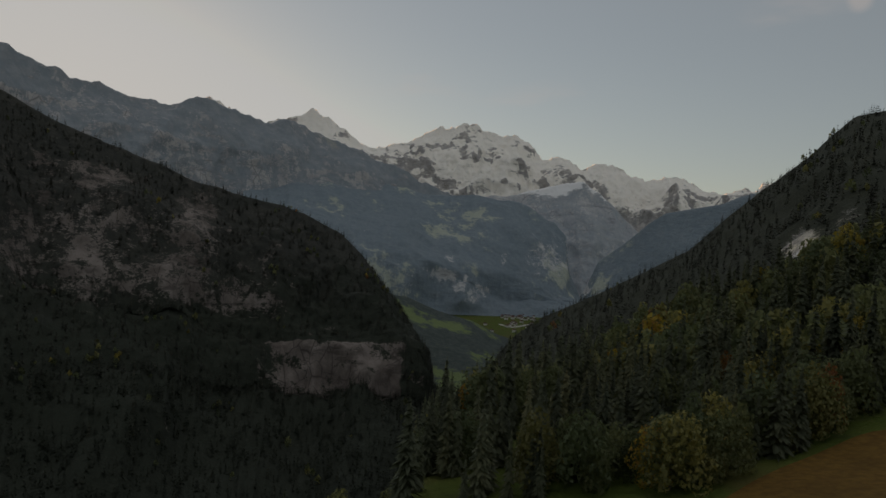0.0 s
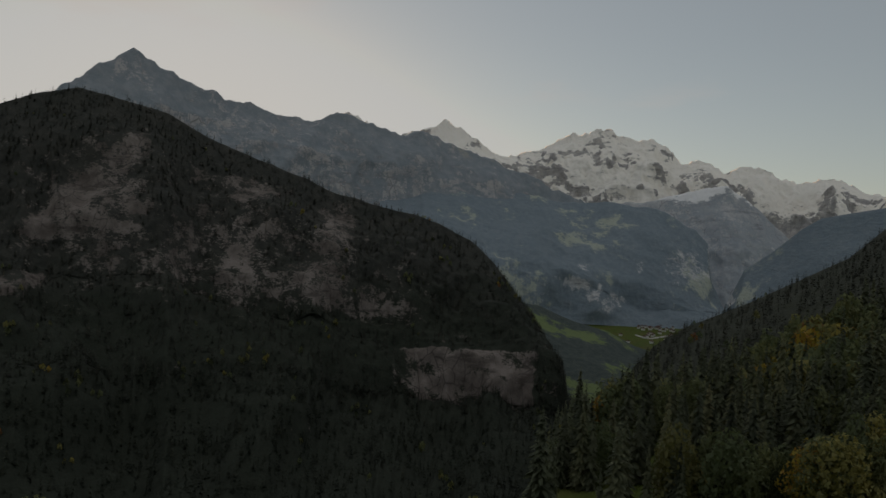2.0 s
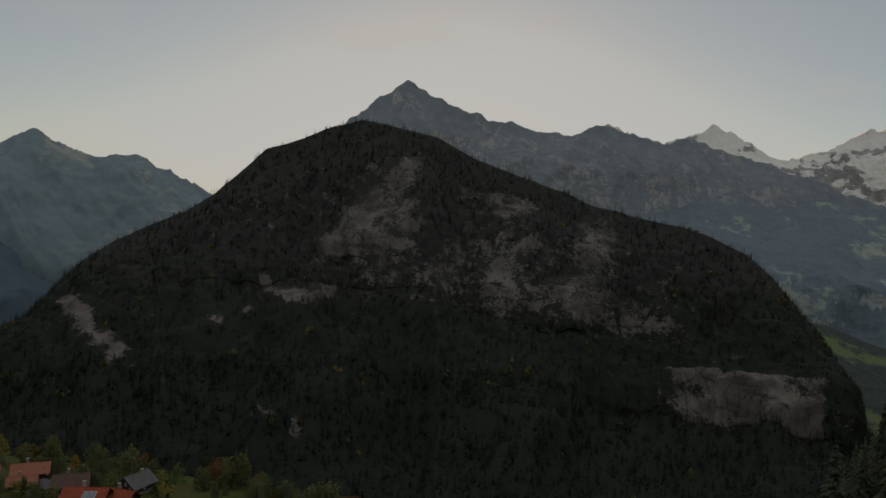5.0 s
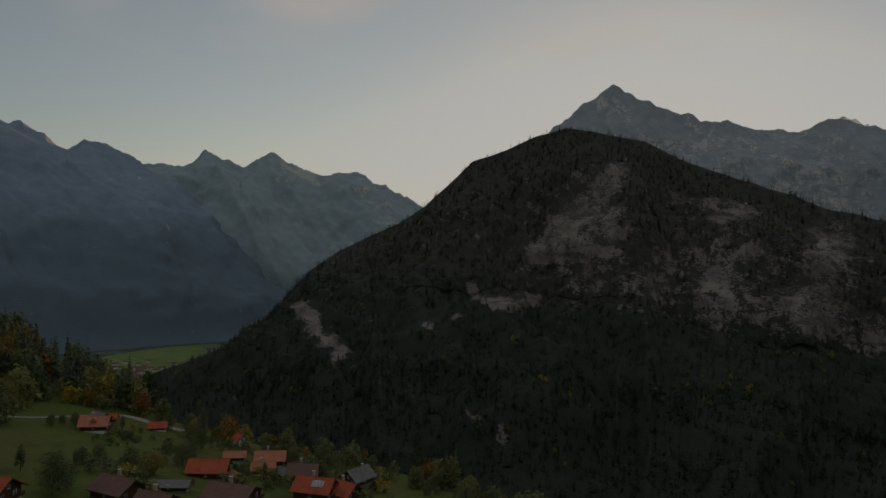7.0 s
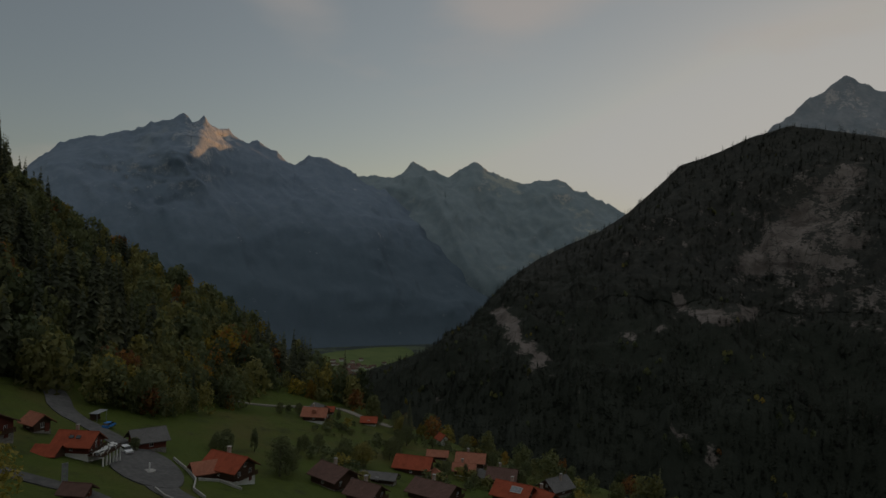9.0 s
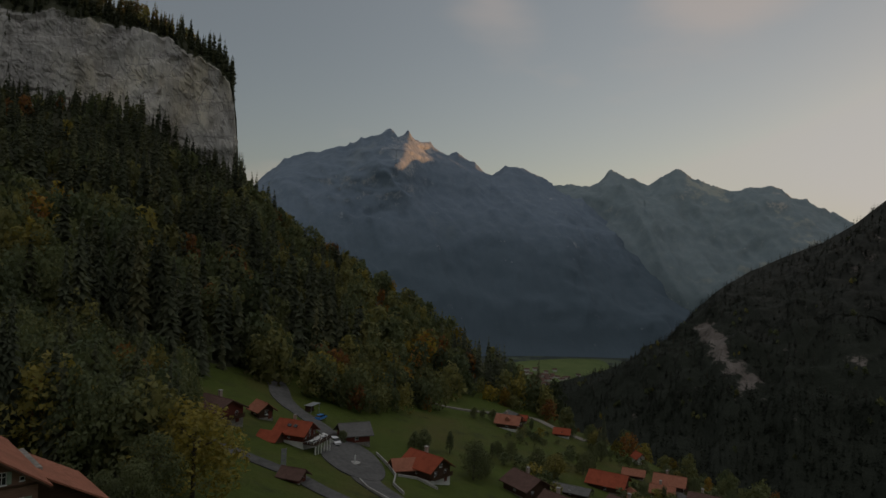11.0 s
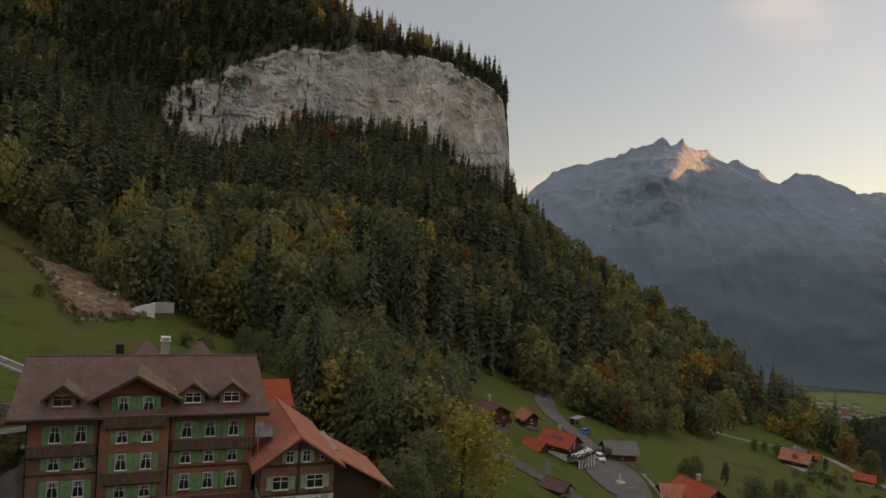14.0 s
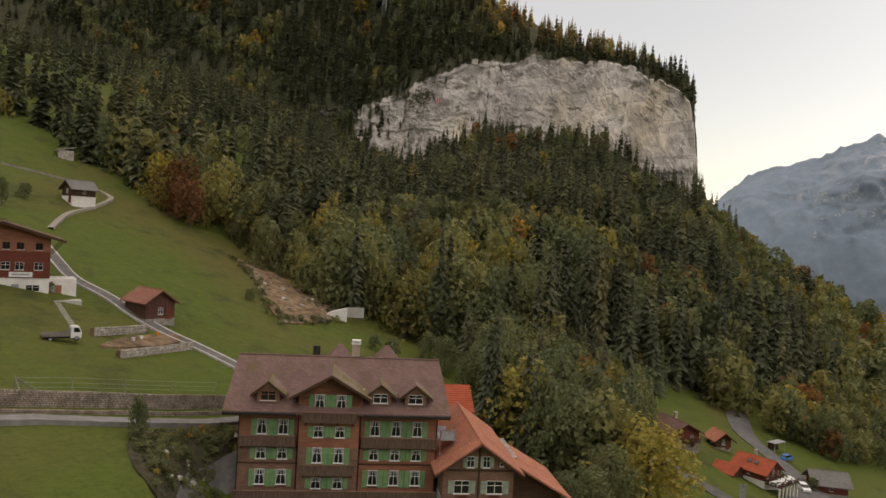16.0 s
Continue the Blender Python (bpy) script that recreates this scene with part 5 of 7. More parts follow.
# gable ends
for s_ in (-1, 1):
    x_ = s_ * HALF
    part("gable", Shape().prism([(x_ - 0.12, 0.0, EAVE + 0.4), (x_ - 0.12, DEPTH, EAVE + 0.4), (x_ - 0.12, DEPTH / 2, RIDGE_Z - 0.25)], (0.24, 0, 0)), M_TIMBER_FADED, hotel)
# main roof: ridge along x
OV = 1.3
SL = (RIDGE_Z - EAVE) / (DEPTH / 2 + OV)
for s_ in (-1, 1):
    ye = -OV if s_ < 0 else DEPTH + OV
    ring_ = [(-HALF - 1.6, ye, EAVE), (HALF + 1.3, ye, EAVE), (HALF + 0.6, DEPTH / 2, RIDGE_Z), (-HALF - 1.2, DEPTH / 2, RIDGE_Z)]
    part("roof_slope", Shape().prism(ring_ if s_ < 0 else ring_[::-1], (0, 0, 0.25)), M_TILE_HOTEL, hotel, "weathered brown slate slope")
part("ridge_cap", Shape().rod((-HALF - 1.2, DEPTH / 2, RIDGE_Z + 0.25), (HALF + 0.6, DEPTH / 2, RIDGE_Z + 0.25), 0.14, 6), M_TILE_HOTEL, hotel)
part("gutter", Shape().rod((-HALF - 1.6, -OV - 0.08, EAVE + 0.08), (LEFT_X - 0.3, -OV - 0.08, EAVE + 0.08), 0.09, 8), M_DARK, hotel)
part("gutter", Shape().rod((RIGHT_X + 0.3, -OV - 0.08, EAVE + 0.08), (HALF + 1.2, -OV - 0.08, EAVE + 0.08), 0.09, 8), M_DARK, hotel)
part("fascia", Shape().box(-HALF - 1.6, LEFT_X - 0.3, -OV - 0.02, -OV + 0.08, EAVE - 0.22, EAVE + 0.1), M_TIMBER, hotel)
part("fascia", Shape().box(RIGHT_X + 0.3, HALF + 1.2, -OV - 0.02, -OV + 0.08, EAVE - 0.22, EAVE + 0.1), M_TIMBER, hotel)
for x_ in (-HALF, LEFT_X - 0.12, RIGHT_X + 0.12, HALF):
    part("downpipe", Shape().rod((x_, -0.12, 0.5), (x_, -0.12, EAVE), 0.06, 6), M_DARK, hotel)


def roof_y(z):
    """How far back the front slope reaches height z."""
    return -OV + (z - EAVE) / SL


def dormer(xc, half, z_eave, z_apex, y_front, wall_mat, roof_mat, win, frame_mat=M_WHITE, over=0.5, ov_front=0.5):
    """A gabled dormer: cheeks, two small slopes that run back into the main roof, a window."""
    yb_e, yb_a = roof_y(z_eave) + 0.3, roof_y(z_apex) + 0.3
    d_ = part("dormer", Shape().prism([(xc - half, y_front, z_eave - 1.3), (xc + half, y_front, z_eave - 1.3), (xc + half, y_front, z_eave), (xc, y_front, z_apex - 0.1), (xc - half, y_front, z_eave)], (0, max(0.3, yb_e - y_front), 0)), wall_mat, hotel)
    k_ = (z_apex - z_eave) / half
    for sg in (-1, 1):
        xe, zl = xc + sg * (half + over), z_eave - k_ * over
        yl = roof_y(zl) + 0.1
        ring = [(xc, y_front - ov_front, z_apex), (xe, y_front - ov_front, zl), (xe, max(yl, y_front - ov_front + 0.1), zl), (xc, yb_a, z_apex)]
        part("dormer_roof", Shape().prism(ring if sg < 0 else ring[::-1], (0, 0, 0.16)), roof_mat if sg < 0 else M_TILE_MOSS, d_)
        part("dormer_verge", Shape().prism([(xc, y_front - ov_front - 0.06, z_apex - 0.16), (xe, y_front - ov_front - 0.06, zl - 0.16), (xe, y_front - ov_front - 0.06, zl + 0.14), (xc, y_front - ov_front - 0.06, z_apex + 0.14)], (0, 0.08, 0)), M_TIMBER, d_)
    if win:
        window(d_, win[0], win[1], pose(xc, y_front - 0.02, win[2]), frame_mat)
    return d_


MX = (LEFT_X + RIGHT_X) / 2
dormer(MX, 3.3, 14.15, 16.05, -0.55, M_TIMBER_WARM, M_TILE_HOTEL, None, M_WHITE, 0.95, 0.95)
dormer(-7.55, 1.15, 14.15, 15.05, -0.25, M_TIMBER_FADED, M_TILE_HOTEL, (1.5, 0.95, 13.15), M_TIMBER_WARM, 0.65, 0.3)
dormer(4.15, 1.15, 14.15, 15.05, -0.25, M_TIMBER_FADED, M_TILE_HOTEL, (1.5, 0.95, 13.15), M_WHITE, 0.65, 0.3)
dormer(7.9, 1.15, 14.15, 15.05, -0.25, M_TIMBER_FADED, M_TILE_HOTEL, (1.5, 0.95, 13.15), M_WHITE, 0.65, 0.3)


def bay(xs, z, h, y, w=1.02, sw=0.55, curtain=True, panel=True):
    """A row of windows between pairs of green shutters; tall ones have a red panel below."""
    for x_ in xs:
        hh = h - (0.27 if panel else 0.0)
        window(hotel, w, hh, pose(x_, y - 0.03, z + (0.27 if panel else 0.0)), M_WHITE, curtain)
        if panel:
            part("panel", Shape().box(-w / 2, w / 2, -0.06, 0.0, 0, 0.2), M_TIMBER_RED, hotel, "dark red panel below a window", pose(x_, y, z))
        for sg in (-1, 1):
            o = share(SHUT[h > 1.5], hotel, pose(x_ + sg * (w / 2 + sw / 2 + 0.05), y - 0.05, z, 0, 0, sg * 4))


SHUT = {True: part("shutter", shutter_shape(0.55, 1.85), M_GREEN, hotel, "green louvred shutter", pose(-7.0, -0.09, 1.2)), False: part("shutter", shutter_shape(0.55, 1.15), M_GREEN, hotel, "green louvred shutter", pose(-8.7, -0.09, 1.2))}
LW, CW, RW = (-8.05, -5.85), (-2.2, 0.05), (3.75, 6.0, 8.3)
bay(LW, 9.3, 1.85, 0.0)
bay(LW, 6.95, 1.15, 0.0, panel=False)
bay(LW, 4.0, 1.85, 0.0)
bay(RW, 9.3, 1.85, 0.0)
bay(RW, 6.95, 1.15, 0.0, panel=False)
bay(RW, 4.0, 1.85, 0.0)
bay(CW, 12.1, 1.85, -0.55)
bay(CW, 9.45, 1.15, -0.55, panel=False)
bay(CW, 6.5, 1.85, -0.55)
bay(CW, 4.05, 1.15, -0.55, panel=False)
bay((-8.05, -5.85, 3.75, 6.0, 8.3), 1.6, 1.15, 0.0, panel=False)


def gallery(x0, x1, z, y, reach=0.75, high=0.95):
    """A timber balcony: floor, boarded parapet, hand rail, brackets."""
    b = part("balcony", Shape().box(x0, x1, y - reach, y, z, z + 0.12), M_BALCONY, hotel)
    n = int((x1 - x0) / 0.36)
    hw = (x1 - x0) / n / 2 - 0.008
    first = part("board", Shape().box(-hw, hw, -0.03, 0.0, -0.12, high), M_BALCONY, b, "", pose(x0 + (x1 - x0) * 0.5 / n, y - reach, z))
    for k in range(1, n):
        share(first, b, pose(x0 + (x1 - x0) * (k + 0.5) / n, y - reach, z))
    part("side_panel", Shape().box(x0 - 0.03, x0, y - reach, y, z - 0.1, z + high), M_BALCONY, b)
    part("side_panel", Shape().box(x1, x1 + 0.03, y - reach, y, z - 0.1, z + high), M_BALCONY, b)
    part("hand_rail", Shape().box(x0 - 0.05, x1 + 0.05, y - reach - 0.08, y - reach + 0.08, z + high, z + high + 0.08), M_TIMBER_FADED, b)
    for k in range(4):
        xx = x0 + 0.3 + (x1 - x0 - 0.6) * k / 3
        part("bracket", Shape().prism([(xx - 0.07, y, z - 0.6), (xx - 0.07, y - reach, z - 0.02), (xx - 0.07, y, z - 0.02)], (0.14, 0, 0)), M_BALCONY, b)
    return b


gallery(-HALF + 0.1, LEFT_X - 0.35, 8.55, 0.0)
gallery(RIGHT_X + 0.4, HALF - 0.1, 8.55, 0.0)
gallery(LEFT_X + 0.35, RIGHT_X - 0.35, 11.25, -0.55)
gallery(LEFT_X + 0.35, RIGHT_X - 0.35, 5.75, -0.55)
gallery(-HALF - 0.1, HALF + 0.1, 3.1, -0.55, 1.0)
# cornice strips between storeys
for z_ in (6.45, 8.15):
    part("cornice", Shape().box(-HALF, LEFT_X, -0.1, 0.02, z_, z_ + 0.12), M_TIMBER, hotel)
    part("cornice", Shape().box(RIGHT_X, HALF, -0.1, 0.02, z_, z_ + 0.12), M_TIMBER, hotel)
c_ = part("chimney", Shape().box(-0.45, 0.45, -0.4, 0.4, -1.5, 1.6), M_BRICK, hotel, "pale masonry chimney with a white cap", pose(1.4, DEPTH / 2 + 1.2, RIDGE_Z))
part("chimney_cap", Shape().box(-0.55, 0.55, -0.5, 0.5, 1.6, 1.75).box(-0.5, 0.5, -0.45, 0.45, 1.95, 2.1).box(-0.45, -0.35, -0.4, 0.4, 1.75, 1.95).box(0.35, 0.45, -0.4, 0.4, 1.75, 1.95), M_PLASTER, c_)
part("chimney", Shape().box(-0.4, 0.4, -0.35, 0.35, -1.5, 1.3), M_DARK, hotel, "black metal chimney box", pose(-3.1, DEPTH / 2 + 1.0, RIDGE_Z))
part("chimney", Shape().box(-0.2, 0.2, -0.2, 0.2, -0.8, 0.9), M_BRICK, hotel, "small stack on the front slope", pose(2.3, roof_y(13.4), 13.4))
part("lamp", Shape().rod((0, 0, 0), (0, 0, 0.4), 0.16, 8, 0.1), M_CLOTH, hotel, "white wall lamp", pose(-HALF - 0.15, -0.8, 9.4))
# rear wings
for x_, w_ in ((-0.5, 2.2), (5.4, 2.4)):
    wing_ = part("rear_wing", Shape().box(x_ - w_, x_ + w_, DEPTH - 2, DEPTH + 6, 0, 13.2), M_TIMBER_FADED, hotel)
    b_ = [(x_ - w_ - 0.8, DEPTH / 2 + 2, 13.1), (x_ + w_ + 0.8, DEPTH / 2 + 2, 13.1), (x_ + w_ + 0.8, DEPTH + 7, 13.1), (x_ - w_ - 0.8, DEPTH + 7, 13.1), (x_ - 0.2, DEPTH + 1.5, 17.1), (x_ + 0.2, DEPTH + 1.5, 17.1)]
    part("wing_roof", Shape().add(b_, [(3, 2, 1, 0), (0, 1, 5, 4), (1, 2, 5), (2, 3, 4, 5), (3, 0, 4)]), M_TILE_HOTEL, wing_, "hipped slate wing roof")

# ---- annex beside the hotel ----
AX, AY = polar(111.9, 0, 73.6)[0], polar(111.9, 0, 73.6)[1]
annex = thing("annex_house", "timber annex with orange tiled roof and sage shutters", "house", AX, AY, -31.7, FACE)
AH, AE, AR, AL = 3.75, 7.7, 10.3, 16.0
part("foundation", Shape().box(-AH - 0.05, AH + 0.05, -0.05, AL, -3.0, 4.3), M_PLASTER, annex, "white plastered ground floor")
part("wall", Shape().house_body(-AH, AH, 0, AL, 4.3, AE, AR), M_TIMBER_FADED, annex)
gable_roof(annex, -AH, AH, 0, AL, AE, AR, M_TILE_BRICK, 0.9, 0.22, "weathered orange-red tiled slope", 1.0)
for x_, w_ in ((-1.75, 1.6), (1.75, 1.7)):
    window(annex, w_, 1.35, pose(x_, -0.03, 5.0), M_WHITE)
    for sg in (-1, 1):
        part("shutter", shutter_shape(0.6, 1.35), M_SAGE, annex, "sage green shutter", pose(x_ + sg * (w_ / 2 + 0.34), -0.06, 5.0))
    part("flower_box", Shape().box(x_ - 0.6, x_ + 0.6, -0.3, -0.06, 4.72, 4.92), M_TIMBER_RED, annex)
for x_ in (-0.95, 0.75):
    window(annex, 0.75, 1.15, pose(x_, -0.03, 7.75), M_WHITE)
    for sg in (-1, 1):
        part("shutter", shutter_shape(0.38, 1.15), M_SAGE, annex, "sage green shutter", pose(x_ + sg * 0.6, -0.06, 7.75))
window(annex, 0.4, 0.4, pose(2.4, -0.03, 7.9), M_WHITE, False, False)
for x_ in (-2.2, 1.6):
    window(annex, 1.3, 1.5, pose(x_, -0.08, 2.4), M_TIMBER, False)
part("post", Shape().box(-0.1, 0.1, -0.12, 0.0, 4.3, AR - 0.3), M_TIMBER, annex)
part("tie_beam", Shape().box(-AH, AH, -0.12, 0.0, 7.35, 7.55), M_TIMBER, annex)
part("tie_beam", Shape().box(-AH, AH, -0.12, 0.0, 4.3, 4.5), M_TIMBER, annex)
for x_ in (-2.6, -0.5, 2.9):
    part("pillar", Shape().box(x_ - 0.35, x_ + 0.35, -0.12, 0.0, 0, 4.2), M_SAGE if x_ > -1 else M_PLASTER, annex)
# lean-to on the far side
lean = part("lean_to", Shape().prism([(AH, 3, -3), (AH + 6.2, 3, -3), (AH + 6.2, 3, 3.8), (AH, 3, 7.3)], (0, 9, 0)), M_TIMBER, annex, "dark boarded lean-to")
part("lean_to_roof", Shape().prism([(AH + 0.2, 1.6, 7.55), (AH + 7.2, 1.6, 3.55), (AH + 7.2, 12.4, 3.55), (AH + 0.2, 12.4, 7.55)], (0, 0, 0.2)), M_TILE_BRICK, lean)
part("eave_stones", Shape().box(AH + 0.9, AH + 1.6, 5, 12.5, 6.95, 7.25), M_STONE, lean)
# shed with a seamed orange roof behind
back_shed = thing("back_shed", "small shed with a bright orange seamed roof", "shed", polar(113.9, 0, 92)[0], polar(113.9, 0, 92)[1], -31.0, FACE)
part("wall", Shape().box(-1.9, 1.8, 0, 4.6, -3, 8.0), M_TIMBER, back_shed)
ring_ = [(-2.3, -0.4, 8.0), (2.2, -0.4, 8.0), (2.2, 4.6, 10.5), (-2.3, 4.6, 10.5)]
part("roof_slope", Shape().prism(ring_, (0, 0, 0.18)), M_TILE_RED, back_shed)
for k_ in range(13):
    y_ = -0.4 + 5.0 * k_ / 12
    z_ = 8.18 + 2.5 * k_ / 12
    part("roof_seam", Shape().box(-2.3, 2.2, y_, y_ + 0.1, z_ - 0.02, z_ + 0.06), M_TILE_RED, back_shed)
# outside stair between hotel and annex
stair = thing("outside_stair", "grey metal stair between hotel and annex", "stairs", *(Matrix.Rotation(radians(FACE), 3, "Z") @ Vector((HALF + 0.2, 0, 0)) + Vector((HX, HY, 0)))[:2], -31.0, FACE)
for k_ in range(2):
    part("landing", Shape().box(0.2, 2.0, 0.3, 3.2, 6.2 + 2.6 * k_, 6.3 + 2.6 * k_), M_METAL, stair)
    s_ = Shape()
    for q_ in range(9):
        s_.box(0.2, 2.0, 0.2, 0.24, 6.4 + 2.6 * k_ + 0.12 * q_, 6.46 + 2.6 * k_ + 0.12 * q_)
    part("railing", s_, M_METAL, stair)
    part("flight", Shape().prism([(0.5, 3.2, 3.6 + 2.6 * k_), (0.5, 6.2, 6.2 + 2.6 * k_), (0.5, 6.2, 6.0 + 2.6 * k_), (0.5, 3.2, 3.4 + 2.6 * k_)], (1.2, 0, 0)), M_METAL, stair)
for x_, y_ in ((0.3, 0.4), (1.9, 0.4), (0.3, 3.1), (1.9, 3.1)):
    part("post", Shape().rod((x_, y_, -2), (x_, y_, 9.9), 0.06, 6), M_METAL, stair)

# lattice mast of the cableway above the cliff, marker board on its ledge
mast = thing("cableway_mast", "grey steel lattice mast of a cableway above the wood", "mast", -625.0, -386.0, 216.0, 122)
for sx_ in (-1, 1):
    for sy_ in (-1, 1):
        part("leg", Shape().rod((sx_ * 2.6, sy_ * 2.6, 0), (sx_ * 0.9, sy_ * 0.9, 40), 0.3, 5, 0.2), M_METAL, mast)
for k_ in range(9):
    z0_, z1_ = 4.4 * k_, 4.4 * (k_ + 1)
    a_, b_ = 2.6 - 1.7 * z0_ / 40, 2.6 - 1.7 * z1_ / 40
    for sg_ in (-1, 1):
        part("brace", Shape().rod((-a_ * sg_, -a_, z0_), (b_ * sg_, -b_, z1_), 0.13, 4), M_METAL, mast)
        part("brace", Shape().rod((-a_ * sg_, a_, z0_), (b_ * sg_, b_, z1_), 0.13, 4), M_METAL, mast)
    part("rung", Shape().box(-b_, b_, -b_ - 0.1, -b_ + 0.1, z1_ - 0.12, z1_ + 0.12), M_METAL, mast)
part("cross_arm", Shape().box(-5, 5, -0.4, 0.4, 39.6, 40.4), M_METAL, mast)
board = thing("marker_board", "red and white marker board on the cliff ledge", "sign", -583.9, -296.6, 121.6, 117)
part("post", Shape().rod((0, 0.3, -3), (0, 0.3, 4.2), 0.15, 6), M_METAL, board)
part("panel", Shape().box(-1.3, 1.3, -0.08, 0.08, 0.0, 4.6), M_RED_SIGN, board, "red panel")
part("stripe", Shape().box(-0.4, 0.4, -0.13, -0.08, 2.2, 4.2), M_WHITE, board, "white upright bar")
part("stripe", Shape().box(-0.9, 0.5, -0.13, -0.08, 0.6, 1.4), M_WHITE, board, "white bar")

# ---- roads, walls, yard ----


def strip(name, label, pts, width, mat, lift=0.22, category="road"):
    """A road laid on the ground along a line of points, with a rounded course and thickness."""
    pts = [Vector((*p, 0)) for p in pts]
    fine = []
    for i in range(len(pts) - 1):
        p0, p1, p2, p3 = pts[max(i - 1, 0)], pts[i], pts[i + 1], pts[min(i + 2, len(pts) - 1)]
        n = max(2, int((p2 - p1).length / 1.2))
        for k in range(n):
            t = k / n
            fine.append(0.5 * ((2 * p1) + (p2 - p0) * t + (2 * p0 - 5 * p1 + 4 * p2 - p3) * t * t + (3 * p1 - p0 - 3 * p2 + p3) * t ** 3))
    fine.append(pts[-1])
    rows = []
    for i, p in enumerate(fine):
        d = (fine[min(i + 1, len(fine) - 1)] - fine[max(i - 1, 0)]).normalized()
        s = Vector((-d.y, d.x, 0))
        q = [p + s * width * k for k in (-0.5, -0.25, 0, 0.25, 0.5)]
        z = max(float(v) for v in ground_height(np.array([a.x for a in q]), np.array([a.y for a in q]))) if width < 4.5 else None
        rows.append([(a.x, a.y, (z if z is not None else float(ground_height(np.array([a.x]), np.array([a.y]))[0])) + lift) for a in q])
    vs, fs = [], []
    for r in rows:
        vs += r + [(r[-1][0], r[-1][1], r[-1][2] - 0.9), (r[0][0], r[0][1], r[0][2] - 0.9)]
    for i in range(len(rows) - 1):
        a, b = i * 7, i * 7 + 7
        fs += [(a + k, a + k + 1, b + k + 1, b + k) for k in range(4)] + [(a + 4, a + 5, b + 5, b + 4), (a + 6, a, b, b + 6)]
    sh = Shape().add(vs, fs)
    ob = part(name, sh, mat, None)
    return tagged(ob, label, category, kind="structure")


def patch(name, label, ring, mat, lift=0.25, category="ground", n=14):
    """A paved or bare patch inside a ring of points, draped on the ground."""
    c = Vector((sum(p[0] for p in ring) / len(ring), sum(p[1] for p in ring) / len(ring), 0))
    fine = []
    m = len(ring)
    for i in range(m):
        p0, p1, p2, p3 = (Vector((*ring[(i + k) % m], 0)) for k in (-1, 0, 1, 2))
        for k in range(6):
            t = k / 6
            fine.append(0.5 * ((2 * p1) + (p2 - p0) * t + (2 * p0 - 5 * p1 + 4 * p2 - p3) * t * t + (3 * p1 - p0 - 3 * p2 + p3) * t ** 3))
    k = len(fine)
    vs = []
    for j in range(1, n + 1):
        for p in fine:
            q = c + (p - c) * (j / n)
            vs.append((q.x, q.y, float(ground_height(np.array([q.x]), np.array([q.y]))[0]) + lift))
    vs += [(x, y, z - 0.8) for x, y, z in vs[-k:]]
    fs = [tuple(range(k))]
    for j in range(n):
        fs += [(j * k + i, j * k + (i + 1) % k, (j + 1) * k + (i + 1) % k, (j + 1) * k + i) for i in range(k)]
    ob = part(name, Shape().add(vs, fs), mat, None)
    return tagged(ob, label, category, kind="structure")


strip("road", "grey asphalt village road curving out of the wood", [(-262, -16), (-237, -10.6), (-221.1, -8.6), (-210.8, -5.3), (-204.5, -1.4), (-195.4, 3.5), (-186.3, 7.3), (-176.2, 10.6), (-165, 12.6), (-153.1, 12.8), (-146, 15.5), (-138, 20)], 6.8, M_ASPHALT)
patch("pavement", "grey asphalt car park with a rounded edge", [(-176.4, 4.9), (-187, 10.5), (-180, 16.2), (-165.5, 18.2), (-154, 15.8), (-152, 10.5), (-155.5, 6.5), (-165, 3.2)], M_ASPHALT, 0.3, "car park")
strip("road", "narrow asphalt lane below the inn", [(-152, -24), (-145.5, -12.8), (-142.4, -7.2), (-139.6, -2.5), (-132.6, 3.0), (-126, 10)], 3.2, M_ASPHALT)
strip("road", "pale gravel farm track across the meadow", [(-284, 38), (-288.9, 50.2), (-289.8, 57.2), (-295.3, 67.6), (-303.7, 80.1), (-311.4, 91.8), (-315.8, 100.4), (-312.3, 105.3), (-301.2, 110), (-288, 118)], 3.0, M_GRAVEL)
strip("road", "asphalt road below a stone retaining wall", [(-20, -66.5), (-41.2, -64.0), (-46.1, -62.9), (-51.2, -61.3), (-57.3, -59.6), (-63.9, -58.4), (-76, -58.5)], 2.5, M_ROAD_PALE, 0.12)
strip("road", "narrow grey lane up the meadow", [(-92, -136), (-86.4, -120.4), (-84.1, -113.2), (-84.6, -104.9), (-83.4, -96.4), (-83.1, -89.5), (-84.0, -84.1), (-84.4, -77.3), (-84.0, -70), (-80, -62)], 1.9, M_ASPHALT)
strip("road", "pale gravel path to the upper hut", [(-98, -140), (-108.9, -149.5), (-119.8, -155.1), (-131.1, -163.3), (-126, -172), (-112, -180)], 1.3, M_GRAVEL)
strip("kerb", "pale concrete kerb along the meadow lane", [(-93.4, -136), (-87.6, -120.4), (-85.3, -113.2), (-85.8, -104.9), (-84.6, -96.4), (-84.3, -89.5), (-85.2, -84.1), (-85.6, -77.3), (-85.2, -70), (-81.2, -62)], 0.4, M_CONCRETE, 0.4, "kerb")
strip("kerb", "pale concrete kerb along the meadow lane", [(-90.6, -136), (-85.2, -120.4), (-82.9, -113.2), (-83.4, -104.9), (-82.2, -96.4), (-81.9, -89.5), (-82.8, -84.1), (-83.2, -77.3), (-82.8, -70), (-78.8, -62)], 0.3, M_CONCRETE, 0.36, "kerb")
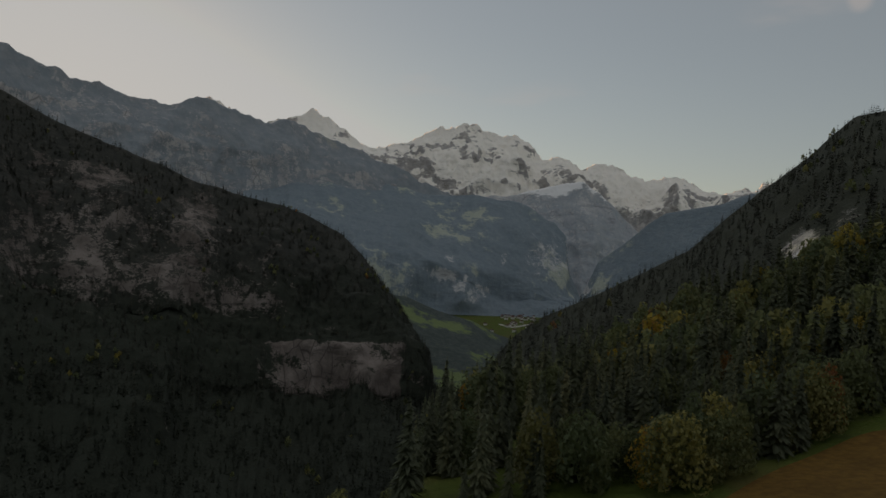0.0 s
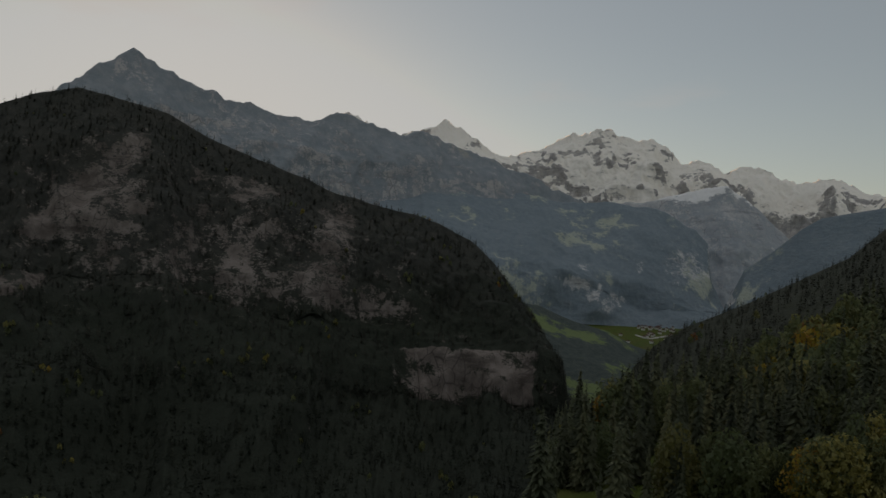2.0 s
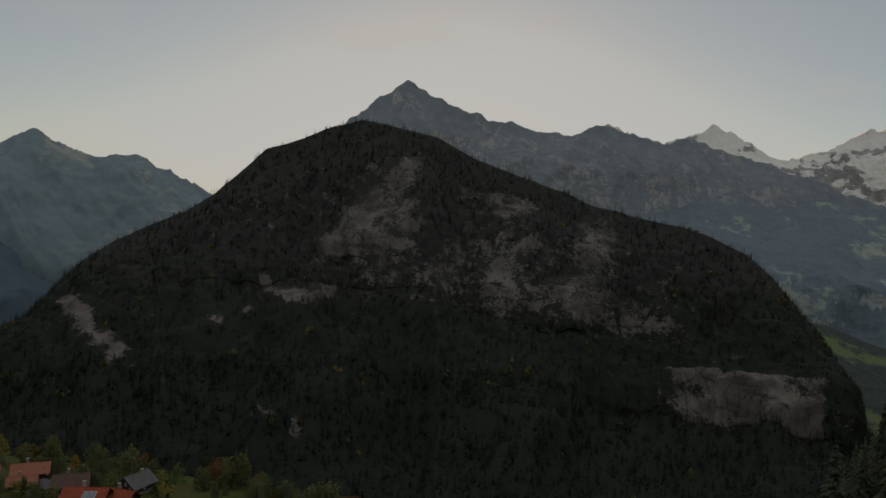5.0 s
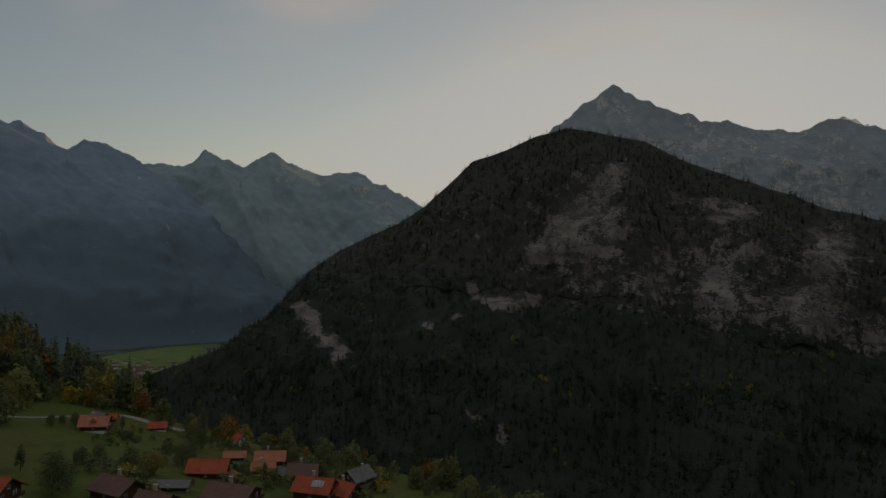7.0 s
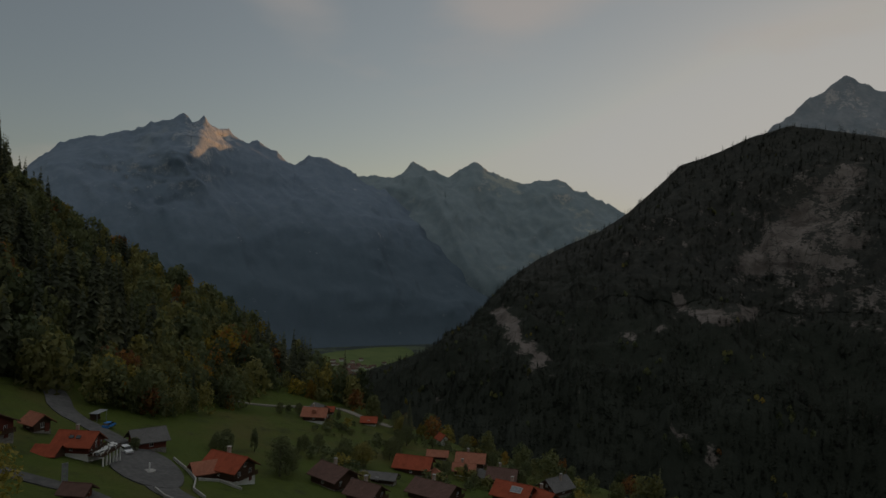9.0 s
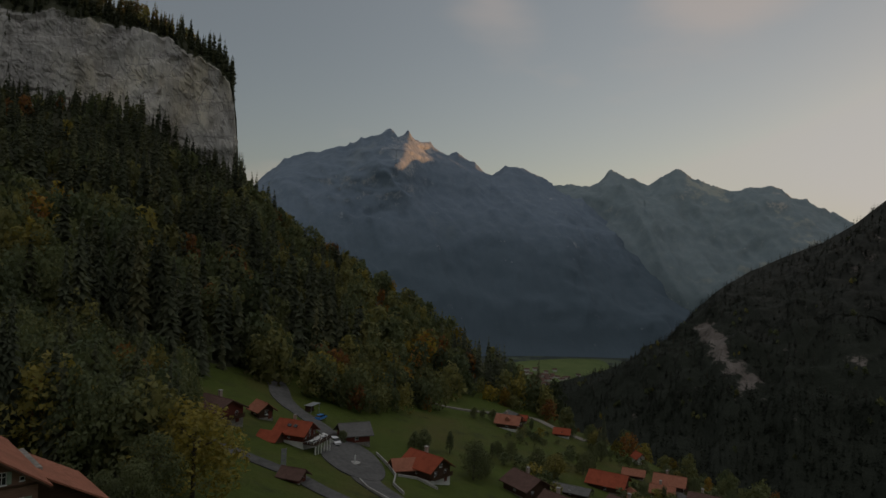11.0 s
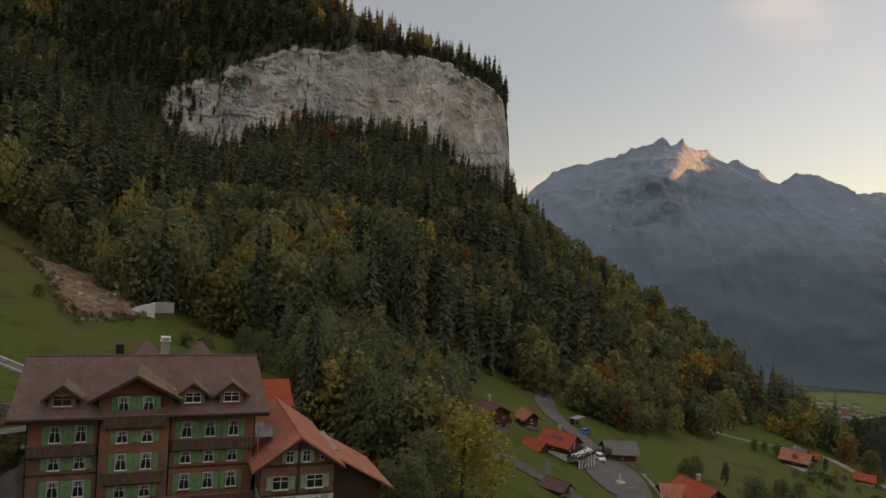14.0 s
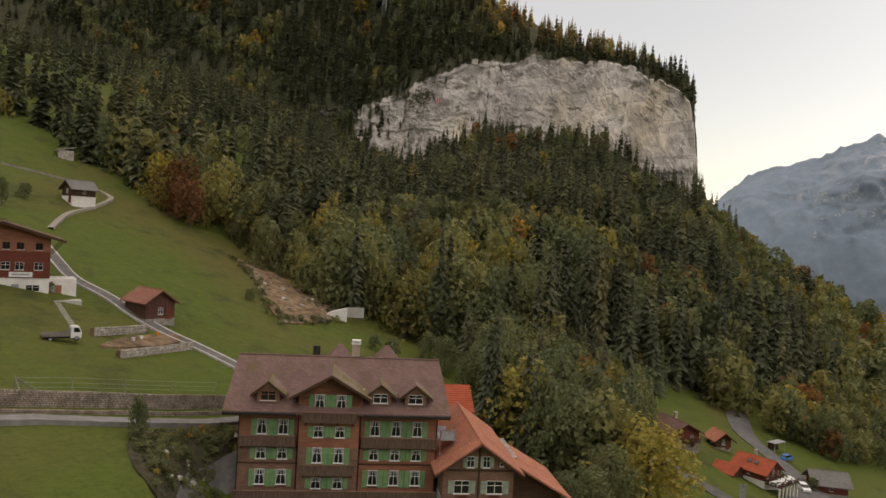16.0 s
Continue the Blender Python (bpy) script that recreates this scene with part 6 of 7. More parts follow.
patch("pavement", "asphalt yard beside the hotel", [(-59.8, -50.8), (-54.8, -53.2), (-50.0, -50.6), (-45, -46.5), (-40.5, -42), (-44.5, -36.0), (-54.0, -40.5), (-58.5, -46)], M_ASPHALT, 0.25, "yard", 8)
patch("ground_patch", "bare brown earth bank at the edge of the wood", [(-139.5, -126), (-145, -120), (-147, -110), (-143, -99), (-135, -92.5), (-126, -91.5), (-117.5, -92.8), (-124, -103.5), (-132, -112.5)], M_EARTH, 0.3, "earth bank", 10)
patch("ground_patch", "planted rock garden bed beside the yard", [(-50.5, -58.0), (-44.6, -50.2), (-46.5, -46.5), (-53, -49.5), (-59, -52.6), (-65, -56.4), (-58, -57.6)], M_SOIL, 0.12, "garden bed", 6)
patch("ground_patch", "levelled earth bed behind the stone wall", [(-67, -84), (-75, -87.5), (-84, -88.0), (-83, -85.5), (-75, -83.6)], M_EARTH, 0.3, "earth bed", 5)


def dry_wall(label, pts, high, thick=0.6, seed=0, mat=M_STONE, k=1.0):
    """A wall of rough stones: courses of uneven blocks, each with its own depth, over a solid core."""
    r = random.Random(seed)
    w = new("retaining_wall")
    tagged(w, label, "wall")
    core, stones = Shape(), Shape()
    for (xa, ya), (xb, yb) in zip(pts, pts[1:]):
        a, b = Vector((xa, ya, 0)), Vector((xb, yb, 0))
        d = (b - a).normalized()
        s = Vector((d.y, -d.x, 0))
        if s.dot(-a) < 0:
            s = -s
        length = (b - a).length
        za, zb = (float(ground_height(np.array([p.x]), np.array([p.y]))[0]) for p in (a, b))

        def at(u, h, o):
            p = a + d * u + s * o
            return (p.x, p.y, za + (zb - za) * u / length + h)
        core.add([at(0, -1.2, 0), at(length, -1.2, 0), at(length, -1.2, -thick), at(0, -1.2, -thick), at(0, high - 0.05, 0), at(length, high - 0.05, 0), at(length, high - 0.05, -thick), at(0, high - 0.05, -thick)],
                 [(0, 3, 2, 1), (4, 5, 6, 7), (0, 1, 5, 4), (1, 2, 6, 5), (2, 3, 7, 6), (3, 0, 4, 7)])
        h = -0.3
        while h < high:
            ch = k * r.uniform(0.24, 0.46)
            u = -r.random() * 0.3
            while u < length:
                cw = k * r.uniform(0.3, 1.1)
                o, g = k * r.uniform(0.03, 0.22), 0.02
                j = [r.uniform(-0.04, 0.04) for _ in range(4)]
                u0, u1, h0, h1 = max(u + g, 0), min(u + cw - g, length), h + g, min(h + ch - g, high + 0.05)
                if u1 > u0 + 0.1 and h1 > h0 + 0.05:
                    stones.add([at(u0, h0, 0), at(u1, h0, 0), at(u1, h1, 0), at(u0, h1, 0), at(u0 + 0.05 + j[0], h0 + 0.04, o), at(u1 - 0.05 + j[1], h0 + 0.04 + j[2], o), at(u1 - 0.06, h1 - 0.04 + j[3], o), at(u0 + 0.05, h1 - 0.04, o)],
                               [(4, 5, 6, 7), (0, 1, 5, 4), (1, 2, 6, 5), (2, 3, 7, 6), (3, 0, 4, 7)])
                u += cw
            h += ch
    part("core", core, M_EARTH, w)
    st = part("stones", stones, mat, w)
    return tagged(st, "rough grey stones in courses", kind="stuff")


M_STONE_BROWN = stone_tint("brown_grey_wall_stone", (0.20, 0.17, 0.14), (0.42, 0.37, 0.32), 1.1, 0.92, 0.7, None, 0.1)
M_STONE_PALE = stone_tint("pale_field_stone", (0.26, 0.24, 0.21), (0.55, 0.52, 0.47), 1.6, 0.9, 0.6, None, 0.1)
dry_wall("long grey stone retaining wall above the road", [(-24, -70.5), (-42.6, -67.4), (-53.2, -65.0), (-59.8, -63.4), (-70, -61.9)], 1.7, 0.6, 3, M_STONE_BROWN, 0.6)
dry_wall("low stone kerb wall at the edge of the road", [(-24, -68.6), (-41.6, -65.9), (-52.2, -63.3), (-58.6, -61.6), (-68, -60.3)], 0.45, 0.4, 6, M_STONE_BROWN, 0.6)
dry_wall("pale rough stone wall in the meadow", [(-69.2, -88.2), (-75.2, -88.9), (-79.8, -89.6)], 1.25, 0.7, 4, M_STONE_PALE)
dry_wall("pale rough stone wall in the meadow", [(-67.0, -80.0), (-74.5, -81.2), (-82.6, -82.6)], 1.1, 0.7, 5, M_STONE_PALE)


def boulder(x, y, size, seed, mat=M_STONE_PALE, label="pale rough boulder among low garden shrubs", group="garden boulders"):
    r = np.random.default_rng(seed)
    bm = bmesh.new()
    bmesh.ops.create_icosphere(bm, subdivisions=2, radius=size)
    for v in bm.verts:
        v.co = Vector(v.co) * (0.75 + 0.5 * noise.noise(Vector(v.co) / size * 1.3 + Vector((seed, 0, 0)))) * (1, 1)[0]
        v.co.z *= 0.7
    me = bpy.data.meshes.new("boulder")
    bm.to_mesh(me)
    bm.free()
    me.materials.append(mat)
    ob = new("boulder", me)
    ob.matrix_world = pose(x, y, float(ground_height(np.array([x]), np.array([y]))[0]) + size * 0.2, 0, 0, r.uniform(0, 360))
    return tagged(ob, label, "boulder", group)


for k_ in range(26):
    t_ = random.random()
    w_ = random.random()
    boulder(-63.5 + 14 * t_ + 4.5 * w_ * t_, -56.0 - 1.0 * t_ + (1.0 + 7.0 * t_) * w_, random.uniform(0.22, 0.55), 40 + k_)

BANK = [(-139.5, -126), (-145, -120), (-147, -110), (-143, -99), (-135, -92.5), (-126, -91.5), (-117.5, -92.8), (-124, -103.5), (-132, -112.5)]
for k_ in range(48):
    e_ = random.random() * len(BANK)
    (xa_, ya_), (xb_, yb_) = BANK[int(e_)], BANK[(int(e_) + 1) % len(BANK)]
    f_, g_ = e_ - int(e_), 1.05 * math.sqrt(random.random())
    boulder(-134 + (xa_ + (xb_ - xa_) * f_ + 134) * g_, -101 + (ya_ + (yb_ - ya_) * f_ + 101) * g_, random.uniform(0.25, 0.95), 90 + k_, M_STONE if k_ % 3 else M_STONE_PALE, "grey-brown rock on the bare earth bank", "bank rocks")
# low shrubs between the garden boulders
_u, _v, _w = np.random.default_rng(51).random((3, 520))
_q = np.stack([-64.5 + 15 * _u + 4.5 * _v * _u, -56.3 - 1.3 * _u + (1.0 + 8.0 * _u) * _v, 0 * _u], -1)
_q[:, 2] = ground_height(_q[:, 0], _q[:, 1]) - 0.05
woods("garden_shrubs", "low dark green and rusty garden shrubs", LEAF_MID, _q, 0.35 + 0.9 * _w ** 2, 1.1 + 0.5 * _v, np.clip(0.05 + 0.35 * _w + 0.5 * (_u * 7.3 % 1 > 0.93), 0, 0.95), M_LEAF, 52)

# weeds and bramble along the earth bank
_r6 = np.random.default_rng(57)
_e = _r6.uniform(0, len(BANK), 170)
_b0, _b1 = np.array(BANK)[_e.astype(int)], np.array(BANK)[(_e.astype(int) + 1) % len(BANK)]
_q = np.concatenate([_b0 + (_b1 - _b0) * (_e % 1)[:, None] + _r6.normal(0, 1.1, (170, 2)), np.zeros((170, 1))], 1)
_q[:, 2] = ground_height(_q[:, 0], _q[:, 1]) + 0.1
woods("bank_weeds", "rough grass and bramble round the earth bank", LEAF_MID, _q, _r6.uniform(0.5, 1.5, 170), np.full(170, 1.5), _r6.uniform(0.0, 0.5, 170), M_LEAF, 58)

# posts and rails along the lawn above the wall
fence = new("wire_fence")
tagged(fence, "thin pale wire fence with braced wooden posts", "fence")
FP = [(-46.5, -70.8), (-52.5, -70.0), (-58.5, -68.8), (-64.5, -67.6), (-71, -66.6)]
FZ = [float(ground_height(np.array([p[0]]), np.array([p[1]]))[0]) for p in FP]
for (x_, y_), z_ in zip(FP, FZ):
    part("post", Shape().rod((x_, y_, z_ - 0.4), (x_, y_, z_ + 1.7), 0.06, 6), M_TIMBER_GREY, fence)
for i_ in range(len(FP) - 1):
    for h_ in (0.5, 1.0, 1.55):
        part("wire", Shape().rod((*FP[i_], FZ[i_] + h_), (*FP[i_ + 1], FZ[i_ + 1] + h_), 0.018, 4), M_METAL, fence)
part("brace", Shape().rod((FP[0][0], FP[0][1], FZ[0] + 1.6), (FP[0][0] - 2.0, FP[0][1] + 1.0, FZ[0] - 0.1), 0.06, 6), M_TIMBER_GREY, fence)
part("brace", Shape().rod((FP[0][0], FP[0][1], FZ[0] + 1.6), (FP[0][0] + 0.6, FP[0][1] + 2.2, FZ[0] - 0.3), 0.06, 6), M_TIMBER_GREY, fence)
part("brace", Shape().rod((FP[0][0] - 1.8, FP[0][1] - 0.2, FZ[0] - 0.1), (FP[0][0], FP[0][1], FZ[0] + 1.6), 0.05, 6), M_TIMBER_GREY, fence)

# ---- houses round the meadow ----
x_, y_, _ = polar(138.2, 0, 129)
field_shed = chalet("small brown hay shed with a faded red roof", x_, y_, 138 + 30, 6.4, 8.4, 4.2, 2.2, M_TILE_FADED, M_TIMBER_DULL, 0.2, M_STONE, None, False, False, 1, "", "hay_shed", 0, 0.6, 0.8)
part("plank_end", Shape().box(-2.28, 2.28, -0.14, 0.0, 0.6, 2.5), M_TIMBER_GREY, field_shed, "grey weathered plank end", pose(0, -3.2, 0))

# the red inn on the meadow
x_, y_, _ = polar(147.2, 0, 134)
inn = thing("meadow_house", "dark red timber house on a white ground floor", "house", x_, y_, -13.9, 147.2)
part("foundation", Shape().box(-9, 5.2, -4.6, 5.4, -2, 3.4), M_PLASTER, inn, "white plastered ground floor")
part("wall", Shape().box(-9, 5.2, -4.7, 5.5, 3.4, 7.6), M_TIMBER_RED, inn, "dark red boarded wall")
part("wall", Shape().prism([(-9, -4.7, 7.6), (5.2, -4.7, 7.6), (5.2, -4.7, 9.9), (-1.5, -4.7, 11.9), (-9, -4.7, 9.9)], (0, 10.2, 0)), M_TIMBER_WARM, inn, "warm brown upper storey")
for sg_ in (-1, 1):
    xe_ = 7.3 if sg_ > 0 else -10.8
    ring_ = [(-1.5, -6.2, 12.05), (xe_, -6.2, 9.35), (xe_, 7, 9.35), (-1.5, 7, 12.05)]
    part("roof_slope", Shape().prism(ring_ if sg_ < 0 else ring_[::-1], (0, 0, 0.25)), M_TILE_BROWN, inn)
    part("verge_board", Shape().prism([(-1.5, -6.3, 11.85), (xe_, -6.3, 9.15), (xe_, -6.3, 9.5), (-1.5, -6.3, 12.2)], (0, 0.1, 0)), M_TIMBER, inn)
for x_ in (-7, -4.2, -0.9, 1.0, 3.6):
    window(inn, 1.2 if x_ > -3 else 1.0, 1.2, pose(x_, -4.75, 4.7), M_WHITE, False)
    window(inn, 1.0, 1.1, pose(x_, -4.75, 7.9), M_TIMBER, False)
for x_ in (-3.6, 2.9):
    window(inn, 1.9, 1.0, pose(x_, -4.63, 1.3), M_WHITE, False)
part("door", Shape().box(-0.5, 0.5, -0.08, 0.02, 0, 2.2), M_METAL, inn, "blue-grey door", pose(0.5, -4.62, 0.2))
part("door", Shape().box(-0.9, 0.9, -0.08, 0.02, 0, 2.6), M_DARK, inn, "dark barn door", pose(-5.9, -4.62, 0.2))
part("sign", Shape().box(-1.6, 1.6, -0.06, 0.0, 0, 0.8), M_WHITE, inn, "plain white sign board", pose(1.2, -4.72, 3.55))
part("sign_bar", Shape().box(-1.2, 1.2, -0.075, -0.06, 0.3, 0.5), M_METAL, inn, "grey unreadable line on the sign", pose(1.2, -4.72, 3.55))
part("terrace", Shape().box(-10, 9.8, -7.6, -4.7, -2.0, 0.1), M_CONCRETE, inn, "pale concrete terrace")
part("side_wing", Shape().box(5.2, 9.2, -3.2, 3, -2, 3.2), M_PLASTER, inn, "low white side wing")
part("door", Shape().box(-0.45, 0.45, -0.06, 0.0, 0, 2.0), M_TIMBER_WARM, inn, "", pose(6.6, -3.22, 0.2))
for k_ in range(9):
    part("brace", Shape().rod((5.3, -4.4 + 1.1 * k_, 7.2), (6.9, -4.4 + 1.1 * k_, 9.2), 0.07, 5), M_TIMBER, inn) if k_ % 4 == 0 else None
steps_ = new("garden_steps")
tagged(steps_, "line of pale garden steps down the lawn", "steps")
for k_ in range(14):
    xs_, ys_ = -73.5 + 0.37 * k_, -102.6 + 0.82 * k_
    zs_ = float(ground_height(np.array([xs_]), np.array([ys_]))[0])
    part("step", Shape().box(xs_ - 0.45, xs_ + 0.45, ys_ - 0.14, ys_ + 0.14, zs_ - 0.3, zs_ + 0.12), M_CONCRETE, steps_)

x_, y_, _ = polar(143.3, 0, 196)
upper_hut = chalet("small dark hut with a grey roof and white base", x_, y_, 143 - 62, 5.0, 5.6, 4.2, 1.8, M_TILE_GREY, M_TIMBER, 1.7, M_PLASTER, None, False, False, 1, "", "mountain_hut", 1, 0.7)
x_, y_, _ = polar(144.3, 0, 236)
tarp = thing("stone_hut", "low pale roofed hut at the top of the meadow", "hut", x_, y_, None, 60)
part("wall", Shape().box(-3.5, 3.5, -2, 2, -1.5, 1.4), M_STONE_PALE, tarp)
part("roof_slope", Shape().prism([(-4, -2.5, 1.3), (4, -2.5, 1.3), (4, 2.5, 2.4), (-4, 2.5, 2.4)], (0, 0, 0.18)), M_CONCRETE, tarp)
x_, y_, _ = polar(124.2, 0, 166)
block = thing("concrete_abutment", "white concrete abutment in the earth bank", "wall", x_, y_, None, 124)
part("slab", Shape().prism([(-3.2, 0, -1), (2.6, 0, -1), (2.6, 0, 2.6), (-1.2, 0, 1.6), (-3.2, 0, 0.4)], (0, 1.2, 0)), M_PLASTER, block)
part("coping", Shape().box(-10.5, -2.6, 0, 0.5, -0.6, 0.5), M_CONCRETE, block)
part("coping", Shape().box(2.6, 6.5, 0.2, 0.7, 0.4, 2.7), M_CONCRETE, block)

# flat-bed lorry
x_, y_, _ = polar(144.0, 0, 107)
lorry = thing("lorry", "small white flat-bed lorry parked on the lawn", "lorry", x_, y_, None, 144.3 + 8)
part("bed", Shape().box(-2.9, 1.2, -0.95, 0.95, 0.75, 0.9).box(-2.9, 1.2, -0.98, -0.92, 0.9, 1.25).box(-2.9, 1.2, 0.92, 0.98, 0.9, 1.25).box(-2.95, -2.89, -0.95, 0.95, 0.9, 1.25), M_TIMBER_GREY, lorry, "grey flat bed with low sides")
lorry.matrix_world = lorry.matrix_world @ Matrix.Diagonal((0.8, 0.8, 0.92, 1))
part("cab", Shape().prism([(1.35, -0.95, 0.5), (2.95, -0.95, 0.5), (3.0, -0.95, 1.3), (2.6, -0.95, 2.15), (1.35, -0.95, 2.2)], (0, 1.9, 0)), M_CARWHITE, lorry, "white cab")
part("side_window", Shape().prism([(1.75, -0.965, 1.35), (2.75, -0.965, 1.35), (2.5, -0.965, 2.0), (1.75, -0.965, 2.0)], (0, 0.012, 0)), M_GLASS, lorry)
part("windscreen", Shape().prism([(3.0, -0.8, 1.38), (3.0, 0.8, 1.38), (2.66, 0.8, 2.08), (2.66, -0.8, 2.08)], (0.02, 0, 0.01)), M_GLASS, lorry)
part("headboard", Shape().box(1.2, 1.3, -0.95, 0.95, 0.75, 2.0), M_METAL, lorry)
part("chassis", Shape().box(-2.8, 2.8, -0.45, 0.45, 0.45, 0.75), M_DARK, lorry)
for xx_ in (-1.7, 2.2):
    for yy_ in (-0.95, 0.7):
        w_ = part("wheel", Shape().rod((xx_, yy_, 0.42), (xx_, yy_ + 0.25, 0.42), 0.42, 14), M_RUBBER, lorry)
        part("rim", Shape().rod((xx_, yy_ - 0.01, 0.42), (xx_, yy_ + 0.26, 0.42), 0.22, 10), M_METAL, w_)
for k_, (cx_, cy_, m_, nm_, lb_) in enumerate(((-80.2, -87.8, M_ORANGE, "tool_bag", "orange tool bag by the stone wall"), (-74.0, -85.8, M_CARWHITE, "bucket", "white bucket on the earth bed"), (-76.0, -86.4, M_CARWHITE, "bucket", "white bucket on the earth bed"))):
    o_ = thing(nm_, lb_, nm_.replace("_", " "), cx_, cy_, None, 20 * k_, sink=-0.25)
    part("body", Shape().rod((0, 0, 0), (0, 0, 0.45), 0.2, 10, 0.26), m_, o_)
    part("rim", Shape().rod((0, 0, 0.45), (0, 0, 0.49), 0.28, 10), m_, o_)


def car(label, x, y, rz, paint):
    c = thing("car", label, "car", x, y, None, rz, "parked cars", -0.25)
    part("body", Shape().prism([(-2.05, -0.85, 0.3), (2.05, -0.85, 0.3), (2.1, -0.85, 0.75), (1.1, -0.85, 0.95), (-2.0, -0.85, 0.98)], (0, 1.7, 0)), paint, c)
    part("cabin", Shape().prism([(-1.95, -0.75, 0.96), (1.1, -0.75, 0.94), (0.4, -0.7, 1.45), (-1.5, -0.7, 1.47)], (0, 1.45, 0)), M_GLASS, c, "dark glazed cabin")
    part("roof", Shape().box(-1.5, 0.4, -0.7, 0.72, 1.45, 1.52), paint, c)
    for xx in (-1.3, 1.3):
        for yy in (-0.88, 0.68):
            w = part("wheel", Shape().rod((xx, yy, 0.32), (xx, yy + 0.2, 0.32), 0.32, 12), M_RUBBER, c)
            part("rim", Shape().rod((xx, yy - 0.01, 0.32), (xx, yy + 0.21, 0.32), 0.18, 8), M_METAL, w)
    for yy in (-0.6, 0.6):
        part("headlight", Shape().box(2.02, 2.1, yy - 0.2, yy + 0.2, 0.6, 0.75), M_WHITE, c)
    return c


car("white small car parked by the car park", -179.5, 6.8, 20, M_CARWHITE)
car("blue and white small car beside the road", -205.5, 3.4, 150, M_CARBLUE)
shelter = thing("bus_shelter", "grey bus shelter beside the village road", "shelter", -212.5, 0.8, None, 150)
part("roof", Shape().box(-2.6, 2.6, -1.2, 1.2, 2.4, 2.55), M_METAL, shelter)
part("back_wall", Shape().box(-2.4, 2.4, 0.9, 1.0, 0, 2.4), M_TIMBER, shelter)
for sx_ in (-2.3, 2.3):
    part("post", Shape().box(sx_ - 0.06, sx_ + 0.06, -1.0, -0.88, -0.5, 2.4), M_METAL, shelter)
part("bench", Shape().box(-2, 2, 0.4, 0.85, 0.4, 0.48).box(-1.9, -1.8, 0.45, 0.8, 0, 0.4).box(1.8, 1.9, 0.45, 0.8, 0, 0.4), M_TIMBER, shelter)

# ---- village ----
G = "village houses"


def at(az, d):
    p = polar(az, 0, d)
    return float(p[0]), float(p[1])


chalet("dark red-brown chalet with a weathered red roof", *at(97.0, 173), 97 + 38, 10.5, 12, 5.2, 2.6, M_TILE_BROWN, M_TIMBER_RED)
chalet("small red-brown store house with a red roof", *at(93.7, 187.2), 94 + 30, 5.4, 6.0, 4.0, 2.0, M_TILE_BRICK, M_TIMBER, 0.6, M_STONE, None, False, False, 1)
rest = chalet("village inn with a bright red roof and terrace", *at(91.0, 170), 91 + 62, 11, 13, 5.6, 3.4, M_TILE_RED, M_TIMBER_RED, 2.4, M_PLASTER, None, True, True, 4)
wing_ = part("side_wing", Shape().house_body(-2.8, 2.8, 0, 6, -1.5, 3.2, 4.8), M_TIMBER, rest, "low timber wing", pose(-6.4, 1.5, 0))
for sg_ in (-1, 1):
    ring_ = [(0, -0.6, 4.9), (sg_ * 3.6, -0.6, 2.85), (sg_ * 3.6, 6.6, 2.85), (0, 6.6, 4.9)]
    part("wing_roof", Shape().prism(ring_ if sg_ < 0 else ring_[::-1], (0, 0, 0.2)), M_TILE_RED, wing_)
for k_ in range(2):
    part("roof_window", Shape().box(-0.5, 0.5, -0.6, 0.6, -0.05, 0.08), M_GLASS, rest, "", pose(-2.1, -1 + 1.9 * k_, 5.95, 0, -31.5, 0))
terr_ = part("terrace", Shape().box(-4.6, 5.4, -9.2, -4.8, 2.0, 2.2), M_TIMBER, rest, "timber terrace on white posts")
for k_ in range(6):
    part("post", Shape().box(-4.5 + 1.85 * k_, -4.15 + 1.85 * k_, -9.1, -8.75, -2.0, 2.0), M_PLASTER, terr_)
s_ = Shape().box(-4.6, 5.4, -9.2, -9.1, 3.0, 3.1)
for k_ in range(30):
    s_.box(-4.5 + 0.33 * k_, -4.4 + 0.33 * k_, -9.17, -9.12, 2.2, 3.0)
part("railing", s_, M_TIMBER, terr_)


def table_set(x, y, z, rz):
    t = thing("garden_table", "white garden table with benches on the terrace", "table", x, y, z, rz, "terrace tables")
    part("tabletop", Shape().box(-0.9, 0.9, -0.4, 0.4, 0.7, 0.76), M_WHITE, t)
    for sx in (-0.7, 0.7):
        part("leg", Shape().box(sx - 0.05, sx + 0.05, -0.3, 0.3, 0, 0.7), M_METAL, t)
    for sy in (-0.8, 0.8):
        part("bench", Shape().box(-0.9, 0.9, sy - 0.15, sy + 0.15, 0.42, 0.48).box(-0.75, -0.65, sy - 0.1, sy + 0.1, 0, 0.42).box(0.65, 0.75, sy - 0.1, sy + 0.1, 0, 0.42), M_WHITE, t)
    return t


rest.matrix_world = rest.matrix_world @ Matrix.Diagonal((0.8, 0.8, 0.86, 1))
_mw = rest.matrix_world.copy()
for k_ in range(5):
    p_ = _mw @ Vector((-3.4 + 1.9 * k_, -7.2 - 0.6 * (k_ % 2), 2.2))
    table_set(*p_, 153 + 10 * k_)
chalet("dark red barn with a large grey slate roof", *at(86.4, 190), 86 - 72, 8.6, 10, 4.2, 2.8, M_TILE_GREY, M_TIMBER_RED, 0.6, M_STONE, None, False, False, 2, G, "barn", 1)
ch_ = chalet("chalet with a bright orange-red roof and white base", *at(80.4, 172), 81 + 48, 10, 13, 5.4, 3.2, M_TILE_RED, M_TIMBER, 1.6, M_PLASTER)
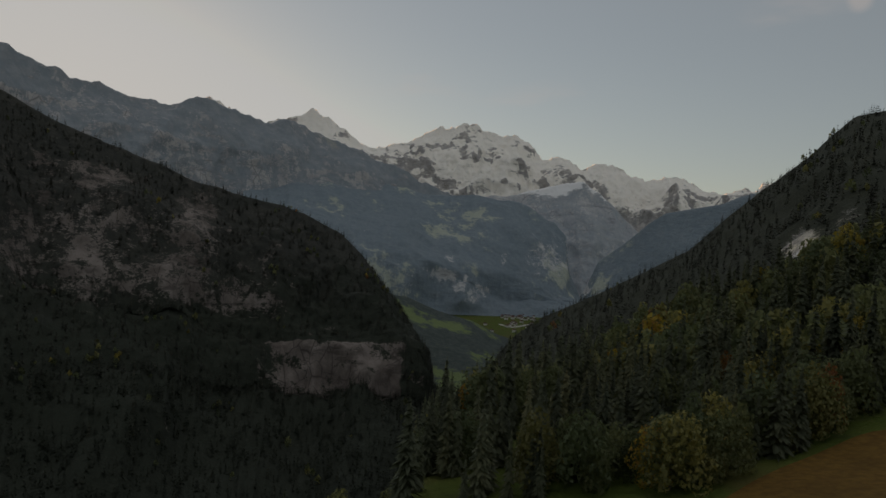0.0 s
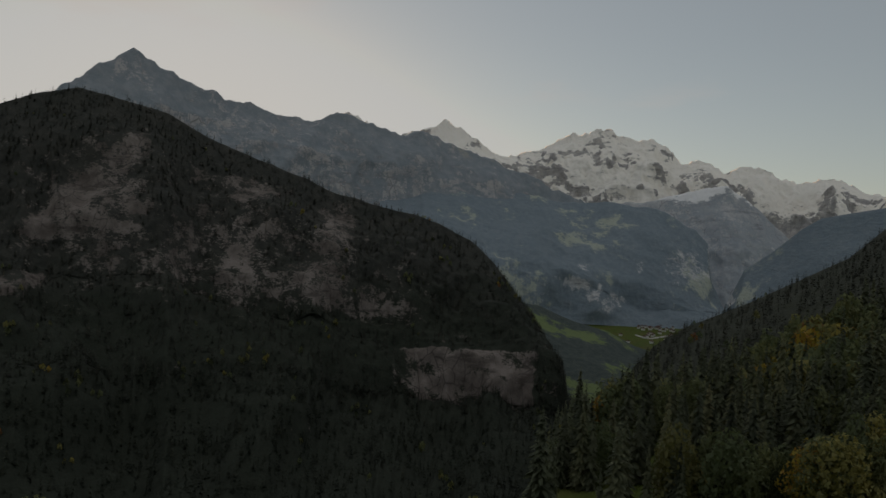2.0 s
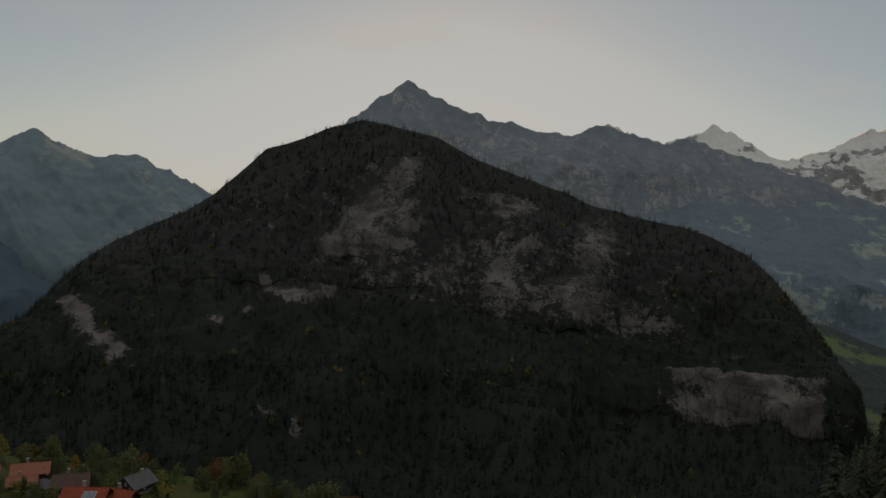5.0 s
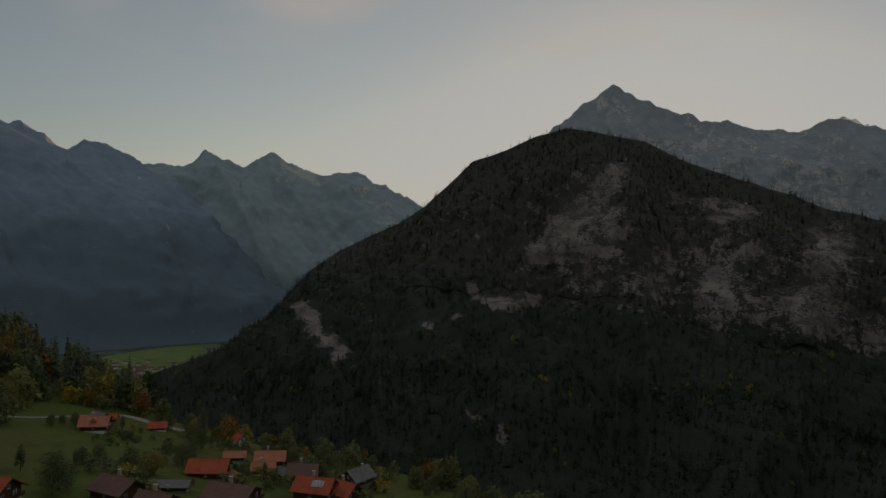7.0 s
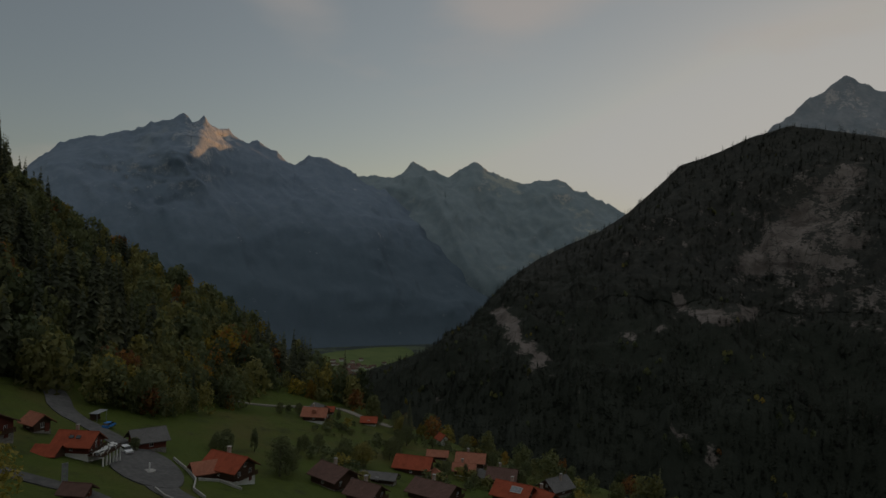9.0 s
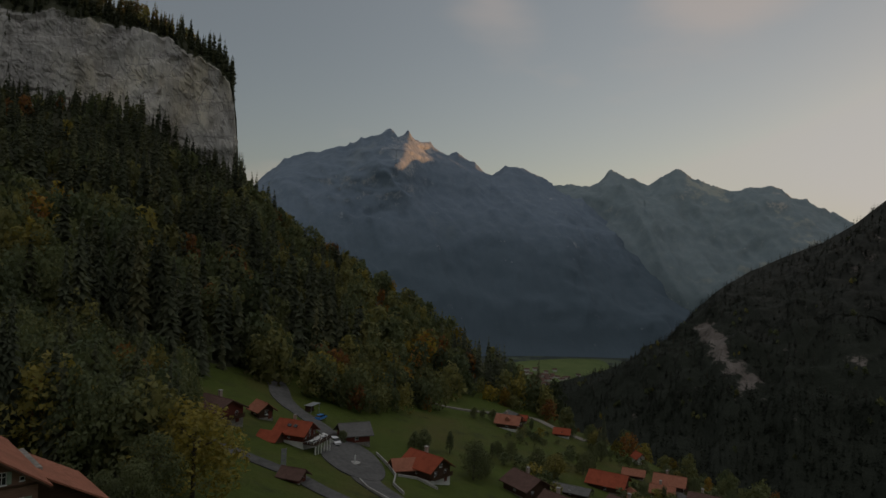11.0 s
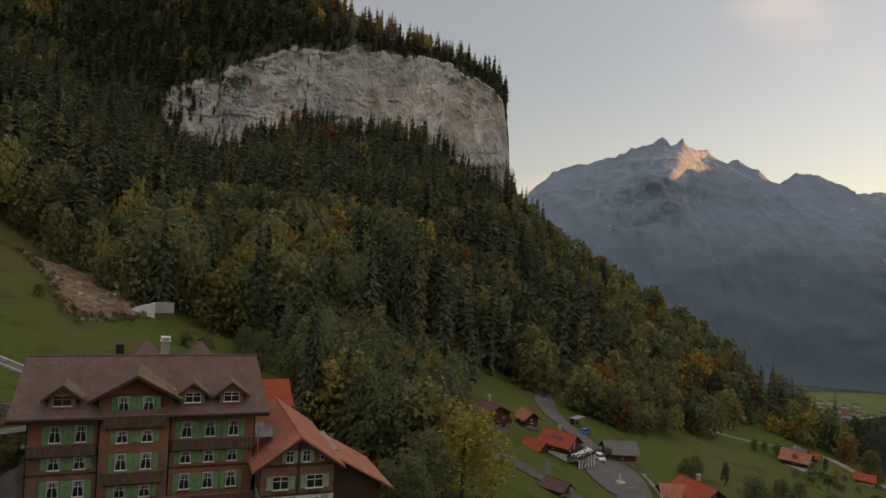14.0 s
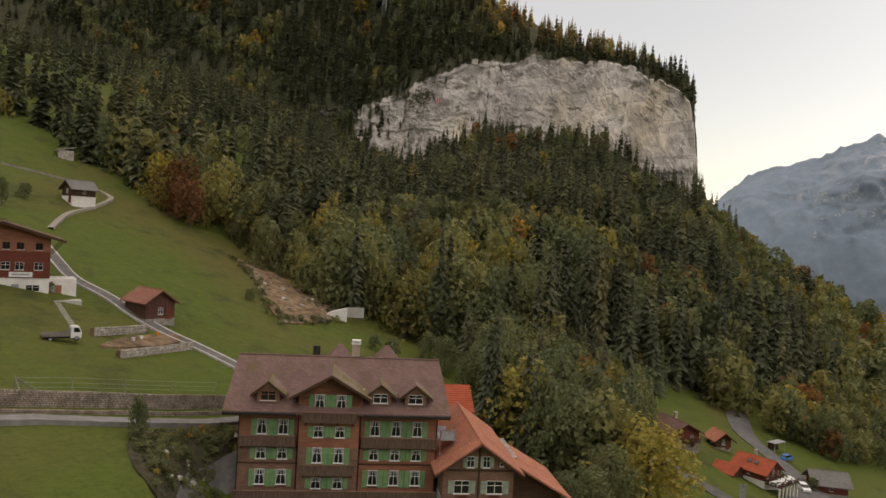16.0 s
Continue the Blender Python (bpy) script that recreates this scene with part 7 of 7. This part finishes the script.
wing_ = part("side_wing", Shape().house_body(-2.4, 2.4, 0, 5.8, -1.5, 3.6, 5.3), M_TIMBER, ch_, "rear wing", pose(-1.8, 1.8, 0, 0, 0, 60))
for sg_ in (-1, 1):
    ring_ = [(0, -0.6, 5.4), (sg_ * 3.1, -0.6, 3.2), (sg_ * 3.1, 6.4, 3.2), (0, 6.4, 5.4)]
    part("wing_roof", Shape().prism(ring_ if sg_ < 0 else ring_[::-1], (0, 0, 0.2)), M_TILE_BRICK, wing_, "faded orange tiles")
farm_ = chalet("farmhouse with a salmon-red roof and a dormer", *at(73.9, 286.5), 74 + 78, 9, 12, 5.0, 3.2, M_TILE_BRICK, M_TIMBER, 1.6, M_PLASTER)
part("dormer", Shape().house_body(-0.9, 0.9, 0, 2.2, 0, 1.0, 1.7), M_TILE_BRICK, farm_, "", pose(-3.0, 0, 4.6, 0, 0, -90))
chalet("grey-roofed barn above the farmhouse", *at(73.6, 307.5), 74 + 35, 7.5, 9, 4.0, 2.6, M_TILE_GREY, M_TIMBER, 0.6, M_STONE, None, False, False, 1, G, "barn", 1)
chalet("small shed with an orange roof by the farm", *at(72.9, 315.1), 73 + 80, 5, 6, 3.0, 1.6, M_TILE_RED, M_TIMBER, 0.4, M_STONE, None, False, False, 1, G, "shed", 0)
chalet("brown-roofed chalet with dark timber walls", *at(72.2, 187), 72 + 42, 11, 13, 5.2, 3.0, M_TILE_BROWN, M_TIMBER, 1.6)
chalet("low dark shed with a grey roof", *at(68.6, 204.4), 69 + 75, 6, 13, 3.0, 1.2, M_TILE_GREY, M_TIMBER, 0.4, M_STONE, None, False, False, 1, G, "shed", 2)
chalet("barn with a bright red tiled roof", *at(65.8, 228), 66 + 76, 11.5, 15, 4.4, 3.4, M_TILE_RED, M_TIMBER, 0.8, M_STONE, None, False, False, 2, G, "barn", 2)
chalet("small annex with a pale orange roof", *at(63.9, 225.4), 64 + 20, 5, 5, 2.8, 1.4, M_TILE_BRICK, M_TIMBER, 0.6, M_PLASTER, None, False, False, 1, G, "shed", 0)
chalet("long salmon-roofed house among fruit trees", *at(61.2, 255.3), 62 + 84, 8.5, 13, 4.8, 2.8, M_TILE_BRICK, M_TIMBER, 1.4)
chalet("small shed with a red roof", *at(63.9, 259.8), 64 + 84, 5.5, 9, 3.0, 1.6, M_TILE_BRICK, M_TIMBER, 0.4, M_STONE, None, False, False, 1, G, "shed", 0)
chalet("small house with a tawny roof", *at(61.7, 238.7), 62 + 86, 6.5, 9, 4.2, 2.0, M_TILE_BRICK, M_TIMBER, 1.2, M_PLASTER, None, True, True, 2)
chalet("small shed with a grey metal roof", *at(60.0, 238.7), 60 + 30, 5, 6.5, 3.0, 1.2, M_TILE_GREY, M_TIMBER, 0.4, M_STONE, None, False, False, 1, G, "shed", 0)
chalet("house with a brown-red tiled roof", *at(58.6, 236.8), 59 + 82, 9.5, 12, 4.6, 3.2, M_TILE_BROWN, M_TIMBER, 1.0)
big_ = chalet("large chalet with an orange roof and solar panel", *at(57.6, 209), 57 + 70, 12, 14, 5.2, 3.6, M_TILE_RED, M_TIMBER, 1.4)
chalet("chalet with an orange tiled roof", *at(55.4, 210), 55 + 55, 10, 11, 4.6, 3.2, M_TILE_RED, M_TIMBER, 1.4)
sol_ = chalet("grey-roofed house with pale solar panels", *at(54.3, 236), 53 - 40, 9.5, 12, 4.8, 3.6, M_TILE_GREY, M_TIMBER, 1.4)
for h_, w_, e_, r_ in ((big_, 8.64, 4.03, 2.6), (sol_, 6.84, 3.72, 2.6)):
    k_ = math.degrees(math.atan2(r_, w_ / 2))
    pan_ = part("solar_panel", Shape().box(-1.1, 1.1, -1.7, 1.7, 0.02, 0.14), M_WHITE, h_, "pale framed solar panel", pose(-w_ * 0.26, -1.5, e_ + r_ * 0.5 + 0.3, 0, -k_, 0))
    for a_ in range(2):
        for b_ in range(3):
            part("cell", Shape().box(-1.0 + 1.02 * a_, -0.03 + 1.02 * a_, -1.6 + 1.1 * b_, -0.55 + 1.1 * b_, 0.14, 0.16), M_METAL, pan_)
chalet("wide brown-roofed house at the foot of the village", *at(64.0, 193), 64 + 60, 13, 16, 4.6, 3.0, M_TILE_BROWN, M_TIMBER, 1.4)
chalet("brown-roofed chalet at the foot of the village", *at(69.6, 174), 70 + 55, 9, 10, 4.4, 2.8, M_TILE_BROWN, M_TIMBER, 1.4)
chalet("small pale-roofed hut among trees", *at(63.6, 292), 64 + 30, 4.5, 5, 4.6, 2.0, M_TILE_RED, M_PLASTER, 1.4, M_PLASTER, None, False, False, 1)
chalet("small house with an orange roof beside the track", *at(69.6, 307.5), 70 + 85, 6, 8, 3.4, 2.0, M_TILE_RED, M_TIMBER, 1.0, M_PLASTER, None, False, False, 1)
chalet("small red shed beside the lane", *at(91.0, 136.6), 91 + 60, 4, 5, 2.6, 1.3, M_TILE_BROWN, M_TIMBER_RED, 0.3, M_STONE, None, False, False, 1, G, "shed", 0)
chalet("small white farmhouse on the wooded slope", *at(-9.8, 460), -10 + 40, 7, 9, 5, 2.6, M_TILE_GREY, M_PLASTER, 1.6, M_PLASTER, -97, False, False, 2)
flag_ = thing("banner_post", "white banner on a post in the meadow", "banner", -142.6, -4.6, None, 92)
part("post", Shape().rod((0.5, 0, -0.3), (0.5, 0, 4.6), 0.05, 6), M_METAL, flag_)
part("banner", Shape().box(-0.5, 0.5, -0.02, 0.02, 0.9, 4.4), M_CLOTH, flag_)
for k_ in range(3):
    part("banner_bar", Shape().box(-0.3, 0.3, -0.035, -0.02, 1.4 + 0.9 * k_, 1.7 + 0.9 * k_), M_SAGE, flag_, "faded unreadable line")
isl_ = thing("traffic_island", "small planted island with a white post in the car park", "traffic island", -164.5, 11.0, None, 0, sink=-0.3)
part("kerb", Shape().rod((0, 0, -0.2), (0, 0, 0.18), 1.3, 18), M_CONCRETE, isl_)
part("post", Shape().box(-0.15, 0.15, -0.15, 0.15, 0.18, 1.9), M_WHITE, isl_)


def rail(label, pts, high, mat=M_CONCRETE):
    w = new("low_wall")
    tagged(w, label, "wall", "car park walls")
    s = Shape()
    for a, b in zip(pts, pts[1:]):
        za, zb = (float(ground_height(np.array([p[0]]), np.array([p[1]]))[0]) for p in (a, b))
        d = Vector((b[0] - a[0], b[1] - a[1], 0)).normalized()
        o = Vector((-d.y, d.x, 0)) * 0.15
        s.prism([(a[0] - o.x, a[1] - o.y, za - 0.8), (b[0] - o.x, b[1] - o.y, zb - 0.8), (b[0] - o.x, b[1] - o.y, zb + high), (a[0] - o.x, a[1] - o.y, za + high)], (2 * o.x, 2 * o.y, 0))
    part("coping", s, mat, w)


rail("low pale wall round the car park", [(-181, 17.5), (-172, 19.5), (-163, 20.5), (-154, 19.0), (-147.5, 20.5)], 0.75)
rail("low pale wall in front of the chalet", [(-164, 21.2), (-165.5, 26), (-160, 30)], 0.6)
rail("low pale wall along the road", [(-150, 11.2), (-144.5, 12.6), (-138, 16.5)], 0.7)

M_BRACKEN = stone_tint("rust_brown_bracken", (0.11, 0.06, 0.015), (0.17, 0.10, 0.022), 0.5, 0.95, 0.6, None, 0.3)
patch("ground_patch", "rust-brown autumn meadow on the slope", [at(-21.5, 128), at(-24, 150), at(-28, 172), at(-33, 196), at(-40, 180), at(-40, 120), at(-28, 112)], M_BRACKEN, 0.3, "meadow", 12)

# ---- single trees ----


def crown_part(name, template, mat, height, width):
    v, f = template
    me = bpy.data.meshes.new(name)
    me.from_pydata([(x * width * height, y * width * height, z * height) for x, y, z in v], [], f.tolist())
    me.update()
    me.attributes.new("single", "FLOAT", "POINT").data.foreach_set("value", np.full(len(v), 0.16, dtype=np.float32))
    me.materials.append(mat)
    return me


def tree_kind(label, crown, mat, height, width, tone, trunk, group):
    t = thing("tree", label, "tree", 0, 0, -2000, 0, group)
    me = crown_part("crown", crown, mat, height, width)
    me.attributes.new("tone", "FLOAT", "POINT").data.foreach_set("value", np.full(len(crown[0]), tone, dtype=np.float32))
    c = new("crown", me)
    c.parent = t
    v, f = trunk
    k = new("trunk", bpy.data.meshes.new("trunk"))
    k.data.from_pydata([tuple(p) for p in v * height], [], f.tolist())
    k.data.materials.append(M_BARK)
    k.parent = t
    return t


LEAF_HI = [broad_crown(400 + k, 3800, 0.03, 22) for k in range(3)]
LEAF_LOW = [broad_crown(404 + k, 900, 0.062, 14) for k in range(2)]
NEEDLE_HI = [conifer_crown(410 + k, 34, 14) for k in range(2)]
BARE = conifer_crown(415, 20, 12)
BARE = (BARE[0] * [0.75, 0.75, 0.5] + [0, 0, 0.5], BARE[1])
TR = [trunk_mesh(0.85, 0.022, 7, 0.02, 9, 5), trunk_mesh(0.95, 0.014, 7, 0.0, 0, 6)]
KINDS = {
    "maple": ("yellow-green maple with a broad full crown", LEAF_HI[0], M_LEAF, 13.5, 1.3, 0.58, TR[0]),
    "green": ("green broad-leaved tree with a rounded crown", LEAF_HI[1], M_LEAF, 12.0, 0.95, 0.16, TR[0]),
    "yellow": ("bright yellow autumn tree at the edge of the wood", LEAF_HI[2], M_LEAF, 12.0, 0.8, 0.66, TR[0]),
    "orange": ("orange autumn tree at the edge of the wood", LEAF_HI[0], M_LEAF, 9.0, 0.8, 0.76, TR[0]),
    "bush": ("low dark green bush", LEAF_LOW[1], M_LEAF, 4.0, 1.25, 0.10, TR[0]),
    "spruce": ("tall dark spruce with hanging branches", NEEDLE_HI[0], M_NEEDLE, 20.0, 1.0, 0.4, TR[1]),
    "young": ("young dark conifer with a narrow crown", NEEDLE_HI[1], M_NEEDLE, 6.0, 1.5, 0.5, TR[1]),
    "russet": ("dark red autumn tree at the edge of the wood", LEAF_LOW[0], M_LEAF, 15.0, 0.75, 0.95, TR[0]),
    "bare": ("tall pine with a bare pale trunk and a high crown", BARE, M_NEEDLE, 22.0, 1.0, 0.45, TR[1]),
    "poplar": ("slim dark green tree with an upright crown", LEAF_LOW[0], M_LEAF, 8.0, 0.5, 0.08, TR[0]),
}
MADE = {}


def grow(kind, x, y, scale=1.0, z=None):
    """A tree of that kind on the ground at x, y."""
    label, crown, mat, h, w, tone, trunk = KINDS[kind]
    zz = float(ground_height(np.array([x]), np.array([y]))[0]) if z is None else z
    turn = (x * 37.7 + y * 91.3) % 360
    m = pose(x, y, zz - 0.25, 0, 0, turn) @ Matrix.Diagonal((scale, scale, scale, 1))
    if kind not in MADE:
        MADE[kind] = tree_kind(label, crown, mat, h, w, tone, trunk, "single trees")
        MADE[kind].matrix_world = m
        return
    o = copy_thing(MADE[kind], Matrix.Identity(4))
    o.matrix_basis = m


# beside the hotel and annex
for kind_, az_, d_, s_ in (("maple", 98.6, 106, 1.2), ("green", 104.8, 88, 0.62), ("green", 102.8, 90, 0.75), ("green", 101.6, 97, 0.95), ("green", 107.6, 92, 0.55), ("orange", 98.8, 80, 0.5), ("orange", 101, 78, 0.45),
                           ("green", 112.6, 140, 1.05), ("green", 110.5, 146, 0.9), ("orange", 109.6, 150, 1.0), ("yellow", 104.7, 160, 1.0), ("spruce", 107.5, 140, 1.0), ("spruce", 105.8, 128, 0.9), ("spruce", 103.0, 135, 0.95), ("spruce", 109, 128, 0.75), ("green", 106.6, 118, 0.9), ("green", 101.3, 125, 0.95),
                           ("spruce", 100.4, 150, 0.9), ("green", 99.5, 162, 0.9), ("spruce", 102.5, 160, 1.0), ("spruce", 111.0, 160, 0.9), ("spruce", 113.5, 158, 0.85), ("yellow", 108.5, 165, 0.8), ("green", 115.2, 152, 0.75), ("green", 116.5, 158, 0.6),
                           ("bare", 129.6, 196, 1.0), ("bare", 129.2, 198, 0.9), ("bare", 128.8, 196, 1.05), ("bare", 128.4, 199, 0.95), ("bare", 130.0, 199, 1.0), ("russet", 135.6, 204, 1.0), ("russet", 136.6, 208, 0.9), ("yellow", 137.6, 212, 0.9), ("bush", 119.5, 150, 1.2), ("bush", 121.0, 152, 0.9), ("bush", 131.0, 158, 0.8)):
    grow(kind_, *at(az_, d_), s_)
# round the village
for kind_, x_, y_, s_ in (("bush", -184.4, 8.8, 0.9), ("bush", -200.5, 32.2, 1.2), ("green", -204.0, 33.5, 0.55), ("green", -199, 30.0, 0.5), ("poplar", -206.9, 42.0, 0.95), ("green", -181, 43.4, 0.95), ("green", -186, 46, 0.75), ("green", -190, 49, 0.6),
                          ("poplar", -214.0, 57.0, 0.7), ("green", -217.1, 59.7, 0.5), ("green", -219.6, 64.9, 0.55), ("bush", -222, 62, 0.8), ("maple", -206.3, 75.1, 0.62), ("green", -209, 70, 0.7), ("green", -221.6, 90.5, 0.7), ("green", -228, 95, 0.65), ("spruce", -265.9, 116.4, 0.8), ("spruce", -262, 113, 0.6), ("green", -250.7, 109.2, 0.75), ("green", -244, 103, 0.6),
                          ("green", -200.7, 130, 0.5), ("bush", -213, 108, 1.0), ("green", -205, 103, 0.5), ("bush", -195, 97, 1.1), ("green", -222, 131, 0.6), ("green", -236, 128, 0.6), ("green", -212, 139, 0.6), ("green", -194, 108, 0.45), ("poplar", -203.5, 110, 0.8),
                          ("green", -283, 75, 0.5), ("bush", -286, 71, 1.0), ("green", -279, 66, 0.45), ("bush", -297, 88, 0.9), ("green", -290, 112, 0.6), ("green", -282, 118, 0.8), ("maple", -274, 118, 0.7), ("green", -310, 117, 0.9), ("poplar", -284, 92, 0.8),
                          ("poplar", -50.6, -57.4, 0.62), ("poplar", -51.4, -57.6, 0.5), ("bush", -49.8, -56.6, 0.5), ("bush", -53.0, -53.5, 0.5), ("bush", -55.5, -51.5, 0.45), ("bush", -57.5, -53.5, 0.5), ("bush", -51.0, -50.0, 0.4), ("bush", -47.5, -50.5, 0.45), ("bush", -58.5, -50.8, 0.4), ("bush", -54.0, -49.0, 0.35), ("orange", -49.6, -47.8, 0.1),
                          ("bush", -84, -134, 1.0), ("poplar", -95, -152, 0.9), ("bush", -104, -158, 1.0), ("poplar", -78, -140, 0.9), ("bush", -75.5, -107, 0.5), ("bush", -90.5, -96.0, 0.45)):
    grow(kind_, x_, y_, s_)
# on the lower slope across the hollow
for kind_, az_, d_, s_ in (("green", -19.0, 150, 1.35), ("green", -20.2, 153, 1.1), ("poplar", -14.8, 168, 1.2), ("green", -8.0, 175, 0.9), ("green", -17.0, 178, 1.0), ("spruce", -12.5, 182, 0.9), ("green", -23.5, 185, 1.0), ("yellow", -20.8, 190, 0.9), ("spruce", -27.0, 196, 1.0), ("green", -30, 200, 0.9), ("green", -4.5, 182, 0.8), ("spruce", -0.5, 190, 0.8), ("green", 2.5, 186, 0.75), ("bush", 6.0, 190, 1.3), ("green", 9.0, 196, 0.6), ("green", -25.5, 178, 0.8), ("spruce", -21.8, 200, 1.1), ("green", -11, 165, 0.7)):
    grow(kind_, *at(az_, d_), s_)
# shrubs and hedges between the village houses
_r5 = np.random.default_rng(61)
_a, _d = _r5.uniform(51.5, 74, 420), _r5.uniform(186, 300, 420)
_q = polar(_a, 0 * _a, _d)
_h = np.array(HOUSES)
_far = np.min(np.hypot(_q[:, None, 0] - _h[None, :, 0], _q[:, None, 1] - _h[None, :, 1]), 1)
_q = _q[(_far > 7.5) & (_far < 26) & (value_noise(_q / 15, 63) > 0.42)]
_q[:, 2] = ground_height(_q[:, 0], _q[:, 1]) - 0.5
_t = _r5.random(len(_q))
woods("village_shrubs", "dark garden shrubs and fruit trees between the houses", LEAF_MID, _q, 2.0 + 3.5 * _t ** 2, 1.1 + 0.3 * _t, np.clip(0.05 + 0.3 * _r5.random(len(_q)) + 0.4 * (_t > 0.93), 0, 0.9), M_LEAF, 64)

# ---- far villages on the valley floor ----


def far_village(label, az, d, spread, count, seed):
    """Small far houses, too many and too small to tell apart."""
    r = random.Random(seed)
    walls, roofs = Shape(), Shape()
    for _ in range(count):
        a, dd = az + r.gauss(0, spread), d + r.gauss(0, d * 0.06)
        x, y, _z = polar(a, 0, dd)
        z = float(ground_height(np.array([x]), np.array([y]))[0])
        w, l, h = r.uniform(8, 12), r.uniform(10, 16), r.uniform(5, 8)
        if r.random() < 0.5:
            w, l = l, w
        walls.box(x - w / 2, x + w / 2, y - l / 2, y + l / 2, z - 1, z + h)
        roofs.prism([(x - w / 2 - 1, y - l / 2 - 1, z + h), (x + w / 2 + 1, y - l / 2 - 1, z + h), (x, y - l / 2 - 1, z + h + 4)], (0, l + 2, 0))
    v = new("far_village")
    tagged(v, label, "village", kind="stuff")
    part("walls", walls, M_PLASTER, v)
    part("roofs", roofs, M_TILE_BROWN, v)


far_village("scattered pale houses of a village on the valley floor", -6.8, 2900, 1.3, 90, 1)
far_village("few pale houses beside the road in the valley", -2.8, 2150, 0.5, 12, 2)
far_village("small far village on the green valley floor", 71.0, 2080, 1.2, 60, 3)
strip("road", "pale valley road far below", [at(-3.4, 1900), at(-3.0, 2000), at(-2.2, 2080), at(-2.6, 2200), at(-3.3, 2400)], 14, M_GRAVEL, 0.5)
strip("road", "pale valley road far below", [at(-5.0, 2700), at(-6.0, 2660), at(-7.5, 2750)], 14, M_CONCRETE, 0.5)
M_FIELD = stone_tint("green_valley_fields", (0.10, 0.14, 0.05), (0.15, 0.19, 0.07), 0.012, 0.95, 0.3)
patch("meadow", "green fields round the far village", [at(74.4, 2300), at(71.5, 2500), at(67.0, 2600), at(66.2, 2300), at(69.0, 1950), at(73.6, 1750)], M_FIELD, 1.0, "meadow", 8)
patch("meadow", "green fields in the far valley", [at(65.2, 2560), at(63.4, 2720), at(61.0, 2760), at(60.5, 2560), at(62.5, 2420)], M_FIELD, 1.0, "meadow", 6)
strip("road", "pale winding river bed in the valley", [at(64.0, 2450), at(63.2, 2600), at(62.2, 2700), at(62.0, 2900)], 26, M_GRAVEL, 0.5)
